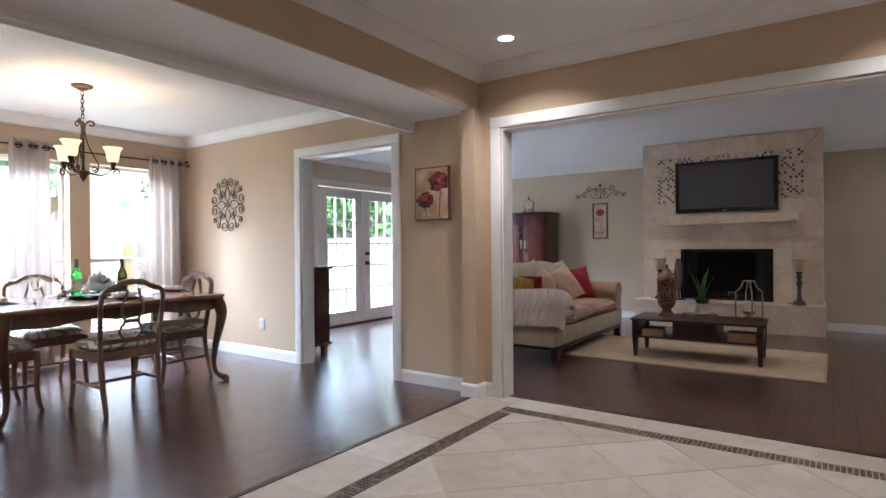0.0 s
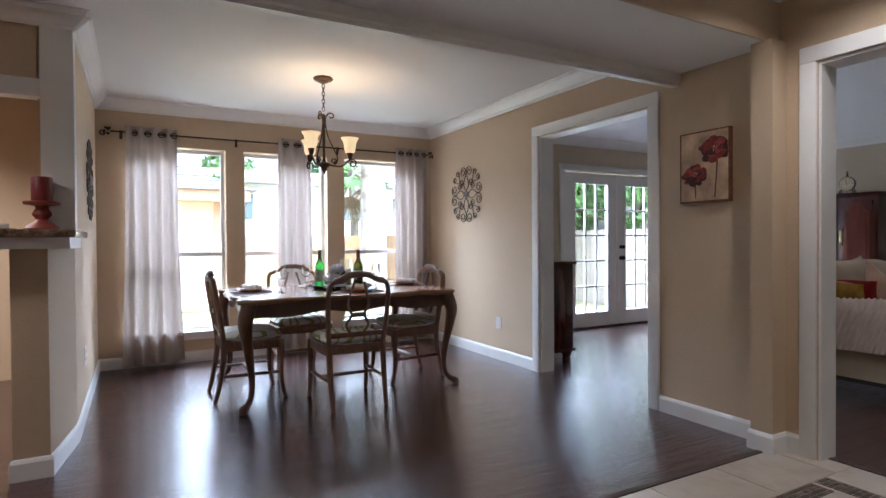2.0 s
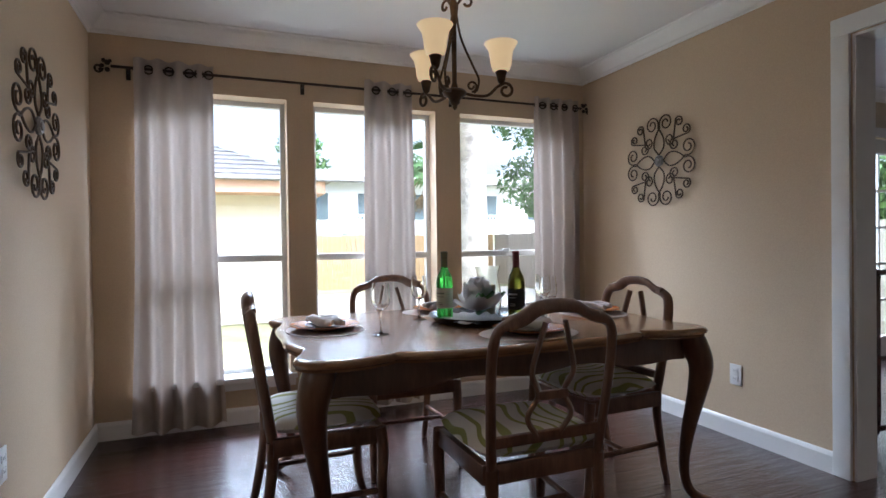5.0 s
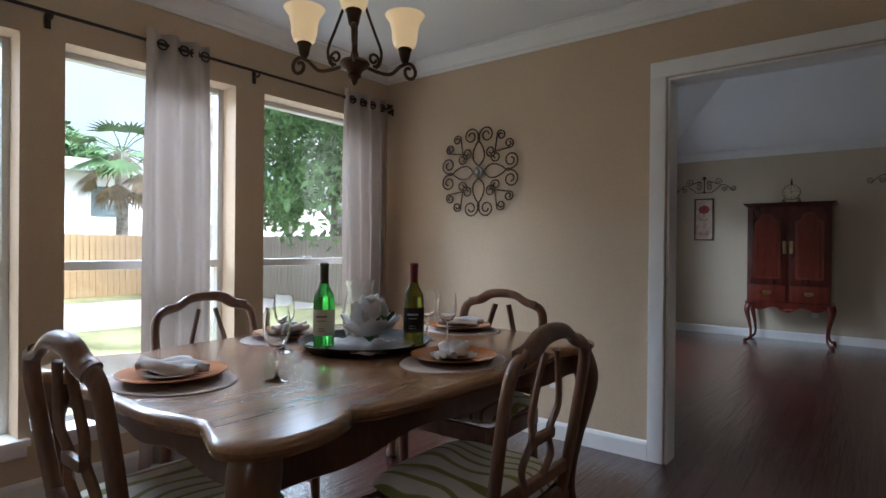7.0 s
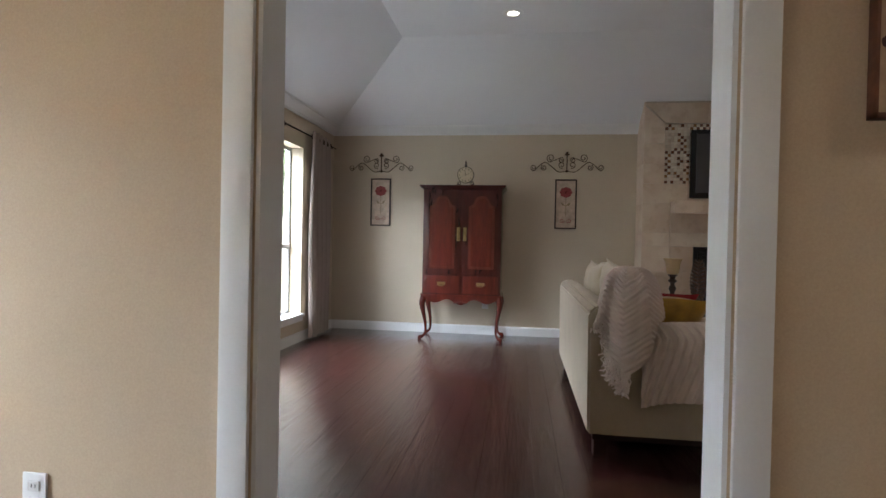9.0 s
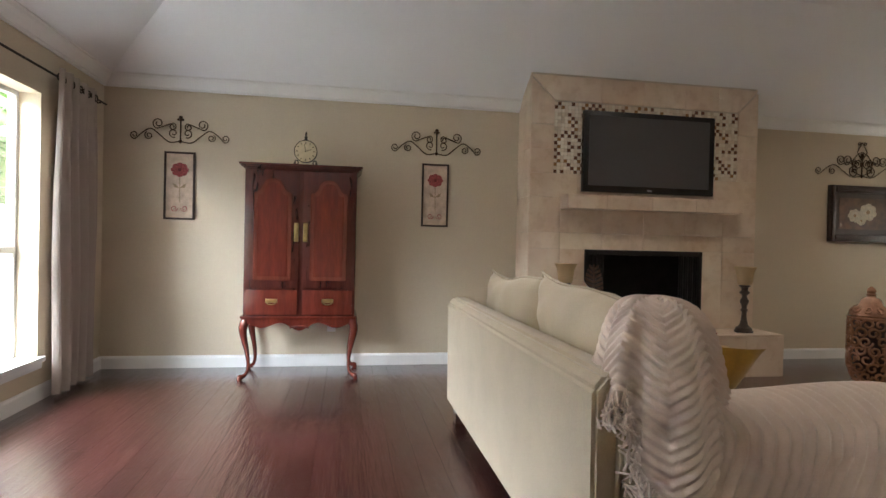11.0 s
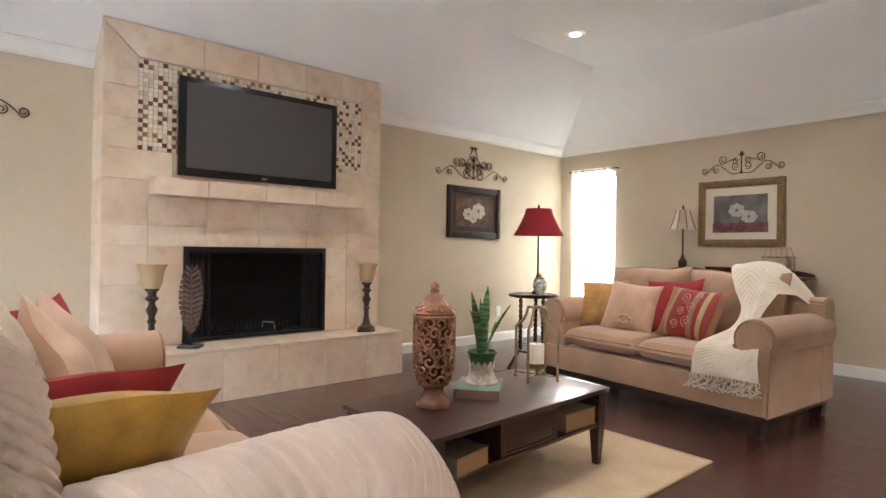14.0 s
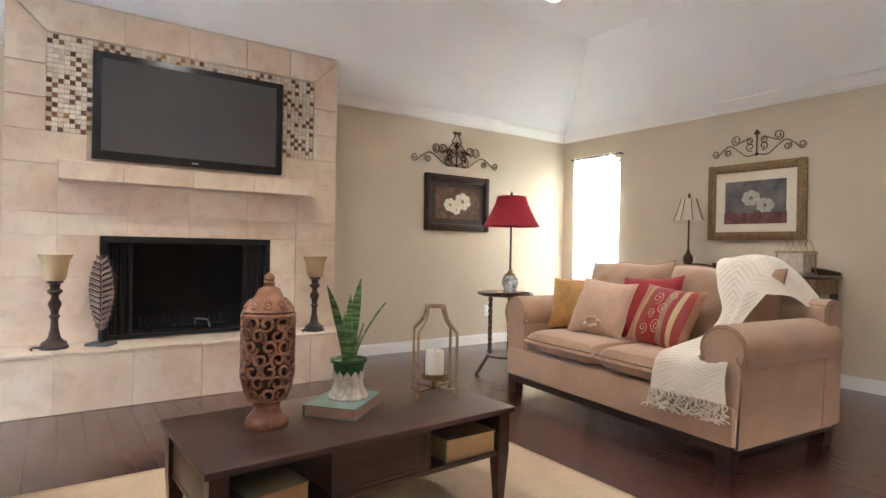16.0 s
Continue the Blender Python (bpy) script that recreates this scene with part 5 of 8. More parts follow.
def canvas(m):
    ob = thing("canvas_painting", "square canvas print of dark red flowers on beige", "painting", m)
    CAN = plain("aged_beige_canvas", (0.50, 0.34, 0.21), 0.8, vary=0.4, scale=9, bump=0.3, bscale=300)
    bm = bmesh.new(); box(bm, -0.166, 0.166, -0.03, 0.0, -0.215, 0.215, 0.003); part("canvas", bm, CAN, ob)
    bm = bmesh.new()
    for x0, x1, z0, z1 in ((-0.168, 0.168, -0.217, -0.205), (-0.168, -0.160, -0.217, 0.217), (0.160, 0.168, -0.217, 0.217), (-0.168, 0.168, 0.209, 0.217)):
        box(bm, x0, x1, -0.032, -0.001, z0, z1, 0.001)
    part("edge", bm, plain("worn_brown_edge", (0.13, 0.045, 0.02), 0.7, vary=0.4, scale=20), ob, "worn brown painted edge")
    PET = plain("crimson_paint", (0.20, 0.022, 0.018), 0.7, vary=0.5, scale=40)
    DRK = plain("dark_crimson_paint", (0.05, 0.008, 0.01), 0.7, vary=0.4, scale=40)
    r = random.Random(3)
    LIT = plain("bright_crimson_paint", (0.34, 0.05, 0.04), 0.7, vary=0.4, scale=50)
    STAMEN = plain("pale_stamen_paint", (0.50, 0.36, 0.28), 0.7, vary=0.2, scale=50)
    for cx, cz, R in ((0.075, 0.10, 0.115), (-0.062, -0.045, 0.095)):
        for ring, (cnt, len_, wid) in enumerate(((11, 1.0, 0.27), (9, 0.78, 0.24), (7, 0.5, 0.2))):
            for k in range(cnt):
                a = 2 * math.pi * k / cnt + r.uniform(-0.2, 0.2) + ring
                l, w = R * len_ * r.uniform(0.8, 1.1), R * wid * r.uniform(0.8, 1.25)
                pts = []
                for i in range(16):
                    t = 2 * math.pi * i / 16
                    u = l * (0.5 + 0.5 * math.cos(t)) ** 0.8
                    v = w * math.sin(t) * (0.55 + 0.75 * u / l)
                    pts.append((max(-0.157, min(0.157, cx + u * math.cos(a) - v * math.sin(a))), max(-0.2, min(0.205, cz + 0.72 * (u * math.sin(a) + v * math.cos(a))))))
                bm = bmesh.new(); slab(bm, pts, "y", -0.0308 - 0.0006 * ring - 0.00004 * k, -0.0300)
                part("painted_petal", bm, r.choice((PET, PET, DRK, LIT)) if ring else r.choice((PET, DRK)), ob)
        for k in range(9):
            a = r.uniform(0, 6.28)
            x, z = cx + 0.022 * math.cos(a) * r.uniform(0.3, 1), cz + 0.018 * math.sin(a) * r.uniform(0.3, 1)
            bm = bmesh.new(); box(bm, x - 0.0014, x + 0.0014, -0.0335, -0.0300, z - 0.004, z + 0.004); part("painted_stamen", bm, STAMEN, ob)
    for x0, z0, x1, z1 in ((-0.066, -0.10, -0.060, -0.19), (0.085, 0.03, 0.070, -0.19)):
        bm = bmesh.new(); slab(bm, [(x0, z0), (x0 + 0.008, z0), (x1 + 0.006, z1), (x1, z1)], "y", -0.0315, -0.0300)
        part("painted_stem", bm, DRK, ob)


canvas(pose(-2.29, YP0, 1.58))


def outlet(m, label="white wall outlet plate", cat="outlet"):
    ob = thing("wall_outlet", label, cat, m, "outlets")
    bm = bmesh.new(); box(bm, -0.037, 0.037, -0.007, 0, -0.058, 0.058, 0.003); part("plate", bm, TRIM, ob)
    for z in (-0.022, 0.022):
        bm = bmesh.new(); box(bm, -0.017, 0.017, -0.0095, -0.006, z - 0.014, z + 0.014, 0.004)
        p = part("socket", bm, TRIM, ob)
        for x in (-0.006, 0.006):
            bm = bmesh.new(); box(bm, x - 0.001, x + 0.001, -0.0101, -0.009, z - 0.004, z + 0.006)
            part("slot", bm, BLACK, p)
    return ob


o1 = outlet(pose(-4.53, YP0, 0.355))
copy_thing(o1, pose(-4.47, YD, 0.40, 0, 0, 180))
copy_thing(o1, pose(-3.93, YD, 1.275, 0, 0, 180))
copy_thing(o1, pose(-3.62, YB, 0.36))
copy_thing(o1, pose(2.25, YB, 0.36))

# ---- living room ----
CHERRY = wood("red_cherry_wood", (0.068, 0.011, 0.007), (0.140, 0.024, 0.013), 0.22, grain=(8.0, 8.0, 1.0), scale=2.0, coat=0.5, bump=0.05)
CHERRY_DARK = wood("dark_cherry_wood", (0.036, 0.008, 0.006), (0.088, 0.018, 0.011), 0.25, grain=(8.0, 8.0, 1.0), scale=2.0, coat=0.5, bump=0.05)
# Glossier cherry, its colour lightened to paint in the highlights on the door mouldings.
BEAD = wood("highlighted_cherry_bead", (0.10, 0.022, 0.014), (0.16, 0.042, 0.026), 0.16, grain=(8.0, 8.0, 1.0), scale=2.0, coat=0.6, bump=0.03)
BRASS = plain("antique_brass", (0.36, 0.25, 0.10), 0.35, 0.9, vary=0.25, scale=30)


def arch_panel(w, h, rise):
    """A door panel's outline with a cyma-arched head."""
    a, b = w / 2, h / 2
    top = [(a, b - rise), (a * 0.72, b - rise), (a * 0.62, b - rise * 0.85), (a * 0.5, b - rise * 0.35), (a * 0.3, b - rise * 0.08), (0, b)]
    return [(-a, -b), (a, -b)] + top + [(-x, z) for x, z in top[-2::-1]]


arm_ = thing("armoire", "tall cherry wood cabinet on cabriole legs with two doors", "cabinet", pose(-3.86, 8.39, 0))
AW, AD = 0.43, 0.22
bm = bmesh.new(); box(bm, -AW, AW, -AD, AD, 0.50, 1.655, 0.004); part("body", bm, CHERRY_DARK, arm_)
bm = bmesh.new()
for d, z0, z1 in ((0.012, 1.655, 1.668), (0.028, 1.668, 1.683), (0.042, 1.683, 1.70)):
    box(bm, -AW - d, AW + d, -AD - d, AD, z0, z1, 0.004)
part("cornice", bm, CHERRY_DARK, arm_)
bm = bmesh.new(); box(bm, -AW - 0.02, AW + 0.02, -AD - 0.02, AD, 0.485, 0.505, 0.006); part("waist_moulding", bm, CHERRY, arm_)
for s in (-1, 1):
    dr = new("door"); dr.parent = arm_
    bm = bmesh.new(); box(bm, s * AW / 2 - 0.199, s * AW / 2 + 0.199, -AD - 0.016, -AD - 0.001, 0.725, 1.645, 0.003); part("door_panel", bm, CHERRY_DARK, dr)
    bm = bmesh.new(); slab(bm, [(s * AW / 2 + x, 1.185 + z) for x, z in arch_panel(0.285, 0.80, 0.11)], "y", -AD - 0.024, -AD - 0.0165)
    bmesh.ops.bevel(bm, geom=bm.edges[:], offset=0.0075, segments=3, affect="EDGES"); part("raised_moulding", bm, BEAD, dr, smooth=False)
    bm = bmesh.new(); slab(bm, [(s * AW / 2 + x, 1.185 + z) for x, z in arch_panel(0.225, 0.735, 0.10)], "y", -AD - 0.029, -AD - 0.0245)
    bmesh.ops.bevel(bm, geom=bm.edges[:], offset=0.003, segments=1, affect="EDGES"); part("raised_panel", bm, CHERRY, dr, "glossy red cherry panel", smooth=False)
    bm = bmesh.new(); box(bm, s * 0.035 - 0.018, s * 0.035 + 0.018, -AD - 0.021, -AD - 0.0165, 1.09, 1.24, 0.003)
    for k in range(7):
        box(bm, s * 0.035 - 0.013, s * 0.035 + 0.013, -AD - 0.0235, -AD - 0.021, 1.10 + k * 0.019, 1.112 + k * 0.019, 0.001)
    part("escutcheon", bm, BRASS, dr, "pierced brass door plate")
    dw = new("drawer"); dw.parent = arm_
    bm = bmesh.new(); box(bm, s * AW / 2 - 0.195, s * AW / 2 + 0.195, -AD - 0.014, -AD - 0.001, 0.515, 0.71, 0.004); part("drawer_front", bm, CHERRY, dw)
    bm = bmesh.new(); box(bm, s * AW / 2 - 0.045, s * AW / 2 + 0.045, -AD - 0.018, -AD - 0.0145, 0.608, 0.64, 0.004)
    tube(bm, catmull([(s * AW / 2 - 0.04, -AD - 0.019, 0.625), (s * AW / 2 - 0.03, -AD - 0.035, 0.605), (s * AW / 2, -AD - 0.038, 0.597), (s * AW / 2 + 0.03, -AD - 0.035, 0.605), (s * AW / 2 + 0.04, -AD - 0.019, 0.625)], 4), 0.004, 6)
    part("bail_handle", bm, BRASS, dw, "brass bail handle")
pts = [(-AW, 0.485), (AW, 0.485)]
for k in range(41):
    u = 1 - k / 20
    pts.append((u * AW, 0.43 - 0.022 * math.cos(2 * math.pi * u * 1.5) - 0.02 * math.exp(-(u / 0.22) ** 2)))
bm = bmesh.new(); slab(bm, pts, "y", -AD - 0.004, -AD + 0.016); part("apron", bm, CHERRY, arm_, smooth=False)
bm = bmesh.new()
for a in range(-3, 4):
    bmesh.ops.create_icosphere(bm, subdivisions=1, radius=0.012, matrix=Matrix.Translation((a * 0.022, -AD - 0.006, 0.425 - 0.004 * abs(a))))
part("carved_shell", bm, CHERRY, arm_)
for sx in (-1, 1):
    for sy in (-1, 1):
        bm = bmesh.new(); cabriole(bm, sx * (AW - 0.03), sy * (AD - 0.04), sx * 1.3, sy * 1.3 if sy < 0 else 0.5, 0.485, 0.036, 0)
        part("leg", bm, CHERRY, arm_)

ck = thing("mantel_clock", "round cream-faced clock in a dark iron stand", "clock", pose(-3.85, 8.36, 1.70))
FACE = plain("cream_clock_face", (0.62, 0.52, 0.34), 0.5, vary=0.12, scale=20)
bm = bmesh.new(); box(bm, -0.11, 0.11, -0.04, 0.04, 0.006, 0.018, 0.003)
for x in (-0.09, 0.09):
    bmesh.ops.create_icosphere(bm, subdivisions=2, radius=0.010, matrix=Matrix.Translation((x, 0, 0.010)))
part("base", bm, IRON, ck)
for s in (1, -1):
    bm = bmesh.new(); tube(bm, [(s * x, 0, z) for x, z in [(0.10, 0.018), (0.085, 0.05)] + spiral(0.075, 0.04, 0.02, 0.008, 60, 1.0)], 0.005, 6); part("scroll", bm, IRON, ck)
bm = bmesh.new(); lathe(bm, [(0.088, -0.014), (0.094, -0.014), (0.094, 0.014), (0.088, 0.014)], 40)
bmesh.ops.transform(bm, matrix=pose(0, 0, 0.135, 90, 0, 0), verts=bm.verts); part("case", bm, IRON, ck)
bm = bmesh.new(); lathe(bm, [(0.087, 0.0142), (0.087, 0.0155), (0.001, 0.0155)], 40, caps=False)
bmesh.ops.transform(bm, matrix=pose(0, 0, 0.135, 90, 0, 0), verts=bm.verts); part("face", bm, FACE, ck, "cream clock face")
for k in range(12):
    a = 2 * math.pi * k / 12
    bm = bmesh.new(); box(bm, -0.003, 0.003, -0.0165, -0.0156, 0.062, 0.078)
    bmesh.ops.transform(bm, matrix=pose(0, 0, 0.135) @ Matrix.Rotation(a, 4, "Y"), verts=bm.verts); part("numeral", bm, IRON, ck)
for a, ln in ((70, 0.045), (-10, 0.06)):
    bm = bmesh.new(); box(bm, -0.002, 0.002, -0.0185, -0.0168, -0.008, ln)
    bmesh.ops.transform(bm, matrix=pose(0, 0, 0.135) @ Matrix.Rotation(radians(a), 4, "Y"), verts=bm.verts); part("pointer", bm, IRON, ck)
bm = bmesh.new(); lathe(bm, [(0.016, 0.228), (0.010, 0.24), (0.014, 0.252), (0.006, 0.265), (0.010, 0.278), (0.002, 0.30)], 14); part("finial", bm, IRON, ck)


def framed_picture(name, m, w, h, bar, frame_mat, label, depth=0.025, mat_w=0.0, mat_mat=None, art=None, art_mat=None, group=""):
    ob = thing(name, label, "picture", m, group)
    for x0, x1, z0, z1 in ((-w / 2, -w / 2 + bar, -h / 2, h / 2), (w / 2 - bar, w / 2, -h / 2, h / 2), (-w / 2 + bar, w / 2 - bar, -h / 2, -h / 2 + bar), (-w / 2 + bar, w / 2 - bar, h / 2 - bar, h / 2)):
        bm = bmesh.new(); box(bm, x0, x1, -depth, 0, z0, z1, min(bar, depth) * 0.3); part("frame", bm, frame_mat, ob)
        if bar > 0.04:
            k = bar * 0.25
            bm = bmesh.new(); box(bm, x0 + k * (x1 - x0 < bar * 1.5), x1 - k * (x1 - x0 < bar * 1.5), -depth - 0.008, -depth + 0.002, z0 + k * (z1 - z0 < bar * 1.5), z1 - k * (z1 - z0 < bar * 1.5), 0.004); part("frame_bead", bm, frame_mat, ob)
    a, b = w / 2 - bar, h / 2 - bar
    bm = bmesh.new(); box(bm, -a, a, -depth * 0.5, -0.001, -b, b); part("mount" if mat_w else "print", bm, mat_mat or art_mat, ob)
    if mat_w:
        bm = bmesh.new(); box(bm, -a + mat_w, a - mat_w, -depth * 0.5 - 0.0015, -depth * 0.5 + 0.001, -b + mat_w, b - mat_w); part("print", bm, art_mat, ob)
    return ob


def blossoms(ob, flowers, y, mat, core, n=7):
    for cx, cz, R in flowers:
        for k in range(n):
            a = 2 * math.pi * k / n + cx * 40
            pts = []
            for i in range(12):
                t = 2 * math.pi * i / 12
                u, v = R * (0.5 + 0.5 * math.cos(t)), R * 0.42 * math.sin(t)
                pts.append((cx + u * math.cos(a) - v * math.sin(a), cz + 0.85 * (u * math.sin(a) + v * math.cos(a))))
            bm = bmesh.new(); slab(bm, pts, "y", y - 0.0006 - 0.00025 * k, y + 0.0008); part("painted_petal", bm, mat, ob)
        bm = bmesh.new(); slab(bm, [(cx + R * 0.2 * math.cos(t * math.pi / 5), cz + R * 0.2 * math.sin(t * math.pi / 5)) for t in range(10)], "y", y - 0.0035, y + 0.0008); part("painted_centre", bm, core, ob)


DARKFRAME = plain("dark_brown_frame", (0.035, 0.016, 0.010), 0.4, vary=0.3, scale=25)
PALEART = plain("pale_rose_print", (0.55, 0.42, 0.31), 0.7, vary=0.25, scale=12)
ROSE = plain("rose_red_ink", (0.30, 0.055, 0.05), 0.7, vary=0.4, scale=60)
ROSE_D = plain("deep_rose_ink", (0.16, 0.02, 0.02), 0.7, vary=0.3)
STEMINK = plain("sepia_ink", (0.30, 0.22, 0.13), 0.7, vary=0.2)
for x in (-4.90, -2.72):
    p = framed_picture("flower_picture", pose(x, YB, 1.54), 0.245, 0.57, 0.016, DARKFRAME, "narrow framed print of a red flower", art_mat=PALEART, group="flower prints")
    blossoms(p, [(0.0, 0.135, 0.072)], -0.0130, ROSE, ROSE_D, 8)
    bm = bmesh.new(); slab(bm, [(-0.003, 0.10), (0.003, 0.10), (0.006, -0.14), (0.0, -0.14)], "y", -0.0140, -0.0125); part("painted_stem", bm, STEMINK, p)
    for s in (1, -1):
        bm = bmesh.new(); slab(bm, [(0.0, -0.02), (s * 0.03, 0.01), (s * 0.055, 0.02), (s * 0.04, -0.015)], "y", -0.0140, -0.0125); part("painted_leaf", bm, STEMINK, p)
        bm = bmesh.new(); tube(bm, [(s * (0.015 + xx), -0.0130, -0.19 + zz) for xx, zz in spiral(0.025, 0.0, 0.028, 0.008, 180, 1.3, 18)], 0.003, 5); part("painted_curl", bm, ROSE, p)
TOP = "dark bronze wrought iron scroll hung over a picture"
scroll_topper("iron_scroll", pose(-4.90, YB - 0.012, 2.005), 0.80, 0.24, TOP)
scroll_topper("iron_scroll", pose(-2.715, YB - 0.012, 2.015), 0.84, 0.25, TOP)

GALLERY = plain("carved_dark_frame", (0.04, 0.02, 0.012), 0.35, vary=0.5, scale=50, bump=0.8, bscale=90)
MAHOG = plain("sepia_flower_print", (0.12, 0.06, 0.03), 0.6, vary=0.6, scale=10)
WHITE_INK = plain("white_flower_ink", (0.62, 0.55, 0.43), 0.7, vary=0.25, scale=50)
GOLD_INK = plain("gold_ink", (0.30, 0.17, 0.06), 0.6)
p = framed_picture("magnolia_picture", pose(1.822, YB, 1.512), 0.835, 0.585, 0.075, GALLERY, "dark framed painting of white magnolia flowers", 0.035, 0.055, plain("dark_mount", (0.05, 0.028, 0.018), 0.6), None, MAHOG)
blossoms(p, [(-0.10, -0.02, 0.085), (0.06, 0.02, 0.11), (-0.02, -0.07, 0.06)], -0.0185, WHITE_INK, GOLD_INK)

# tall crest over that picture
cr = scroll_topper("iron_crest", pose(1.80, YB - 0.012, 2.01), 1.16, 0.27, "pointed bronze wrought iron scroll crest over a picture")
for s in (1, -1):
    for pts in (scroll((0.06 * s, 0.02), (0.17 * s, 0.06), 0.05, 0.055, -s, s), spiral(0.10 * s, -0.06, 0.06, 0.02, 90, -1.3 * s), [(0.0, 0.25), (0.03 * s, 0.20), (0.06 * s, 0.15), (0.03 * s, 0.10), (0.0, 0.06)], spiral(0.035 * s, 0.235, 0.02, 0.007, 200 if s > 0 else -20, -1.2 * s), [(0.0, -0.1), (0.10 * s, -0.06), (0.13 * s, 0.04), (0.06 * s, 0.12), (0.0, 0.15)]):
        bm = bmesh.new(); curl_bar(bm, pts, 0.005); part("crest_scroll", bm, BRONZE, cr)

GILT = plain("antique_gilt_frame", (0.22, 0.14, 0.06), 0.4, 0.4, vary=0.4, scale=60, bump=0.9, bscale=120)
STILL = plain("grey_green_still_life", (0.13, 0.12, 0.11), 0.6, vary=0.5, scale=7)
p = framed_picture("still_life_picture", pose(XR, 6.378, 1.508, 0, 0, -90), 0.845, 0.69, 0.075, GILT, "large gilt framed print of white roses", 0.04, 0.085, plain("ivory_mount", (0.66, 0.60, 0.47), 0.8, vary=0.03), None, STILL)
blossoms(p, [(-0.03, 0.03, 0.085), (0.09, -0.04, 0.08)], -0.0215, plain("muted_white_ink", (0.42, 0.40, 0.33), 0.7, vary=0.3, scale=40), plain("muted_green_ink", (0.16, 0.17, 0.08), 0.7))
bm = bmesh.new(); box(bm, -0.27, 0.27, -0.0225, -0.020, -0.20, -0.10); part("painted_cloth", bm, plain("plum_ink", (0.16, 0.06, 0.06), 0.7, vary=0.5, scale=14), p)
scroll_topper("iron_scroll", pose(XR - 0.012, 6.372, 2.02, 0, 0, -90), 0.82, 0.24, TOP)

# television
tv = thing("television", "black flat screen television above the mantel", "television", pose(-0.838, FPY, 1.948))
bm = bmesh.new(); box(bm, -0.636, 0.636, -0.052, -0.008, -0.358, 0.358, 0.006); part("body", bm, plain("black_plastic", (0.012, 0.012, 0.014), 0.25, vary=0.1, bump=0), tv)
SCREEN = plain("grey_screen", (0.075, 0.070, 0.070), 0.30, vary=0.02, bump=0, spec=0.4)
bm = bmesh.new(); box(bm, -0.585, 0.585, -0.0535, -0.051, -0.300, 0.315); part("screen", bm, SCREEN, tv, "dark grey switched-off screen")
bm = bmesh.new(); box(bm, -0.022, 0.022, -0.0545, -0.0515, -0.338, -0.326); part("badge", bm, plain("silver_badge", (0.4, 0.4, 0.4), 0.3, 0.8), tv)
bm = bmesh.new(); box(bm, -0.2, 0.2, -0.010, 0.0, -0.15, 0.15); part("wall_mount", bm, BLACK, tv)

# hearth ornaments
AMBER = translucent("amber_glass", (0.78, 0.62, 0.38), 0.5, 0.25)
TURNED = wood("dark_turned_wood", (0.020, 0.011, 0.008), (0.075, 0.045, 0.030), 0.35, scale=8)


def candlestick(x, y):
    ob = thing("hurricane_lamp", "turned dark wood candlestick with an amber glass bowl", "candlestick", pose(x, y, HZ), "hearth candlesticks")
    bm = bmesh.new(); lathe(bm, [(0.078, 0), (0.08, 0.012), (0.07, 0.025), (0.068, 0.04), (0.05, 0.05), (0.034, 0.07), (0.022, 0.13), (0.02, 0.18), (0.032, 0.20), (0.02, 0.215), (0.024, 0.24), (0.036, 0.27), (0.036, 0.285), (0.022, 0.31), (0.02, 0.33), (0.042, 0.35), (0.042, 0.36), (0.025, 0.375), (0.03, 0.40), (0.045, 0.41), (0.045, 0.42)], 24); part("stem", bm, TURNED, ob)
    bm = bmesh.new(); lathe(bm, [(0.02, 0.42), (0.05, 0.425), (0.062, 0.45), (0.067, 0.50), (0.074, 0.545), (0.095, 0.585), (0.092, 0.586), (0.07, 0.547), (0.063, 0.50), (0.058, 0.452), (0.046, 0.43), (0.02, 0.424)], 28, caps=False); part("glass_bowl", bm, AMBER, ob, "amber glass bowl")
    bm = bmesh.new(); lathe(bm, [(0.035, 0.426), (0.035, 0.50), (0.002, 0.498)], 20); part("candle", bm, WAX, ob)
    bm = bmesh.new(); tube(bm, [(-0.075, -0.03, 0.012), (-0.10, -0.045, 0.02), (-0.12, -0.05, 0.012), (-0.11, -0.07, 0.006)], 0.005, 6); part("cord_loop", bm, BLACK, ob)


candlestick(-1.66, 8.13)
candlestick(0.03, 8.10)
lf = thing("leaf_sculpture", "carved dark wooden feather sculpture on a small base", "sculpture", pose(-1.41, 8.12, HZ, 0, 0, -35))
bm = bmesh.new(); box(bm, -0.075, 0.075, -0.055, 0.055, 0, 0.018, 0.004); part("base", bm, plain("slate_base", (0.05, 0.05, 0.055), 0.5), lf)
bm = bmesh.new(); tube(bm, [(0, 0, 0.015), (0, 0, 0.10)], 0.012, 8); part("post", bm, BLACK, lf)
CARVED = wood("carved_dark_wood", (0.03, 0.014, 0.008), (0.14, 0.065, 0.032), 0.5, grain=(12, 12, 3), scale=6, bump=0.6)
bm = bmesh.new()
tube(bm, [(0, 0, 0.08), (0.004, 0, 0.3), (0, 0, 0.585)], 0.007, 6)
part("spine", bm, CARVED, lf)
for k in range(13):
    z = 0.105 + k * 0.036
    w = 0.085 * math.sin(math.pi * (0.10 + 0.86 * k / 13)) ** 0.7
    for s in (1, -1):
        bm = bmesh.new(); slab(bm, [(0.004 * s, z - 0.010), (s * w, z + 0.020), (s * w * 0.98, z + 0.048), (0.004 * s, z + 0.016)], "y", -0.010, 0.010)
        bmesh.ops.bevel(bm, geom=bm.edges[:], offset=0.003, segments=1, affect="EDGES"); part("barb", bm, CARVED, lf, smooth=False)

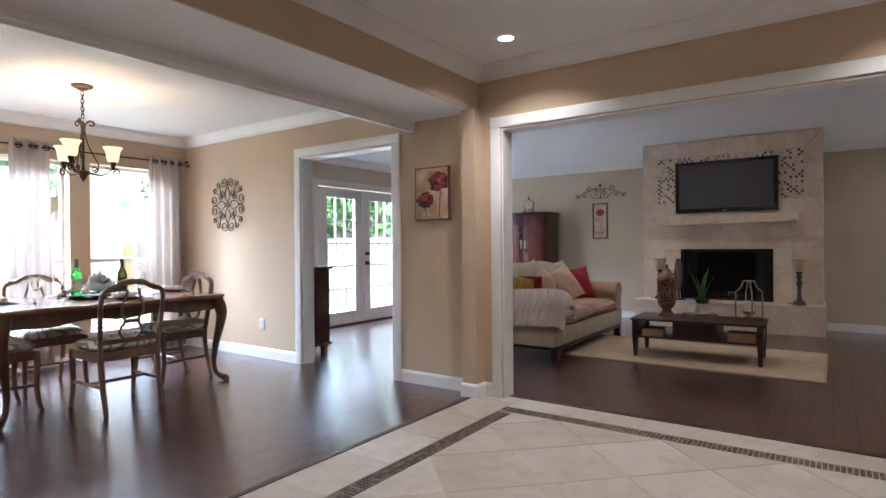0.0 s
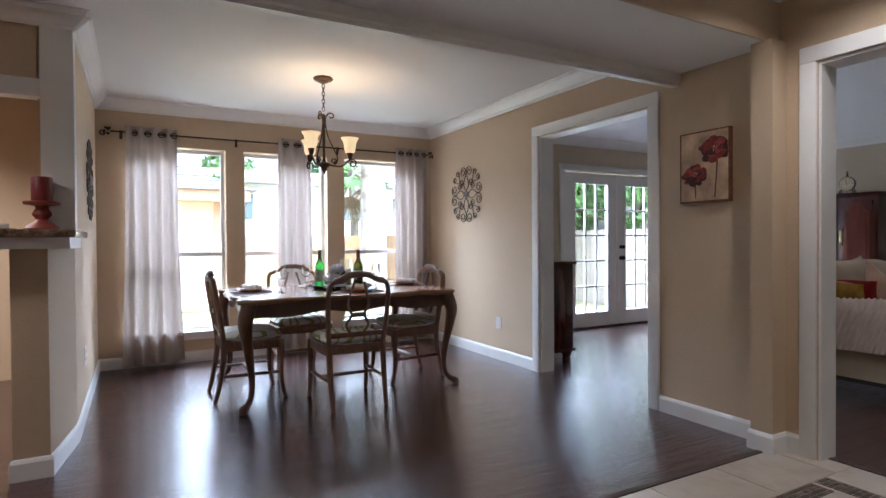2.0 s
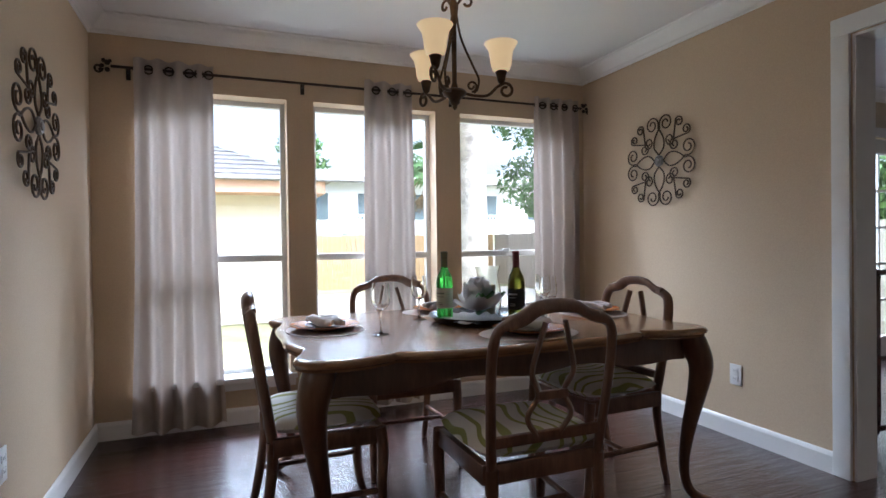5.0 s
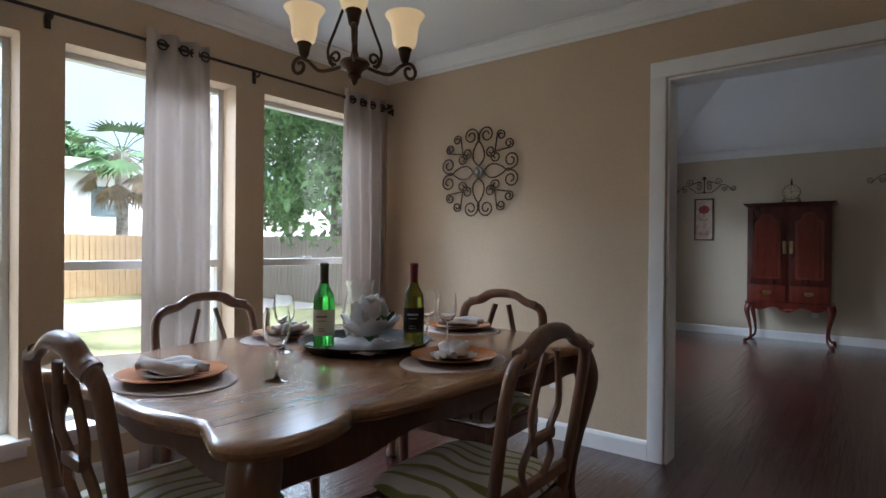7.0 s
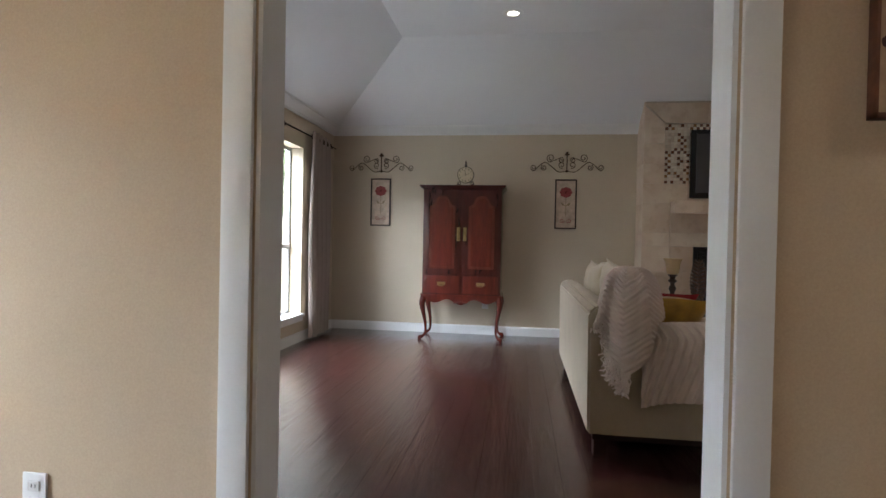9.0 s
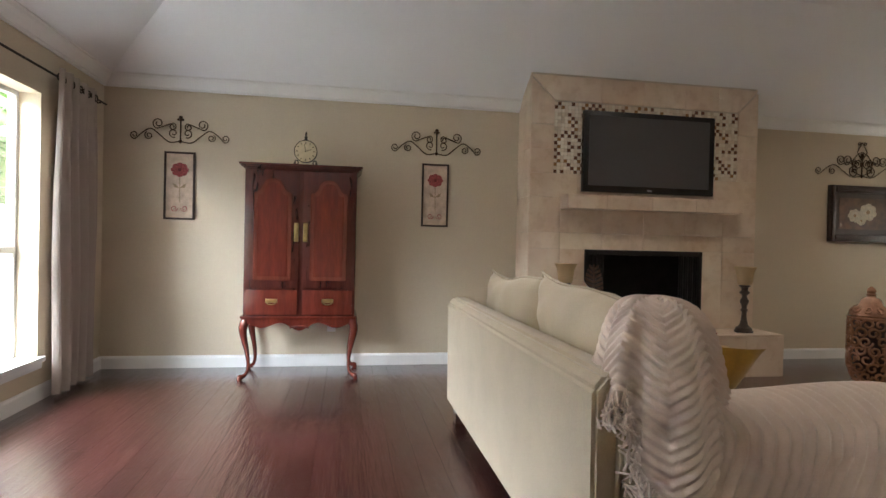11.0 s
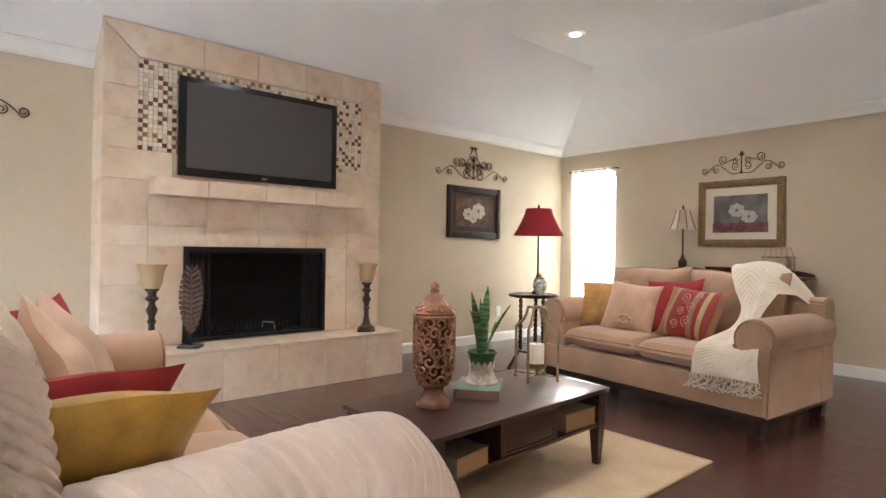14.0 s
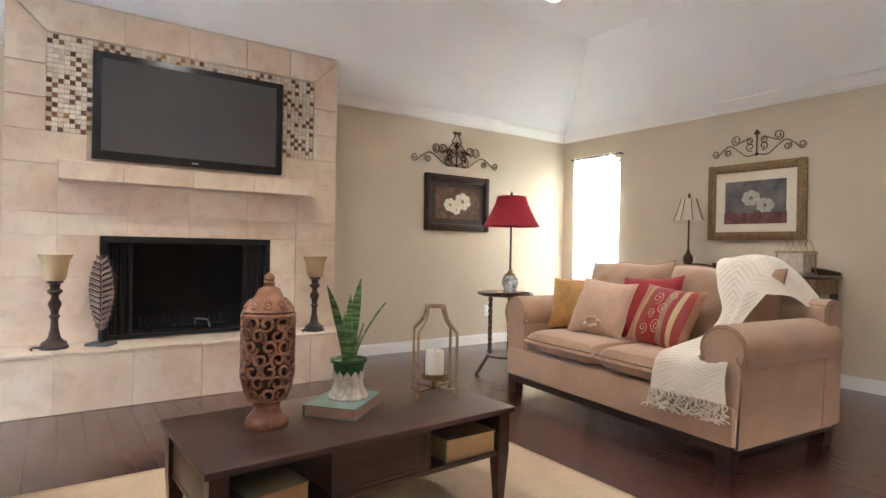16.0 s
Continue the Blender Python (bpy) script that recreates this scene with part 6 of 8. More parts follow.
# rug
RUG = plain("sand_woven_rug", (0.50, 0.38, 0.25), 0.95, vary=0.10, scale=5, bump=1.0, bscale=70)
rg = thing("rug", "sand coloured woven area rug on the boards", "rug", pose(0, 0, 0))
bm = bmesh.new(); box(bm, -2.05, 0.325, 5.29, 6.70, 0.0005, 0.011, 0.004); part("rug_body", bm, RUG, rg)
bm = bmesh.new()
for x0, x1, y0, y1 in ((-2.065, 0.34, 5.275, 5.29), (-2.065, 0.34, 6.70, 6.715), (-2.065, -2.05, 5.29, 6.70), (0.325, 0.34, 5.29, 6.70)):
    box(bm, x0, x1, y0, y1, 0.0005, 0.013, 0.003)
part("binding", bm, plain("rug_binding", (0.44, 0.33, 0.21), 0.9, vary=0.1), rg)

# coffee table
ESP = wood("espresso_wood", (0.030, 0.013, 0.009), (0.072, 0.031, 0.022), 0.35, grain=(1.0, 9.0, 9.0), scale=3, coat=0.25, bump=0.08)
ct = thing("coffee_table", "dark espresso coffee table with open end cubbies", "coffee table", pose(-0.735, 5.868, 0.011, 0, 0, 2.5))
CX, CY, CZ = 0.605, 0.30, 0.389
bm = bmesh.new(); box(bm, -CX, CX, -CY, CY, CZ - 0.022, CZ, 0.005); part("tabletop", bm, ESP, ct)
for sx in (-1, 1):
    for sy in (-1, 1):
        bm = bmesh.new()
        x, y = sx * (CX - 0.045), sy * (CY - 0.045)
        a = [bm.verts.new((x + dx * 0.016, y + dy * 0.016, 0)) for dx, dy in ((-1, -1), (1, -1), (1, 1), (-1, 1))]
        b = [bm.verts.new((x + dx * 0.028, y + dy * 0.028, 0.20)) for dx, dy in ((-1, -1), (1, -1), (1, 1), (-1, 1))]
        c = [bm.verts.new((x + dx * 0.028, y + dy * 0.028, CZ - 0.022)) for dx, dy in ((-1, -1), (1, -1), (1, 1), (-1, 1))]
        for p_, q_ in ((a, b), (b, c)):
            for k in range(4):
                bm.faces.new((p_[k], p_[(k + 1) % 4], q_[(k + 1) % 4], q_[k]))
        bm.faces.new(a[::-1]); bm.faces.new(c)
        part("leg", bm, ESP, ct, smooth=False)
bm = bmesh.new(); box(bm, -CX + 0.03, CX - 0.03, -CY + 0.025, CY - 0.025, 0.195, 0.213, 0.002); part("shelf", bm, ESP, ct)
for x0, x1 in ((-0.20, -0.185), (0.185, 0.20)):
    bm = bmesh.new(); box(bm, x0, x1, -CY + 0.03, CY - 0.03, 0.213, CZ - 0.022); part("divider", bm, ESP, ct)
for sx in (-1, 1):
    bm = bmesh.new(); box(bm, sx * (CX - 0.04) - 0.008, sx * (CX - 0.04) + 0.008, -CY + 0.07, CY - 0.07, 0.195, CZ - 0.022, 0.002); part("end_panel", bm, ESP, ct)
    bm = bmesh.new(); box(bm, sx * (CX - 0.03) - 0.003, sx * (CX - 0.03) + 0.003, -CY + 0.09, CY - 0.09, 0.225, CZ - 0.045, 0.003); part("end_moulding", bm, ESP, ct)
for y0 in (-CY + 0.03, CY - 0.045):
    dw = new("drawer"); dw.parent = ct
    bm = bmesh.new(); box(bm, -0.185, 0.185, y0, y0 + 0.015, 0.213, CZ - 0.022, 0.002); part("drawer_front", bm, ESP, dw)
    for x0, x1, z0, z1 in ((-0.175, 0.175, 0.222, 0.230), (-0.175, 0.175, 0.350, 0.358), (-0.175, -0.167, 0.230, 0.350), (0.167, 0.175, 0.230, 0.350)):
        bm = bmesh.new(); box(bm, x0, x1, y0 - 0.003 if y0 < 0 else y0 + 0.014, y0 + 0.001 if y0 < 0 else y0 + 0.018, z0, z1, 0.001); part("drawer_bead", bm, ESP, dw)


def book(m, w, d, h, cover, pages, label):
    ob = thing("book", label, "book", m, "books on the coffee table")
    bm = bmesh.new(); box(bm, -w / 2 + 0.004, w / 2 - 0.004, -d / 2 + 0.004, d / 2 - 0.004, 0.003, h - 0.003); part("page_block", bm, pages, ob, "aged page block")
    bm = bmesh.new(); box(bm, -w / 2, w / 2, -d / 2, d / 2, 0, 0.003, 0.001); box(bm, -w / 2, w / 2, -d / 2, d / 2, h - 0.003, h, 0.001); box(bm, -w / 2 - 0.003, -w / 2, -d / 2, d / 2, 0, h, 0.001); part("cover", bm, cover, ob)


PAGES = plain("tan_pages", (0.42, 0.26, 0.12), 0.85, vary=0.15, scale=20, stretch=(1, 1, 30))
PINKP = plain("pink_pages", (0.45, 0.28, 0.22), 0.85, vary=0.12, scale=20, stretch=(1, 1, 30))
book(pose(-1.12, 5.68, 0.224, 0, 0, 8), 0.20, 0.24, 0.075, plain("olive_grey_cover", (0.22, 0.20, 0.14), 0.6, vary=0.3), PAGES, "thick old book with a grey-green cover in the cubby")
book(pose(-0.32, 5.73, 0.224, 0, 0, 0), 0.24, 0.22, 0.085, plain("tan_cover", (0.35, 0.25, 0.15), 0.6, vary=0.2), PAGES, "thick tan book lying in the cubby")
book(pose(-0.73, 5.915, 0.40, 0, 0, -50), 0.21, 0.27, 0.045, plain("teal_cover", (0.16, 0.22, 0.18), 0.6, vary=0.25, scale=9), PINKP, "faded teal book lying flat under the plant pot")

GLAZE = plain("brown_glazed_ceramic", (0.30, 0.145, 0.085), 0.12, vary=0.35, scale=14, coat=0.6, bump=0.0)
vs_ = thing("pierced_vase", "tall brown glazed pierced ceramic urn with a lid", "urn", pose(-1.045, 5.885, 0.40))
bm = bmesh.new(); lathe(bm, [(0.076, 0), (0.078, 0.012), (0.07, 0.03), (0.05, 0.05), (0.044, 0.07), (0.050, 0.085), (0.062, 0.092), (0.062, 0.10)], 32); part("foot", bm, GLAZE, vs_)
def urn_r(z):
    return 0.056 + 0.033 * min(1.0, max(0.0, (z - 0.095) / 0.085)) ** 0.55
r = random.Random(11)
for rowk in range(7):
    for k in range(10):
        a0 = 2 * math.pi * (k + 0.5 * (rowk % 2)) / 10 + r.uniform(-0.08, 0.08)
        z0 = 0.124 + rowk * 0.041
        hand = 1 if (k + rowk) % 2 else -1
        pts = []
        for x, z in spiral(0, 0, r.uniform(0.024, 0.031), 0.008, r.uniform(0, 360), hand * r.uniform(1.0, 1.4), 18):
            rr = urn_r(z0 + z)
            pts.append((rr * math.cos(a0 + x / rr), rr * math.sin(a0 + x / rr), z0 + z))
        bm = bmesh.new(); tube(bm, pts, 0.0065, 6); part("scroll", bm, GLAZE, vs_)
for z in (0.100, 0.395):
    bm = bmesh.new(); tube(bm, [(urn_r(z) * math.cos(2 * math.pi * k / 36), urn_r(z) * math.sin(2 * math.pi * k / 36), z) for k in range(36)], 0.008, 8, closed=True); part("band", bm, GLAZE, vs_)
# Dark liner added behind the scrolls as the shade inside the hollow urn.
bm = bmesh.new(); lathe(bm, [(0.046, 0.102), (0.070, 0.15), (0.074, 0.25), (0.074, 0.33), (0.072, 0.39)], 24, caps=False); part("shade_liner", bm, plain("painted_inner_shade", (0.05, 0.02, 0.012), 0.6), vs_)
lid = new("lid"); lid.parent = vs_
bm = bmesh.new(); lathe(bm, [(0.084, 0.402), (0.091, 0.408), (0.086, 0.418), (0.068, 0.442), (0.050, 0.456), (0.046, 0.468), (0.036, 0.486), (0.020, 0.494), (0.018, 0.502), (0.022, 0.507), (0.015, 0.512), (0.020, 0.522), (0.017, 0.532), (0.003, 0.545)], 28); part("lid_body", bm, GLAZE, lid)
for k in range(10):
    a0 = 2 * math.pi * k / 10
    pts = [((0.085 - 0.030 * ((z + 0.016) / 0.036)) * math.cos(a0 + x * 14), (0.085 - 0.030 * ((z + 0.016) / 0.036)) * math.sin(a0 + x * 14), 0.435 + z) for x, z in spiral(0, 0, 0.016, 0.006, 30 * k, 1.1, 14)]
    bm = bmesh.new(); tube(bm, pts, 0.0055, 6); part("lid_scroll", bm, GLAZE, lid)

pot = thing("potted_plant", "snake plant in a green pot with a white crackled base", "plant", pose(-0.71, 5.925, 0.446))
bm = bmesh.new(); lathe(bm, [(0.078, 0), (0.080, 0.006), (0.072, 0.02), (0.062, 0.04), (0.056, 0.065), (0.058, 0.09)], 32); part("white_base", bm, plain("crackled_white", (0.60, 0.55, 0.46), 0.6, vary=0.3, scale=50), pot, "crackled white glaze")
for k in range(12):
    a = 2 * math.pi * k / 12
    bm = bmesh.new(); slab(bm, [(-0.014, 0.075), (0.014, 0.075), (0.012, 0.095), (0.0, 0.11), (-0.012, 0.095)], "y", -0.0605, -0.056)
    bmesh.ops.transform(bm, matrix=pose(0, 0, 0, 0, 0, math.degrees(a)), verts=bm.verts); part("lace_trim", bm, plain("white_lace_glaze", (0.62, 0.58, 0.50), 0.5, vary=0.2, scale=40), pot)
bm = bmesh.new(); lathe(bm, [(0.056, 0.078), (0.060, 0.12), (0.064, 0.135), (0.072, 0.14), (0.074, 0.15), (0.068, 0.152), (0.062, 0.145), (0.002, 0.14)], 32); part("green_pot", bm, plain("green_glaze", (0.045, 0.13, 0.05), 0.18, vary=0.2, coat=0.5, bump=0), pot, "glossy green glazed rim")
m_, n_, l_, b_ = material("snake_plant_leaf")
w_ = n_.new("ShaderNodeTexNoise"); w_.inputs["Scale"].default_value, w_.inputs["Detail"].default_value = 9.0, 3.0
tc_ = n_.new("ShaderNodeTexCoord"); mp_ = n_.new("ShaderNodeMapping"); mp_.inputs["Scale"].default_value = (1.0, 1.0, 9.0)
l_.new(tc_.outputs["Object"], mp_.inputs["Vector"]); l_.new(mp_.outputs[0], w_.inputs["Vector"])
rr_ = ramp_node(n_, l_, w_.outputs["Fac"], [(0.42, (0.035, 0.11, 0.03)), (0.58, (0.16, 0.27, 0.09))])
l_.new(rr_.outputs[0], b_.inputs["Base Color"]); b_.inputs["Roughness"].default_value = 0.4
SNAKE = m_
for a, lean, ln, w, b0 in ((200, 0.10, 0.31, 0.020, 0.02), (150, 0.05, 0.22, 0.018, 0.01), (20, 0.05, 0.33, 0.024, 0.01), (-30, 0.12, 0.24, 0.013, 0.02), (90, 0.03, 0.20, 0.020, 0.02), (60, 0.04, 0.27, 0.020, 0.0), (300, 0.04, 0.16, 0.022, 0.025), (250, 0.05, 0.19, 0.018, 0.02)):
    bm = bmesh.new(); n = 10
    A = radians(a)
    rows_ = []
    for i in range(n + 1):
        t = i / n
        ww = w * (0.75 + 0.6 * t) * (1 - t ** 3.0) + 0.0006
        cx, cy, cz = math.cos(A) * (b0 + lean * t ** 1.5), math.sin(A) * (b0 + lean * t ** 1.5), 0.135 + ln * t
        tw = A + math.pi / 2 + 0.5 * t
        fx, fy = math.cos(A) * 0.006, math.sin(A) * 0.006
        rows_.append([bm.verts.new((cx - ww * math.cos(tw), cy - ww * math.sin(tw), cz)), bm.verts.new((cx + fx, cy + fy, cz)), bm.verts.new((cx + ww * math.cos(tw), cy + ww * math.sin(tw), cz)), bm.verts.new((cx - fx * 0.2, cy - fy * 0.2, cz))])
    for p_, q_ in zip(rows_, rows_[1:]):
        for k in range(4):
            bm.faces.new((p_[k], p_[(k + 1) % 4], q_[(k + 1) % 4], q_[k]))
    part("leaf", bm, SNAKE, pot, "banded green blade")

LANT = plain("weathered_gold_metal", (0.34, 0.25, 0.15), 0.5, 0.5, vary=0.3, scale=30)
ln_ = thing("candle_lantern", "open metal candle lantern with a white candle", "lantern", pose(-0.29, 5.935, 0.40, 0, 0, -26))
lw = 0.118
for k in range(4):
    a = math.pi / 2 * k + math.pi / 4
    c, d = math.cos(a), math.sin(a)
    pts = [(p.x * c, p.x * d, p.z) for p in catmull([(lw, 0, 0.012), (lw, 0, 0.14), (lw, 0, 0.265), (lw * 0.93, 0, 0.285), (lw * 0.66, 0, 0.315), (lw * 0.50, 0, 0.35), (lw * 0.42, 0, 0.385)], 5)]
    bm = bmesh.new(); tube(bm, pts, 0.0075, 4); part("upright", bm, LANT, ln_, smooth=False)
    bm = bmesh.new(); tube(bm, [(0, 0, 0.028), (lw * c, lw * d, 0.028)], 0.006, 4); part("base_bar", bm, LANT, ln_, smooth=False)
    bm = bmesh.new(); bmesh.ops.create_icosphere(bm, subdivisions=2, radius=0.010, matrix=Matrix.Translation((lw * c, lw * d, 0.010))); part("ball_foot", bm, LANT, ln_)
    e = a + math.pi / 2
    bm = bmesh.new(); tube(bm, [(lw * 0.42 * c, lw * 0.42 * d, 0.386), (lw * 0.42 * math.cos(e), lw * 0.42 * math.sin(e), 0.386)], 0.008, 4); part("top_bar", bm, LANT, ln_, smooth=False)
bm = bmesh.new(); lathe(bm, [(0.008, 0.02), (0.014, 0.030), (0.010, 0.045), (0.014, 0.060), (0.052, 0.066), (0.056, 0.072), (0.057, 0.092), (0.053, 0.092), (0.052, 0.073), (0.002, 0.072)], 28); part("candle_cup", bm, BRASS, ln_)
bm = bmesh.new(); lathe(bm, [(0.041, 0.072), (0.041, 0.186), (0.038, 0.191), (0.020, 0.188), (0.002, 0.186)], 28); part("candle", bm, plain("white_wax", (0.74, 0.68, 0.56), 0.5, vary=0.04), ln_, "white pillar candle")
bm = bmesh.new(); tube(bm, [(0, 0, 0.186), (0.002, 0, 0.198)], 0.0015, 5); part("wick", bm, BLACK, ln_)

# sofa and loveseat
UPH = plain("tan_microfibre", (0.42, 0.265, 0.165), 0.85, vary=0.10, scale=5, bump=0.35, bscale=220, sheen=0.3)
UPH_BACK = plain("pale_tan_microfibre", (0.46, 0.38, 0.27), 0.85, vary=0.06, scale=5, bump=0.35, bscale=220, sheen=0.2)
PLINTH = wood("dark_plinth_wood", (0.012, 0.006, 0.005), (0.035, 0.015, 0.012), 0.3)
PIPE = plain("tan_piping", (0.34, 0.215, 0.13), 0.8, vary=0.1)


def arm_outline(w, top, roll):
    """The front of a rolled arm."""
    pts = [(-w / 2, 0.12), (w / 2, 0.12), (w / 2, top - roll * 1.2)]
    for k in range(15):
        a = radians(-35 + 250 * k / 14)
        pts.append((0.02 + roll * math.cos(a), top - roll + roll * math.sin(a)))
    pts.append((-w / 2, top - roll * 1.5))
    return pts


def back_cushion(ob, w, h, t, m, mat, seed):
    """A loose back cushion: knife-edged, with pointed corners, a sagging top and a piped seam."""
    bm, n, g = bmesh.new(), 22, {}
    def edge(u, v):
        x = u * w / 2 * (1 - 0.045 * (1 - v * v) * u * u)
        y = v * h / 2 * (1 - (0.10 if v > 0 else 0.03) * (1 - u * u) * v * v) + (0.012 * math.sin(4 * u + seed) if v > 0 else 0) * v * v
        return x, y
    for side in (1, -1):
        for i in range(n + 1):
            for j in range(n + 1):
                u, v = 2 * i / n - 1, 2 * j / n - 1
                e = max(0.0, (1 - u ** 4) * (1 - v ** 4)) ** 0.5
                if side < 0 and (i in (0, n) or j in (0, n)):
                    g[(side, i, j)] = g[(1, i, j)]
                    continue
                x, y = edge(u, v)
                wr = 0.006 * math.sin(9 * u + 4 * v + seed * 2) * math.sin(5 * v + u) + 0.004 * math.sin(17 * u * v + seed)
                g[(side, i, j)] = bm.verts.new(m @ Vector((x, y, side * (e * t / 2 * (1 - 0.18 * v)) + wr * e)))
        for i in range(n):
            for j in range(n):
                f = (g[(side, i, j)], g[(side, i + 1, j)], g[(side, i + 1, j + 1)], g[(side, i, j + 1)])
                bm.faces.new(f if side > 0 else f[::-1])
    cu = part("back_cushion", bm, mat, ob)
    rim = [(2 * i / 20 - 1, 1.0) for i in range(20)] + [(1.0, 1 - 2 * i / 20) for i in range(20)] + [(1 - 2 * i / 20, -1.0) for i in range(20)] + [(-1.0, 2 * i / 20 - 1) for i in range(20)]
    bm = bmesh.new(); tube(bm, [m @ Vector((*edge(u, v), 0)) for u, v in rim], 0.0065, 6, closed=True); part("piping", bm, PIPE if mat is UPH else UPH_BACK, cu)


def couch(name, m, L, D, label, seat_h, arm_top, back_top, cush_top, upper, group):
    ob = thing(name, label, "sofa", m, group)
    hl, hd, aw = L / 2, D / 2, 0.22
    bm = bmesh.new(); box(bm, -hl + 0.02, hl - 0.02, -hd + 0.02, hd - 0.05, 0.13, 0.32, 0.02); part("base", bm, upper, ob)
    bm = bmesh.new(); box(bm, -hl + 0.03, hl - 0.03, -hd + 0.03, hd - 0.06, 0.085, 0.13, 0.004); part("plinth", bm, PLINTH, ob)
    for sx in (-1, 1):
        for sy in (-1, 1):
            x, y = sx * (hl - 0.075), sy * (hd - 0.085) - 0.012
            bm = bmesh.new(); slab(bm, [(x - 0.035, 0), (x + 0.035, 0), (x + 0.045, 0.086), (x - 0.045, 0.086)], "y", y - 0.035, y + 0.035); part("foot", bm, PLINTH, ob, smooth=False)
        bm = bmesh.new(); slab(bm, [(sx * (hl - aw / 2) - sx * u * -1 * 1.0, z) for u, z in arm_outline(aw - 0.02, arm_top, 0.125)], "y", -hd + 0.06, hd - 0.07)
        bmesh.ops.bevel(bm, geom=[e for e in bm.edges if abs(e.verts[0].co.y - e.verts[1].co.y) < 1e-5], offset=0.012, segments=2, affect="EDGES")
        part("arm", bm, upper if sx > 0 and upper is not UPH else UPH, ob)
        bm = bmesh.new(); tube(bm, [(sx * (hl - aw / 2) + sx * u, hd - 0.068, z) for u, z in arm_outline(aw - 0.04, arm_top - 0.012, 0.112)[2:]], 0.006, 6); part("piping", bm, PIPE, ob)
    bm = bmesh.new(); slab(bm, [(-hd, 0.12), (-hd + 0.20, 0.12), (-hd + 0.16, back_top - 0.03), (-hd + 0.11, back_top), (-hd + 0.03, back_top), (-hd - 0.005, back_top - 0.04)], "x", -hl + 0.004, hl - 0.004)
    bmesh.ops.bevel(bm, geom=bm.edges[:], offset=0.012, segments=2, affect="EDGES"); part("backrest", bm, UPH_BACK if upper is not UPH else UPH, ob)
    n, w = 2, (L - 2 * aw) / 2
    for k in range(n):
        x = -hl + aw + w * (k + 0.5)
        bm = bmesh.new(); puff(bm, w - 0.006, D - 0.26, seat_h - 0.155, seat_h + 0.015, 8.0, 18, pose(x, 0.105, 0), 0.0, 0.03); part("seat_cushion", bm, UPH, ob)
        bm = bmesh.new(); y_ = 0.105 + (D - 0.26) / 2
        tube(bm, [(x - w / 2 + 0.02, y_ - 0.01, seat_h - 0.045), (x, y_ + 0.001, seat_h - 0.045), (x + w / 2 - 0.02, y_ - 0.01, seat_h - 0.045)], 0.006, 6); part("piping", bm, PIPE, ob)
        h = cush_top - seat_h + 0.05
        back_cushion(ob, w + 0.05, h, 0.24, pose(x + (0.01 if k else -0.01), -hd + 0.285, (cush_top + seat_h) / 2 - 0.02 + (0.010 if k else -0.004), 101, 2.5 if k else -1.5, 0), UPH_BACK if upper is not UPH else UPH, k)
    return ob


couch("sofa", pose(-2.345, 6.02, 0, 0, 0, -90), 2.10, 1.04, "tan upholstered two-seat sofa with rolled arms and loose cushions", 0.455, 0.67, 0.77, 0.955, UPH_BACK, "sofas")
couch("loveseat", pose(1.45, 6.08, 0, 0, 0, 84.8), 1.80, 1.0, "tan upholstered loveseat with rolled arms and dark plinth", 0.47, 0.70, 0.80, 0.965, UPH, "sofas")


def pillow(label, m, w, h, t, mat, trim=None):
    ob = thing("throw_pillow", label, "pillow", m, "throw pillows")
    bm = bmesh.new(); n = 18
    g = {}
    for side in (1, -1):
        for i in range(n + 1):
            for j in range(n + 1):
                u, v = 2 * i / n - 1, 2 * j / n - 1
                e = max(0.0, (1 - u * u) * (1 - v * v)) ** 0.55
                k = 1 - 0.10 * (1 - v * v) * abs(u) ** 2
                q = 1 - 0.10 * (1 - u * u) * abs(v) ** 2
                if side < 0 and (i in (0, n) or j in (0, n)):
                    g[(side, i, j)] = g[(1, i, j)]
                else:
                    g[(side, i, j)] = bm.verts.new((u * w / 2 * k, v * h / 2 * q, side * e * t / 2 + 0.006 * math.sin(5 * u + 3 * v)))
        for i in range(n):
            for j in range(n):
                f = (g[(side, i, j)], g[(side, i + 1, j)], g[(side, i + 1, j + 1)], g[(side, i, j + 1)])
                bm.faces.new(f if side > 0 else f[::-1])
    part("cover", bm, mat, ob)
    return ob


GOLD = plain("ochre_satin", (0.40, 0.20, 0.035), 0.5, vary=0.25, scale=12, bump=0.4, bscale=140, sheen=0.3)
MUSTARD = plain("mustard_satin", (0.42, 0.24, 0.02), 0.45, vary=0.25, scale=14, bump=0.4, bscale=140, sheen=0.3)
REDC = plain("crimson_cloth", (0.30, 0.012, 0.018), 0.7, vary=0.2, scale=10, bump=0.4, bscale=200)
PEACH = plain("peach_satin", (0.52, 0.33, 0.21), 0.6, vary=0.12, scale=10, bump=0.4, bscale=160, sheen=0.3)
STRIPE, _sn, _sl, _sb = material("red_and_gold_brocade")
_tc, _sx = _sn.new("ShaderNodeTexCoord"), _sn.new("ShaderNodeSeparateXYZ")
_ms = _sn.new("ShaderNodeMath"); _ms.operation, _ms.inputs[1].default_value, _ms.inputs[2].default_value = "MULTIPLY_ADD", 2.4, 0.5
_sl.new(_tc.outputs["Object"], _sx.inputs[0]); _sl.new(_sx.outputs["X"], _ms.inputs[0])
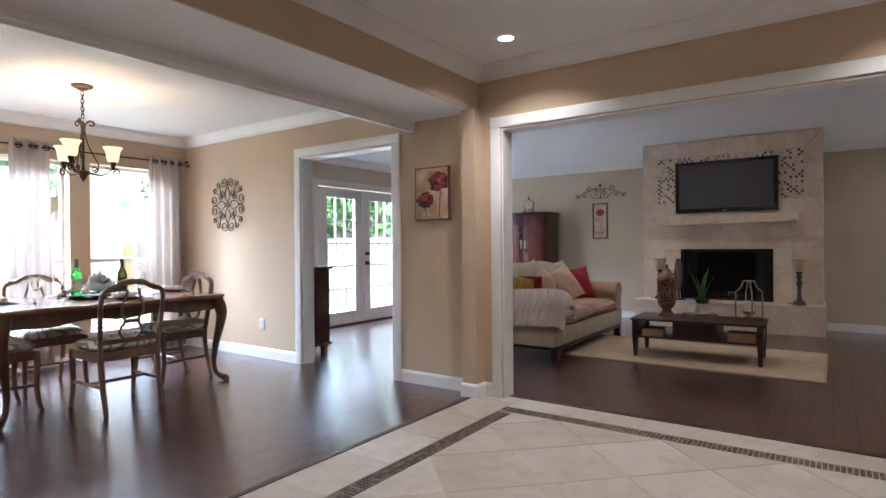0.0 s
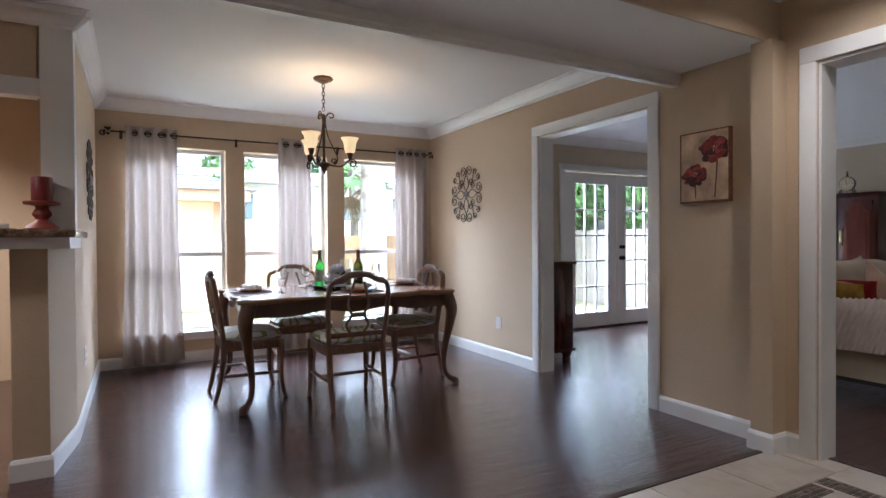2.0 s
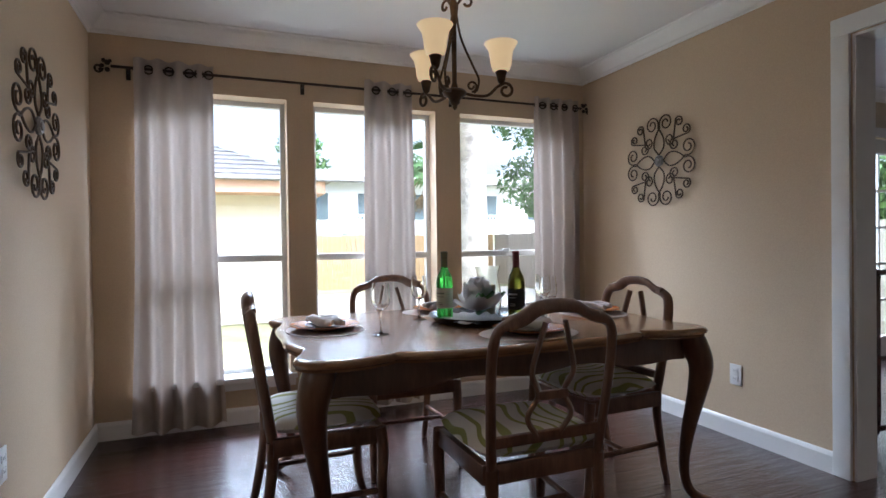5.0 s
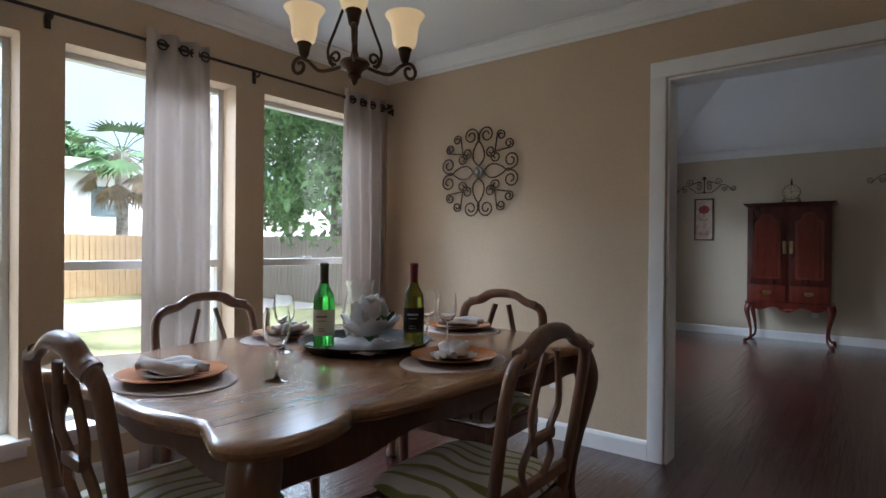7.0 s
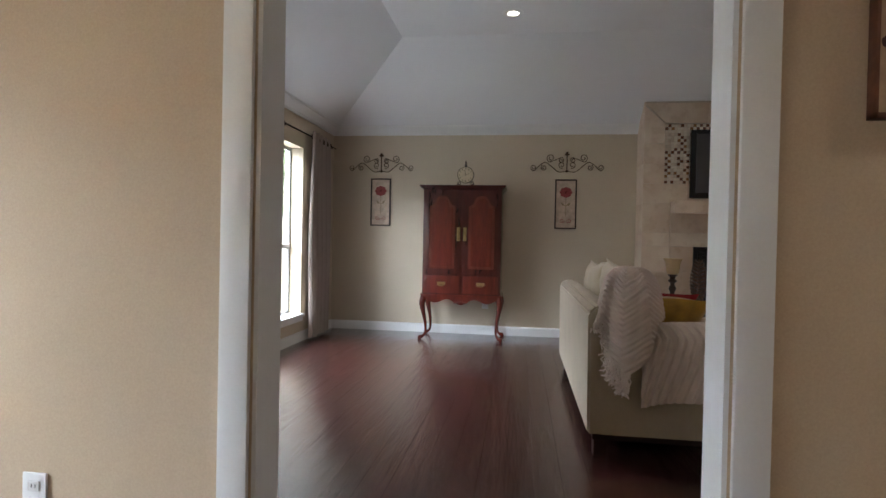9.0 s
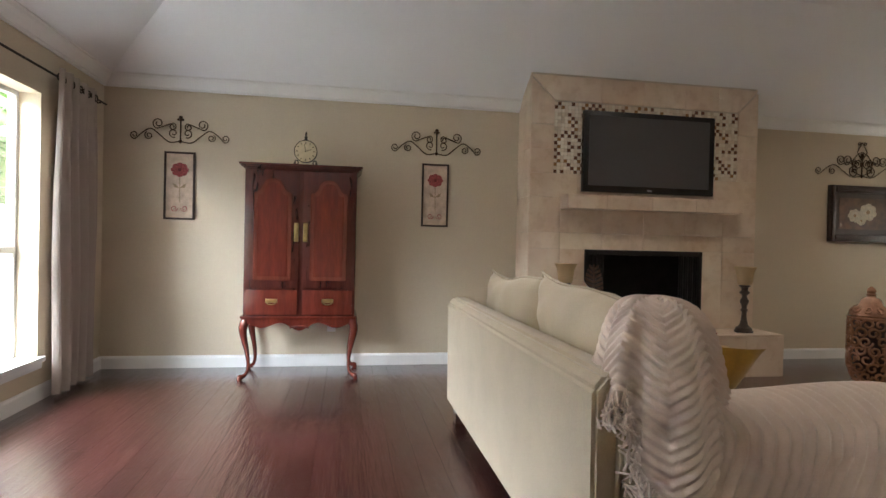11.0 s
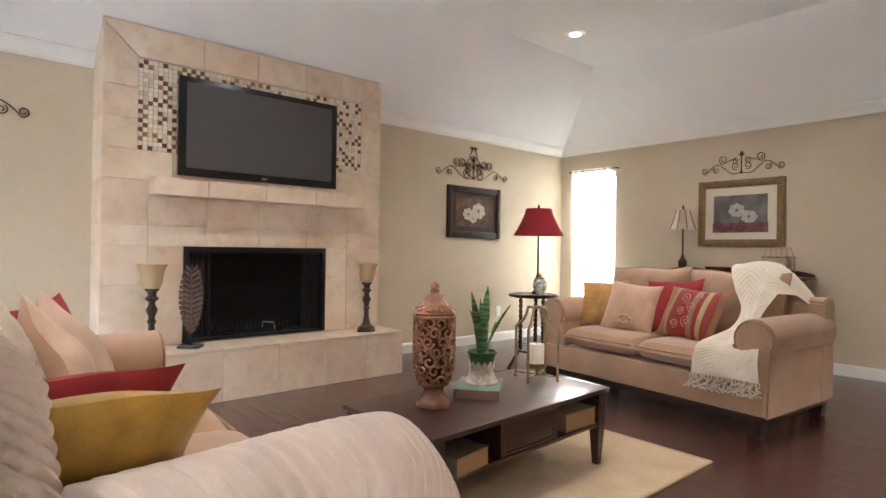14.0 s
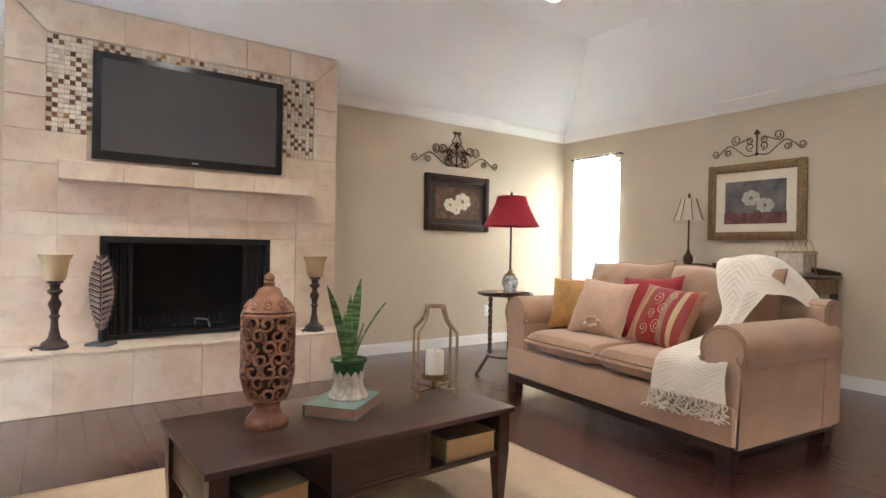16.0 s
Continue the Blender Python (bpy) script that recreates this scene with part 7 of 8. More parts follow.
_rp = ramp_node(_sn, _sl, _ms.outputs[0], [(0.0, (0.30, 0.15, 0.07)), (0.13, (0.40, 0.24, 0.11)), (0.20, (0.26, 0.04, 0.02)), (0.34, (0.30, 0.015, 0.018)), (0.56, (0.30, 0.17, 0.10)), (0.66, (0.28, 0.02, 0.02)), (0.74, (0.46, 0.34, 0.16)), (0.82, (0.28, 0.03, 0.02)), (0.94, (0.30, 0.13, 0.06))])
_rp.color_ramp.interpolation = "CONSTANT"
_wv = noise_node(_sn, _sl, 260, 2.0)
_sl.new(mix_node(_sn, _sl, "OVERLAY", 0.35, _rp.outputs[0], _wv.outputs["Fac"]), _sb.inputs["Base Color"])
_sb.inputs["Roughness"].default_value = 0.6
bump_node(_sn, _sl, _sb, _wv.outputs["Fac"], 0.4)


def on_sofa(x, y, z, yaw, lean=68, roll=0):
    return pose(x, y, z, 0, 0, yaw) @ pose(0, 0, 0, lean, 0, 0) @ pose(0, 0, 0, 0, 0, roll)


# pillows face +x on the sofa (yaw 90) and -x on the loveseat (yaw -90)
for lab, m, w, h, t, mt in (
        ("crimson pillow leaning against the far sofa arm", on_sofa(-2.33, 6.70, 0.655, 62, 68, 4), 0.44, 0.44, 0.15, REDC),
        ("peach striped pillow leaning on the sofa cushions", on_sofa(-2.32, 6.27, 0.675, 78, 60, 16), 0.48, 0.46, 0.17, PEACH),
        ("tan pillow leaning on the sofa back", on_sofa(-2.40, 5.86, 0.70, 92, 66, 42), 0.40, 0.40, 0.15, PEACH),
        ("crimson pillow slumped against the mustard pillow", on_sofa(-2.46, 5.44, 0.655, 184, 64, 3), 0.44, 0.38, 0.14, REDC),
        ("mustard satin pillow standing near the covered arm", on_sofa(-2.46, 5.26, 0.66, 178, 56, 5), 0.46, 0.38, 0.16, MUSTARD),
        ("ochre satin pillow in the loveseat corner", on_sofa(1.42, 6.64, 0.665, -72, 66, 4), 0.40, 0.40, 0.13, GOLD),
        ("peach satin pillow with a centre knot", on_sofa(1.37, 6.37, 0.655, -84, 64, -4), 0.44, 0.42, 0.16, PEACH),
        ("crimson pillow behind a brocade pillow", on_sofa(1.46, 6.08, 0.68, -92, 68, 5), 0.46, 0.44, 0.14, REDC),
        ("red and gold brocade pillow on the loveseat", on_sofa(1.33, 5.87, 0.655, -98, 62, -3), 0.46, 0.40, 0.15, STRIPE)):
    pw = pillow(lab, m, w, h, t, mt)
    if mt is STRIPE:
        for cx, cy, r0, tn in ((-0.04, 0.09, 0.045, 1.6), (0.03, 0.03, -0.036, 1.4), (-0.05, -0.01, 0.032, 1.5), (0.02, -0.08, -0.042, 1.6), (0.05, 0.12, 0.028, 1.3), (-0.07, -0.11, 0.034, 1.4)):
            pts = []
            for x, y in spiral(cx, cy, abs(r0), 0.006, 270, tn if r0 > 0 else -tn, 26):
                u, v = 2 * x / w, 2 * y / h
                pts.append((x, y, max(0.0, (1 - u * u) * (1 - v * v)) ** 0.55 * t / 2 + 0.006 * math.sin(5 * u + 3 * v) + 0.0005))
            bm = bmesh.new(); tube(bm, pts, 0.0026, 5); part("embroidered_curl", bm, PEACH, pw, "pale gold embroidered curl")
    elif "knot" in lab:
        bm = bmesh.new(); tube(bm, [(0.055 * math.cos(a * math.pi / 12), -h / 2 + 0.085 + 0.030 * math.sin(a * math.pi / 12), 0.062 + 0.006 * math.sin(a * 1.3)) for a in range(24)], [0.014 + 0.003 * math.sin(a * 1.7) for a in range(24)], 8, closed=True); part("knot", bm, PEACH, pw, "gathered satin knot")

# throws
KNIT = plain("cream_chevron_knit", (0.70, 0.58, 0.50), 0.9, vary=0.06, scale=8, bump=0.5, bscale=260, sheen=0.4)
KNIT2 = plain("ivory_chevron_knit", (0.72, 0.64, 0.52), 0.9, vary=0.06, scale=8, bump=0.5, bscale=260, sheen=0.4)


def throw(label, path, width, mat, fringe_end, seed, ridge=0.006, sway=None, n=260, m=72):
    """A knitted throw laid along a line of points; width: (across vector, half width) for each point."""
    ob = thing("throw_blanket", label, "throw", Matrix(), "knitted throws")
    mid = catmull(path, 12)
    wid = catmull(width, 12)
    k = len(mid)
    bm = bmesh.new()
    g = []
    for i in range(n + 1):
        s = i / n * (k - 1)
        a, f = int(min(s, k - 2)), 0
        f = s - a
        c, w = mid[a].lerp(mid[a + 1], f), wid[a].lerp(wid[a + 1], f)
        d = (mid[a + 1] - mid[a]).normalized()
        nm = w.normalized().cross(d)
        if nm.z < -0.2:
            nm = -nm
        rowv = []
        for j in range(m + 1):
            v = 2 * j / m - 1
            chev = math.sin((i / n * 84 + 6 * abs(((j / m * 3) % 2) - 1)) * 2 * math.pi / 2.0)
            fold = 0.009 * math.sin(3.2 * v + 2.2 * i / n * 3 + seed) + 0.005 * math.sin(7 * v - 5 * i / n + seed)
            p = c + w * v + nm * (ridge * chev * (1 - v ** 4) + fold)
            if sway:
                p = sway(p, v, i / n)
            rowv.append(bm.verts.new(p))
        g.append(rowv)
    for i in range(n):
        for j in range(m):
            bm.faces.new((g[i][j], g[i][j + 1], g[i + 1][j + 1], g[i + 1][j]))
    ends = {}
    for e in fringe_end:
        ends[e] = [v.co.copy() for v in g[e]]
    part("knit", bm, mat, ob)
    r = random.Random(seed)
    for e, pts in ends.items():
        for j in range(0, m + 1, 2):
            p = pts[j]
            bm = bmesh.new()
            q = [p + Vector((r.uniform(-0.008, 0.008) * t, r.uniform(-0.012, 0.012) * t, -0.018 * t)) for t in range(6)]
            tube(bm, q, 0.0036, 5); part("fringe", bm, mat, ob)
    return ob


# a tent of cloth over the sofa's back corner, hanging down behind and at the end
def lerp_table(tab, a):
    for (p, u), (q, v) in zip(tab, tab[1:]):
        if a <= q:
            return u + (v - u) * (a - p) / (q - p)
    return tab[-1][1]


tent = thing("throw_blanket", "cream chevron-knit throw draped over the sofa back corner with fringe", "throw", Matrix(), "knitted throws")
LEN = [(140, 0.24), (180, 0.33), (224, 0.37), (236, 0.56), (258, 0.66), (280, 0.60), (300, 0.42), (340, 0.26), (400, 0.20)]
RAD = [(140, 0.11), (180, 0.13), (225, 0.18), (270, 0.20), (305, 0.18), (335, 0.12), (400, 0.10)]
bm = bmesh.new()
na, ns = 220, 150
g, hem = [], []
for i in range(na + 1):
    A = 140 + 260 * i / na
    L, R = lerp_table(LEN, A), lerp_table(RAD, A)
    rowv = []
    for j in range(ns + 1):
        s = L * j / ns
        rho = R * math.tanh(s / R * 1.05)
        z = 0.965 - (s - rho) * 1.02 - 0.16 * rho * min(1, s * 3)
        f = 0.010 * math.sin(radians(A) * 7 + 1.0) + 0.005 * math.sin(radians(A) * 15 + 3 * s)
        band = (A / 36.0) % 2
        ch = 0.0042 * math.sin(2 * math.pi * (s * 36 + 3.2 * abs(band - 1)))
        k = min(1.0, s * 5)
        rr = rho + (f + ch) * k + 0.14 * (s - rho)
        rowv.append(bm.verts.new((-2.655 + rr * math.cos(radians(A)), 5.075 + rr * math.sin(radians(A)), z + ch * (1 - min(1, (s - rho) * 6)))))
    g.append(rowv)
    if 150 < A < 262:
        hem.append(rowv[-1].co.copy())
for i in range(na):
    for j in range(ns):
        bm.faces.new((g[i][j], g[i][j + 1], g[i + 1][j + 1], g[i + 1][j]))
part("knit", bm, KNIT, tent)
r = random.Random(9)
for p in hem:
    for _ in range(2):
        bm = bmesh.new(); tube(bm, [p + Vector((r.uniform(-0.008, 0.004) * t, r.uniform(-0.010, 0.010) * t, -0.020 * t)) for t in range(6)], 0.0036, 5); part("fringe", bm, KNIT, tent)


def over_arm(p, v, t):
    """Wraps the cloth round the roll of the arm: a short inner side, a long outer side with a slanting hem."""
    cy, r0 = p.y - 0.20 * v, 0.154
    a = v * ((0.48 - 0.10 * t) if v < 0 else 0.27)
    chev = math.sin((t * 60 + 5 * abs((((v + 1) * 1.5) % 2) - 1)) * math.pi)
    k = a / r0
    if abs(k) < 1.5:
        return Vector((p.x, cy + (r0 + 0.0065 * chev) * math.sin(k), p.z - r0 * (1 - math.cos(k)) + 0.0065 * chev))
    sg = 1 if k > 0 else -1
    return Vector((p.x, cy + sg * (r0 + 0.0065 * chev + 0.012 * math.sin(22 * t + 3)), p.z - r0 - (abs(a) - r0 * 1.5)))


throw("cream chevron-knit throw spread along the sofa arm",
      [(-2.62, 5.06, 0.682), (-2.46, 5.06, 0.695), (-2.28, 5.06, 0.693), (-2.11, 5.06, 0.693), (-1.95, 5.06, 0.691), (-1.84, 5.06, 0.682), (-1.785, 5.06, 0.63), (-1.77, 5.06, 0.55)],
      [(0.0, 0.20, 0.0)] * 8, KNIT, (), 4, 0.0, sway=over_arm)


def loveseat_drape(p, v, t):
    """Lets the near side of the upper cloth slide off the back on to the arm's roll."""
    if t < 0.42 and v < 0:
        return p + Vector((0, 0, -0.25 * (-v) ** 1.3 * min(1.0, (0.42 - t) * 6)))
    return p


throw("ivory chevron-knit throw over the loveseat arm with fringe",
      [(2.02, 5.47, 0.72), (1.95, 5.48, 0.97), (1.79, 5.48, 1.025), (1.62, 5.50, 0.995), (1.50, 5.50, 0.86), (1.38, 5.48, 0.72), (1.22, 5.47, 0.61), (1.06, 5.46, 0.55), (0.945, 5.46, 0.51), (0.905, 5.46, 0.44), (0.895, 5.46, 0.335)],
      [(0.0, 0.25, 0.0), (0.0, 0.25, 0.0), (0.0, 0.25, 0.0), (0.0, 0.22, 0.0), (0.0, 0.15, 0.0), (0.0, 0.075, 0.0), (0.0, 0.075, 0.0), (0.0, 0.14, 0.0), (0.0, 0.18, 0.0), (0.0, 0.19, 0.0), (0.0, 0.20, 0.0)], KNIT2, (260,), 6, 0.0022, sway=loveseat_drape)

# side table with lamp and jar
TWIST = wood("dark_walnut", (0.028, 0.013, 0.008), (0.085, 0.042, 0.024), 0.35, scale=6)
st = thing("side_table", "small dark side table with barley-twist legs", "side table", pose(1.41, 7.40, 0))
bm = bmesh.new(); lathe(bm, [(0.20, 0.655), (0.225, 0.66), (0.232, 0.672), (0.225, 0.684), (0.21, 0.684), (0.20, 0.680), (0.002, 0.680)], 8); part("tabletop", bm, TWIST, st)
for k in range(3):
    a = 2 * math.pi * k / 3 + 0.5
    c, d = 0.12 * math.cos(a), 0.12 * math.sin(a)
    for ph in (0, math.pi):
        bm = bmesh.new(); tube(bm, [(c + 0.010 * math.cos(t * 0.55 + ph), d + 0.010 * math.sin(t * 0.55 + ph), 0.16 + t * 0.00825) for t in range(61)], 0.010, 6); part("twist_strand", bm, TWIST, st)
    bm = bmesh.new(); tube(bm, catmull([(c, d, 0.17), (c * 1.3, d * 1.3, 0.12), (c * 1.75, d * 1.75, 0.03), (c * 1.95, d * 1.95, 0.0)], 5), 0.014, 8); part("foot", bm, TWIST, st)
bm = bmesh.new(); lathe(bm, [(0.15, 0.155), (0.155, 0.163), (0.15, 0.171)], 24); part("lower_shelf", bm, TWIST, st)
RED_SHADE = translucent("red_lamp_cloth", (0.36, 0.012, 0.025), 0.25, 0.8)
lp = thing("table_lamp", "dark lamp with a red bell shade on the side table", "table lamp", pose(1.44, 7.375, 0.684))
bm = bmesh.new(); lathe(bm, [(0.06, 0), (0.062, 0.012), (0.04, 0.03), (0.028, 0.05), (0.040, 0.09), (0.04, 0.12), (0.025, 0.15), (0.012, 0.18), (0.009, 0.2), (0.008, 0.56)], 20); part("base", bm, BRONZE, lp)
bm = bmesh.new()
prof = [(0.235, 0.545), (0.20, 0.60), (0.165, 0.67), (0.135, 0.735), (0.118, 0.795)]
lathe(bm, prof + [(q_ - 0.003, z) for q_, z in prof[::-1]], 24, caps=False); part("shade", bm, RED_SHADE, lp, "red cloth bell shade")
bm = bmesh.new(); lathe(bm, [(0.004, 0.78), (0.010, 0.80), (0.012, 0.815), (0.004, 0.835)], 12); part("finial", bm, BRONZE, lp)
jr = thing("ginger_jar", "small white painted jar with a bird lid", "jar", pose(1.345, 7.27, 0.684))
bm = bmesh.new(); lathe(bm, [(0.03, 0.0), (0.035, 0.012), (0.05, 0.04), (0.066, 0.085), (0.062, 0.12), (0.045, 0.14), (0.04, 0.148)], 24); part("jar", bm, plain("mottled_white_glaze", (0.45, 0.44, 0.42), 0.25, vary=0.6, scale=40), jr)
bm = bmesh.new(); lathe(bm, [(0.046, 0.148), (0.04, 0.158), (0.02, 0.168), (0.008, 0.17)], 20); bmesh.ops.create_icosphere(bm, subdivisions=2, radius=0.016, matrix=Matrix.Translation((0.005, 0, 0.185)) @ Matrix.Diagonal((1.5, 0.8, 0.8, 1))); part("lid", bm, BRASS, jr)
tr2 = thing("small_tray", "gilt oval tray on the side table", "tray", pose(1.36, 7.30, 0.684))
bm = bmesh.new(); lathe(bm, [(0.13, 0), (0.155, 0.008), (0.158, 0.012), (0.15, 0.010), (0.128, 0.003), (0.002, 0.0029)], 32, squash=0.7); part("tray", bm, BRASS, tr2)

# console behind the loveseat
cs = thing("console_table", "long dark carved console table against the wall", "console table", pose(3.20, 6.42, 0))
bm = bmesh.new(); box(bm, -0.20, 0.23, -0.73, 0.73, 0.855, 0.88, 0.008); part("tabletop", bm, TWIST, cs)
bm = bmesh.new(); box(bm, -0.185, 0.22, -0.70, 0.70, 0.74, 0.855, 0.004); part("apron", bm, plain("marquetry_front", (0.30, 0.19, 0.09), 0.4, vary=0.4, scale=20), cs, "lighter inlaid drawer front")
bm = bmesh.new(); pts = [(-0.72, 0.88), (0.72, 0.88)] + [(0.72 - 1.44 * k / 40, 0.905 + 0.035 * abs(math.sin(k / 40 * math.pi * 3))) for k in range(41)]
slab(bm, pts, "x", 0.205, 0.225); part("back_gallery", bm, TWIST, cs, smooth=False)
for sx in (-0.17, 0.19):
    for sy in (-0.68, 0.68):
        bm = bmesh.new(); lathe(bm, [(0.02, 0.0), (0.026, 0.02), (0.016, 0.06), (0.028, 0.12), (0.03, 0.2), (0.018, 0.24), (0.026, 0.30), (0.022, 0.6), (0.03, 0.68), (0.03, 0.74)], 14, sx, sy); part("leg", bm, TWIST, cs)
for sy in (-0.68, 0.68):
    bm = bmesh.new(); tube(bm, [(-0.17, sy, 0.16), (0.19, sy, 0.16)], 0.014, 8); part("stretcher", bm, TWIST, cs)
l2 = thing("table_lamp", "slim bronze lamp with a cream panelled shade", "table lamp", pose(3.20, 6.865, 0.88))
bm = bmesh.new(); lathe(bm, [(0.06, 0), (0.055, 0.02), (0.03, 0.04), (0.045, 0.08), (0.045, 0.12), (0.02, 0.16), (0.009, 0.2), (0.008, 0.48)], 18); part("base", bm, BRONZE, l2)
prof = [(0.135, 0.46), (0.11, 0.52), (0.085, 0.60), (0.068, 0.665)]
bm = bmesh.new(); lathe(bm, prof + [(q_ - 0.003, z) for q_, z in prof[::-1]], 8, caps=False); part("shade", bm, translucent("cream_shade_cloth", (0.78, 0.66, 0.54), 0.4), l2, "cream panelled shade")
for k in range(8):
    a = 2 * math.pi * k / 8
    bm = bmesh.new(); tube(bm, [(q_ * 1.01 * math.cos(a), q_ * 1.01 * math.sin(a), z) for q_, z in prof], 0.004, 5); part("shade_rib", bm, BRONZE, l2)
bm = bmesh.new(); lathe(bm, [(0.006, 0.665), (0.014, 0.69), (0.004, 0.72)], 12); part("finial", bm, BRONZE, l2)
bx = thing("keepsake_box", "flat reddish wooden box on the console", "box", pose(3.22, 6.39, 0.88))
bm = bmesh.new(); box(bm, -0.09, 0.09, -0.20, 0.20, 0, 0.055, 0.004); part("box", bm, CHERRY_DARK, bx)
bm = bmesh.new(); box(bm, -0.095, 0.095, -0.205, 0.205, 0.055, 0.075, 0.006); part("lid", bm, CHERRY, bx)
cg = thing("wire_candle_cage", "square wire cage with a cream box candle", "candle holder", pose(3.18, 5.93, 0.88))
for sx in (-1, 1):
    for sy in (-1, 1):
        bm = bmesh.new(); box(bm, sx * 0.10 - 0.005, sx * 0.10 + 0.005, sy * 0.10 - 0.005, sy * 0.10 + 0.005, 0, 0.19); part("post", bm, LANT, cg)
for z in (0.012, 0.182):
    bm = bmesh.new(); box(bm, -0.112, 0.112, -0.112, 0.112, z - 0.010, z + 0.010, 0.003); part("tier", bm, LANT, cg)
bm = bmesh.new(); box(bm, -0.08, 0.08, -0.08, 0.08, 0.022, 0.165, 0.004); part("candle_box", bm, plain("cream_chevron_box", (0.55, 0.46, 0.38), 0.6, vary=0.2, scale=30), cg)
for k in range(-2, 3):
    bm = bmesh.new(); tube(bm, [(-0.10 + 0.2 * t / 10, 0.045 * k, 0.19 + 0.09 * math.sin(math.pi * t / 10)) for t in range(11)], 0.0028, 5); part("wire", bm, LANT, cg)

# dresser beside the opening, curtains
ds = thing("dresser", "dark cherry dresser on ogee feet against the wall", "dresser", pose(-4.60, 3.83, 0))
bm = bmesh.new(); box(bm, -0.48, 0.48, -0.20, 0.20, 0.115, 0.915, 0.006); part("body", bm, CHERRY_DARK, ds)
bm = bmesh.new(); box(bm, -0.505, 0.505, -0.205, 0.225, 0.915, 0.945, 0.009); part("top", bm, CHERRY_DARK, ds)
bm = bmesh.new(); box(bm, -0.50, 0.50, -0.205, 0.215, 0.095, 0.125, 0.008); part("base_moulding", bm, CHERRY_DARK, ds)
for k in range(4):
    z = 0.14 + k * 0.192
    dw = new("drawer"); dw.parent = ds
    bm = bmesh.new(); box(bm, -0.45, 0.45, 0.201, 0.216, z, z + 0.18, 0.004); part("drawer_front", bm, CHERRY, dw)
    for x in (-0.25, 0.25):
        bm = bmesh.new(); tube(bm, catmull([(x - 0.05, 0.217, z + 0.10), (x - 0.04, 0.236, z + 0.08), (x + 0.04, 0.236, z + 0.08), (x + 0.05, 0.217, z + 0.10)], 4), 0.004, 6); part("bail_handle", bm, BRASS, dw)
for sx in (-1, 1):
    for sy in (-1, 1):
        bm = bmesh.new(); lathe(bm, [(0.035, 0.0), (0.045, 0.02), (0.035, 0.04), (0.05, 0.075), (0.055, 0.096)], 12, sx * 0.44, sy * 0.15); part("foot", bm, CHERRY_DARK, ds)
rod2 = thing("curtain_rod", "dark iron curtain rod over the living room window", "curtain rod")
bm = bmesh.new(); tube(bm, [(XL + 0.06, 7.07, 2.165), (XL + 0.06, 8.55, 2.165)], 0.008, 10); bmesh.ops.create_icosphere(bm, subdivisions=2, radius=0.018, matrix=Matrix.Translation((XL + 0.06, 7.06, 2.165))); part("pole", bm, IRON, rod2)
for y in (7.12, 8.45):
    bm = bmesh.new(); tube(bm, [(XL + 0.001, y, 2.15), (XL + 0.06, y, 2.155)], 0.006, 6); part("bracket", bm, IRON, rod2)
curtain(7.74, 8.36, XL + 0.075, 0.03, 2.22, 5, CURTAIN, 1, TAUPE, 8, ends=0.05)
curtain(3.66, 4.05, XL + 0.065, 0.03, 2.22, 4, CURTAIN, 1, TAUPE, 9)
rod3 = thing("curtain_rod", "thin dark rod over the narrow window", "curtain rod")
bm = bmesh.new(); tube(bm, [(XR - 0.05, 7.80, 2.115), (XR - 0.05, 8.49, 2.115)], 0.006, 8); part("pole", bm, IRON, rod3)
for y in (7.80, 8.49):
    bm = bmesh.new(); tube(bm, [(XR - 0.001, y, 2.115), (XR - 0.055, y, 2.115)], 0.009, 8); part("bracket", bm, IRON, rod3)
curtain(7.86, 8.45, XR - 0.05, 0.06, 2.135, 7, SHEER, -1, "white sheer curtain glowing with daylight", 12, depth=0.016)

# ---- outside ----
GRASS = plain("lawn", (0.27, 0.27, 0.13), 0.9, vary=0.5, scale=0.9, bump=1.0, bscale=30)
CONC = plain("concrete_drive", (0.62, 0.59, 0.54), 0.9, vary=0.1, scale=1.0)
CEDAR = plain("cedar_fence", (0.40, 0.27, 0.14), 0.85, vary=0.2, scale=2, stretch=(6, 6, 0.6))
GREYWOOD = plain("weathered_fence", (0.30, 0.27, 0.23), 0.9, vary=0.25, scale=2, stretch=(6, 6, 0.6))
SIDING = plain("cream_siding", (0.68, 0.62, 0.52), 0.7, vary=0.03)
PINKTRIM = plain("salmon_trim", (0.52, 0.33, 0.24), 0.7, vary=0.05)
SHING = plain("grey_shingles", (0.36, 0.35, 0.35), 0.9, vary=0.25, scale=6)
WHITEP = plain("white_house_paint", (0.72, 0.72, 0.72), 0.7, vary=0.04)
DARKW = plain("dark_window", (0.10, 0.13, 0.14), 0.15, vary=0.1)
GZ = -0.25
bm = bmesh.new()
for x0, x1, y0, y1 in ((-900, XW - 0.2, -900, 900), (XR + 0.18, 900, -900, 900), (XW - 0.2, XR + 0.18, -900, -2.75), (XW - 0.2, XR + 0.18, YB + 0.15, 900)):
    v = [bm.verts.new(p) for p in ((x0, y0, GZ), (x1, y0, GZ), (x1, y1, GZ), (x0, y1, GZ))]
    bm.faces.new(v)
structure("ground", bm, GRASS, "patchy green lawn around the house", "lawn")
bm = bmesh.new(); box(bm, -17.3, -12.9, 2.2, 9.0, GZ - 0.1, GZ + 0.02); structure("pavement", bm, CONC, "pale concrete driveway", "driveway")
bm = bmesh.new(); box(bm, -9.0, -5.75, 4.6, 8.4, GZ - 0.1, GZ + 0.02); structure("pavement_patio", bm, CONC, "pale concrete patio by the doors", "patio")


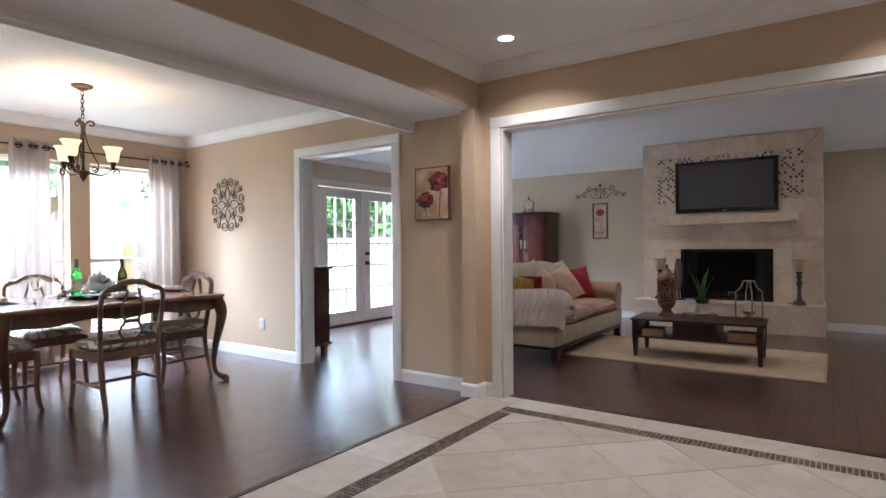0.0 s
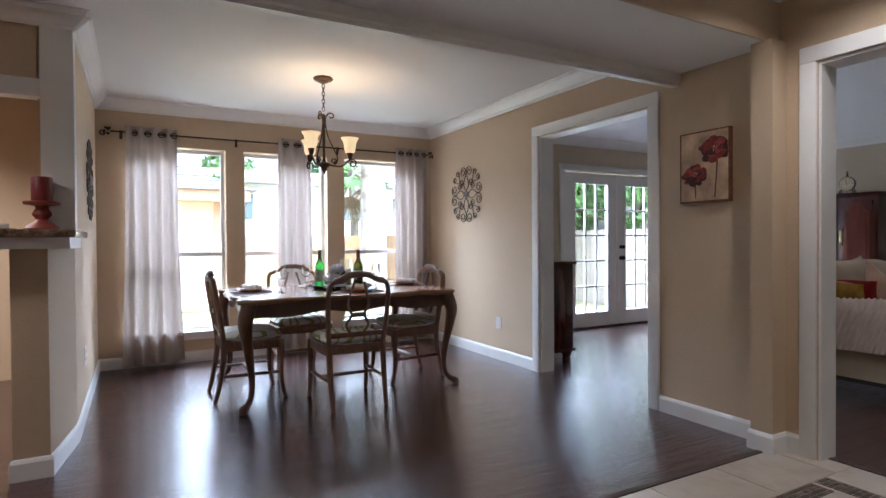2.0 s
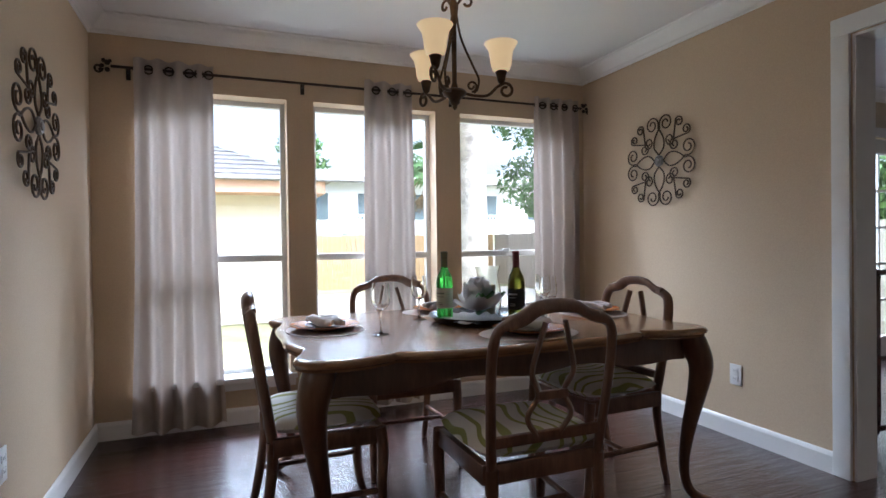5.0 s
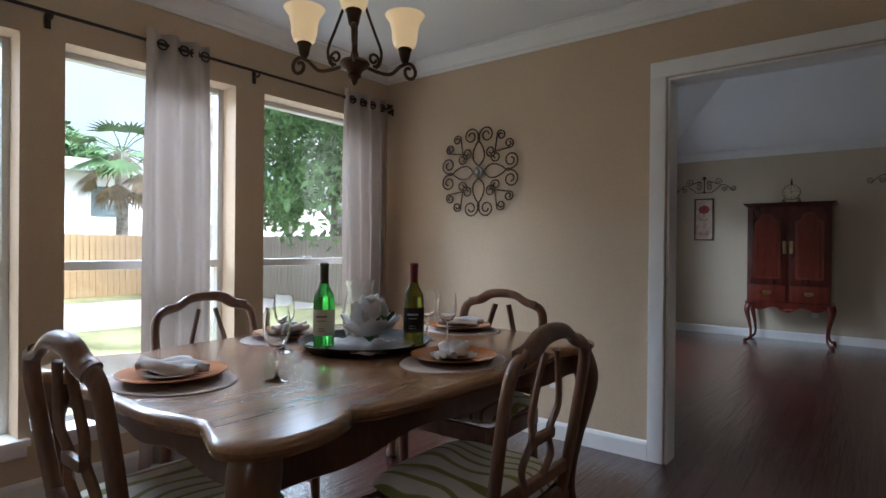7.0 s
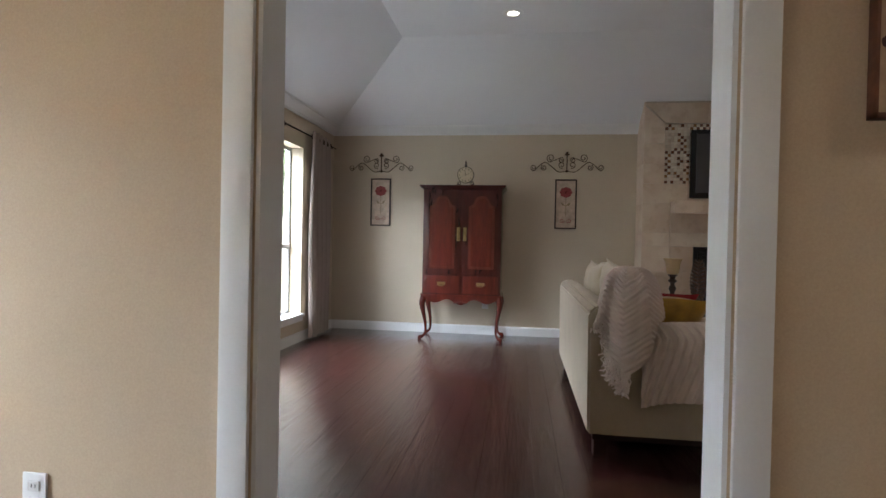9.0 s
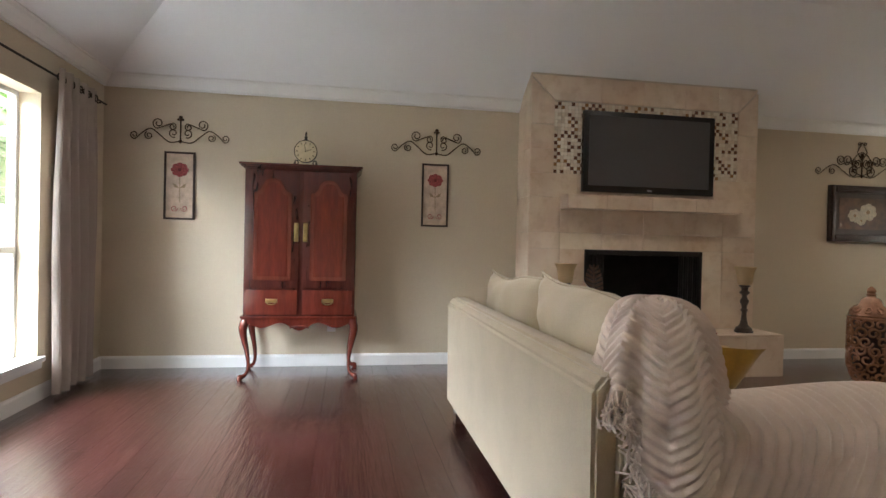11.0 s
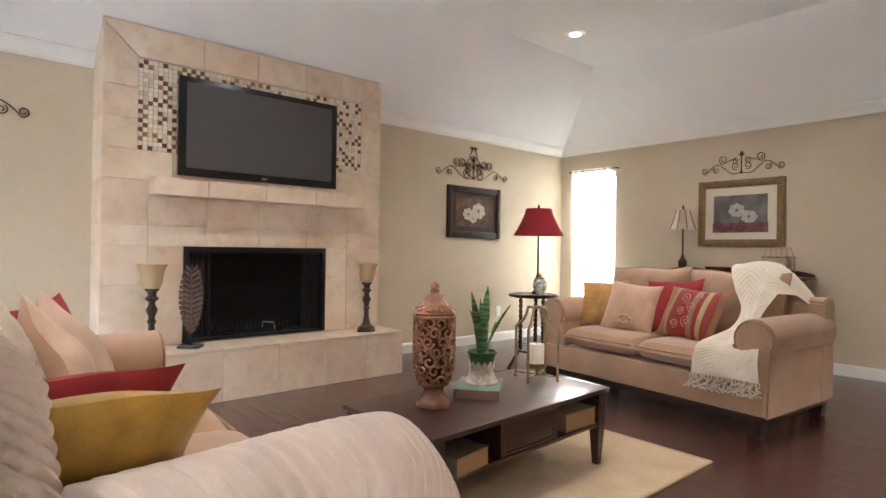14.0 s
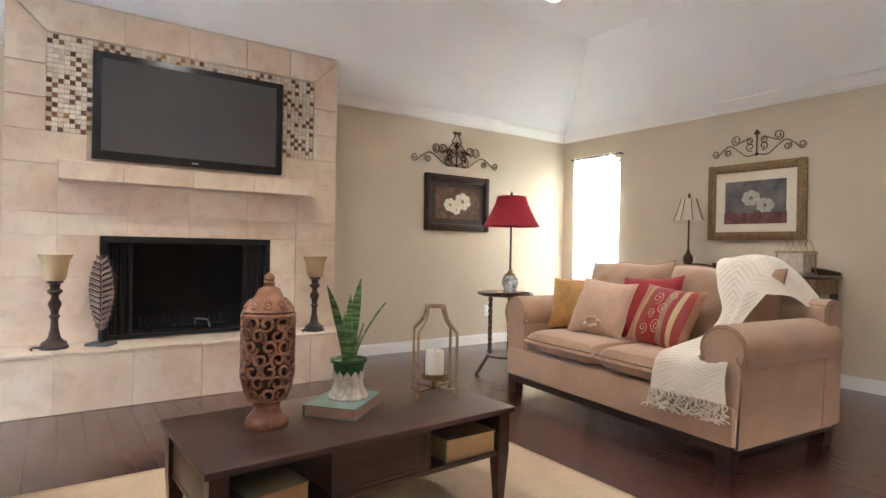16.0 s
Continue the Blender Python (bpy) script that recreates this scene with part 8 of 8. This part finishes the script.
def fence(label, p, q, mat, h, group):
    p, q = Vector(p), Vector(q)
    n = int((q - p).length / 0.145)
    a = math.atan2(q.y - p.y, q.x - p.x)
    ob = thing("fence", label, "fence", pose(p.x, p.y, GZ, 0, 0, math.degrees(a)))
    rr = random.Random(n)
    bm = bmesh.new(); box(bm, 0.002, 0.140, -0.01, 0.01, 0, h); proto = finish("slat", bm, mat)
    proto.parent = ob
    for k in range(1, n):
        s = proto.copy(); scene.collection.objects.link(s); s.parent = ob
        s.matrix_basis = pose(k * 0.145, rr.uniform(-0.004, 0.004), rr.uniform(-0.015, 0.015))
    for z in (0.3, h - 0.3):
        bm = bmesh.new(); box(bm, 0, n * 0.145, 0.012, 0.05, z, z + 0.09); part("rail", bm, mat, ob)


fence("tall cedar board fence behind the driveway", (-19.0, -6.0), (-19.0, 9.3), CEDAR, 1.62, "fences")
fence("weathered grey board fence along the yard", (-19.0, 9.3), (-5.9, 9.3), GREYWOOD, 1.62, "fences")

ga = thing("garage", "cream siding garage with a grey hip roof", "garage", Matrix())
bm = bmesh.new(); box(bm, -20, -12.45, -5.0, 2.0, GZ, 2.15); part("wall", bm, SIDING, ga)
for k in range(13):
    z = GZ + 0.02 + k * 0.185
    bm = bmesh.new(); slab(bm, [(-12.45, z), (-12.425, z), (-12.437, z + 0.18), (-12.45, z + 0.18)], "y", -5.0, 1.82); part("siding_board", bm, SIDING, ga, smooth=False)
bm = bmesh.new(); box(bm, -12.46, -12.40, 1.82, 2.03, GZ, 2.15); part("corner_trim", bm, PINKTRIM, ga)
bm = bmesh.new(); box(bm, -20.5, -11.85, -5.5, 2.45, 1.98, 2.18); part("fascia", bm, PINKTRIM, ga)
bm = bmesh.new(); rl = [(-20.6, -5.6), (-11.75, -5.6), (-11.75, 2.55), (-20.6, 2.55)]
v = [bm.verts.new((x, y, 2.18)) for x, y in rl] + [bm.verts.new((-15.8, -1.5, 3.95)), bm.verts.new((-16.5, -1.5, 3.95))]
for f in ((0, 1, 4, 5), (1, 2, 4), (2, 3, 5, 4), (3, 0, 5)):
    bm.faces.new([v[i] for i in f])
bm.faces.new([v[i] for i in (3, 2, 1, 0)])
rf = part("roof", bm, SHING, ga, smooth=False)
for k in range(16):
    t = k / 16
    x, z = -11.75 - 4.05 * t, 2.18 + 1.77 * t
    bm = bmesh.new(); box(bm, x - 0.26, x + 0.01, -5.6 + 4.1 * t, 2.55 - 4.05 * t, z + 0.012, z + 0.028); part("shingle_course", bm, SHING, ga)

hs = thing("neighbour_house", "white two-storey house with balconies beyond the fence", "house", Matrix())
bm = bmesh.new(); box(bm, -40, -30, 2.0, 24.0, GZ, 4.2); part("wall", bm, WHITEP, hs)
bm = bmesh.new(); slab(bm, [(-29.2, 4.2), (-29.2, 4.4), (-35, 5.5), (-41, 4.4), (-41, 4.2)], "y", 1.2, 25.0); part("roof", bm, SHING, hs, smooth=False)
for y in (4.2, 7.2, 10.2, 13.5, 17.0):
    bm = bmesh.new(); box(bm, -30.02, -29.96, y, y + 1.5, 2.35, 3.65); part("window", bm, DARKW, hs)
for y in (6.4, 12.8):
    bal = new("balcony"); bal.parent = hs
    bm = bmesh.new(); box(bm, -30, -28.8, y, y + 3.2, 1.55, 1.7); part("deck", bm, WHITEP, bal)
    bm = bmesh.new(); box(bm, -28.9, -28.82, y, y + 3.2, 2.45, 2.55); part("handrail", bm, WHITEP, bal)
    for k in range(17):
        bm = bmesh.new(); box(bm, -28.88, -28.84, y + 0.05 + k * 0.19, y + 0.10 + k * 0.19, 1.7, 2.45); part("baluster", bm, WHITEP, bal)

BARK = plain("grey_bark", (0.30, 0.27, 0.24), 0.9, vary=0.5, scale=5, bump=1.0, bscale=20)
FOL = [plain("foliage_a", (0.11, 0.20, 0.065), 0.7, vary=0.5, scale=1.2, bump=0), plain("foliage_b", (0.12, 0.22, 0.08), 0.7, vary=0.5, scale=1.2, bump=0)]


def leaves(name, blobs, count, size, mat, parent, seed):
    rr = np.random.RandomState(seed)
    vs, fs = [], []
    tot = sum(b[3] ** 2 for b in blobs)
    for x, y, z, R in blobs:
        n = int(count * R * R / tot)
        d = rr.normal(size=(n, 3)); d /= np.linalg.norm(d, axis=1)[:, None]
        p = d * (R * rr.uniform(0.45, 1.05, (n, 1)) ** 0.6) * (1, 1, 0.8) + (x, y, z)
        a, b = rr.normal(size=(n, 3)), rr.normal(size=(n, 3))
        a /= np.linalg.norm(a, axis=1)[:, None]; b /= np.linalg.norm(b, axis=1)[:, None]
        s = size * rr.uniform(0.6, 1.4, (n, 1))
        for i in range(n):
            k = len(vs)
            vs += [tuple(p[i] - a[i] * s[i]), tuple(p[i] + b[i] * s[i] * 0.5), tuple(p[i] + a[i] * s[i]), tuple(p[i] - b[i] * s[i] * 0.5)]
            fs.append((k, k + 1, k + 2, k + 3))
    me = bpy.data.meshes.new(name); me.from_pydata(vs, [], fs); me.materials.append(mat)
    ob = new(name, me); ob.parent = parent
    return ob


def tree(x, y, h, R, seed, n=5000, size=0.16, trunk=0.16):
    ob = thing("tree", "leafy green tree behind the yard fence", "tree", pose(x, y, GZ), "trees behind the fence")
    r = random.Random(seed)
    bm = bmesh.new(); tube(bm, catmull([(0, 0, 0), (0.1, 0.05, h * 0.3), (-0.05, 0.1, h * 0.6), (0.1, 0, h * 0.85)], 5), [trunk * (1 - 0.75 * k / 15) for k in range(16)], 10); part("trunk", bm, BARK, ob)
    bl = []
    for k in range(14):
        a, t = r.uniform(0, 6.28), r.uniform(0.25, 1.0)
        d = R * (1.05 - 0.5 * t) * r.uniform(0.3, 1)
        c = (d * math.cos(a), d * math.sin(a), h * t)
        bl.append((*c, R * r.uniform(0.3, 0.55)))
        if k % 3 == 0:
            bm = bmesh.new(); tube(bm, [(0, 0, h * t * 0.7), (c[0] * 0.5, c[1] * 0.5, h * t * 0.88), c], [trunk * 0.45, trunk * 0.3, trunk * 0.1], 6); part("limb", bm, BARK, ob)
    leaves("crown", bl, n, size, FOL[seed % 2], ob, seed)


for k, (x, y, h, R) in enumerate(((-7.5, 11.2, 6.5, 2.3), (-10.2, 11.6, 7.5, 2.6), (-13.0, 11.4, 8.0, 2.8), (-16.2, 11.8, 8.0, 2.9), (-19.5, 12.6, 7.0, 2.6))):
    tree(x, y, h, R, 20 + k, 7000, 0.13)
for k, (x, y, h, R) in enumerate(((-46, 6, 9.5, 3.2), (-47, 15, 9.0, 3.2), (-26.5, 3.0, 4.0, 1.2), (-48, -4, 9.0, 3.4))):
    tree(x, y, h, R, 40 + k, 3500, 0.3)
tk = thing("oak_tree", "thick mottled grey trunk of a yard tree", "tree", pose(-10.1, 4.35, GZ))
bm = bmesh.new(); tube(bm, catmull([(0, 0, 0), (0.03, 0.02, 1.2), (-0.03, 0.05, 2.6), (0.05, 0.0, 4.2), (0.1, 0.05, 6.5)], 5), [0.27 - 0.004 * k for k in range(21)], 16); part("trunk", bm, BARK, tk)
for a in (30, 150, 260):
    bm = bmesh.new(); tube(bm, catmull([(0.05, 0, 4.6), (0.8 * math.cos(radians(a)), 0.8 * math.sin(radians(a)), 5.6), (2.0 * math.cos(radians(a)), 2.0 * math.sin(radians(a)), 6.8)], 5), [0.13 - 0.009 * k for k in range(11)], 8); part("limb", bm, BARK, tk)
leaves("crown", [(0, 0, 7.6, 1.8), (1.5, 0.8, 7.2, 1.2), (-1.5, 0.8, 7.4, 1.3), (0, -1.6, 7.2, 1.2)], 5000, 0.14, FOL[1], tk, 77)


def palm(x, y, h, seed, L=2.0):
    ob = thing("palm_tree", "fan palm with a shaggy trunk", "palm", pose(x, y, GZ), "palms")
    bm = bmesh.new(); tube(bm, [(0, 0, 0), (0.05, 0, h * 0.5), (0, 0, h)], [0.22, 0.19, 0.26], 12); part("trunk", bm, BARK, ob)
    r = random.Random(seed)
    for k in range(30):
        a, e = r.uniform(0, 6.28), r.uniform(-1.1, 1.2)
        bm = bmesh.new()
        stem = [Vector((0, 0, h)) + Vector((math.cos(a) * math.cos(e) * t, math.sin(a) * math.cos(e) * t, math.sin(e) * t - 0.18 * t * t)) for t in (0.0, 0.3 * L, 0.55 * L)]
        tube(bm, stem, 0.02, 4)
        c, d = stem[-1], (stem[-1] - stem[-2]).normalized()
        sd = d.cross(Vector((0, 0, 1))).normalized()
        for f in range(-5, 6):
            tip = c + (d * math.cos(f * 0.24) + sd * math.sin(f * 0.24)) * 0.45 * L - Vector((0, 0, 0.12 * L))
            w = (sd * math.cos(f * 0.24) - d * math.sin(f * 0.24)) * 0.03 * L
            bm.faces.new([bm.verts.new(c), bm.verts.new(c.lerp(tip, 0.5) + w), bm.verts.new(tip), bm.verts.new(c.lerp(tip, 0.5) - w)])
        part("frond", bm, FOL[1] if e > -0.3 else plain_dead, ob, smooth=False)


plain_dead = plain("dry_frond", (0.22, 0.16, 0.09), 0.9, vary=0.3)
palm(-24.0, 9.0, 4.6, 1)
palm(-23.0, -1.5, 5.2, 2, 2.6)

# ---- floorboards ----
boards = tagged(new("floor_boards"), "dark scraped hardwood boards with a satin finish", "floor", kind="structure")
rng = random.Random(7)
rest_v, rest_f = [], []
W = 0.127
row = 0
x = XW
while x < XR:
    x1 = min(x + W, XR)
    y_start = -2.6 if x < -1.90 else 3.565
    if x < -1.90 < x1:
        x1 = -1.90
    y = y_start - rng.random() * 0.8
    while y < YB:
        y1 = y + rng.uniform(0.6, 1.5)
        a, b = max(y, y_start), min(y1, YB)
        if b - a > 0.04:
            g, e, dz = 0.0001, 0.0006, -rng.random() * 0.0003
            v = [(x + g, a + g, -0.011), (x1 - g, a + g, -0.011), (x1 - g, b - g, -0.011), (x + g, b - g, -0.011),
                 (x + g + e, a + g + e, dz), (x1 - g - e, a + g + e, dz), (x1 - g - e, b - g - e, dz), (x + g + e, b - g - e, dz)]
            f = [(4, 5, 6, 7), (0, 1, 5, 4), (1, 2, 6, 5), (2, 3, 7, 6), (3, 0, 4, 7)]
            if x < -1.90 and a > -0.7:
                me = bpy.data.meshes.new("plank")
                me.from_pydata(v, [], f)
                me.materials.append(PLANK)
                new("plank", me).parent = boards
            else:
                k = len(rest_v)
                rest_v += v
                rest_f += [tuple(k + i for i in q) for q in f]
        y = y1
    x = x1
me = bpy.data.meshes.new("planks")
me.from_pydata(rest_v, [], rest_f)
me.materials.append(PLANK)
ob = new("planks", me); ob.parent = boards; ob["kind"] = "stuff"
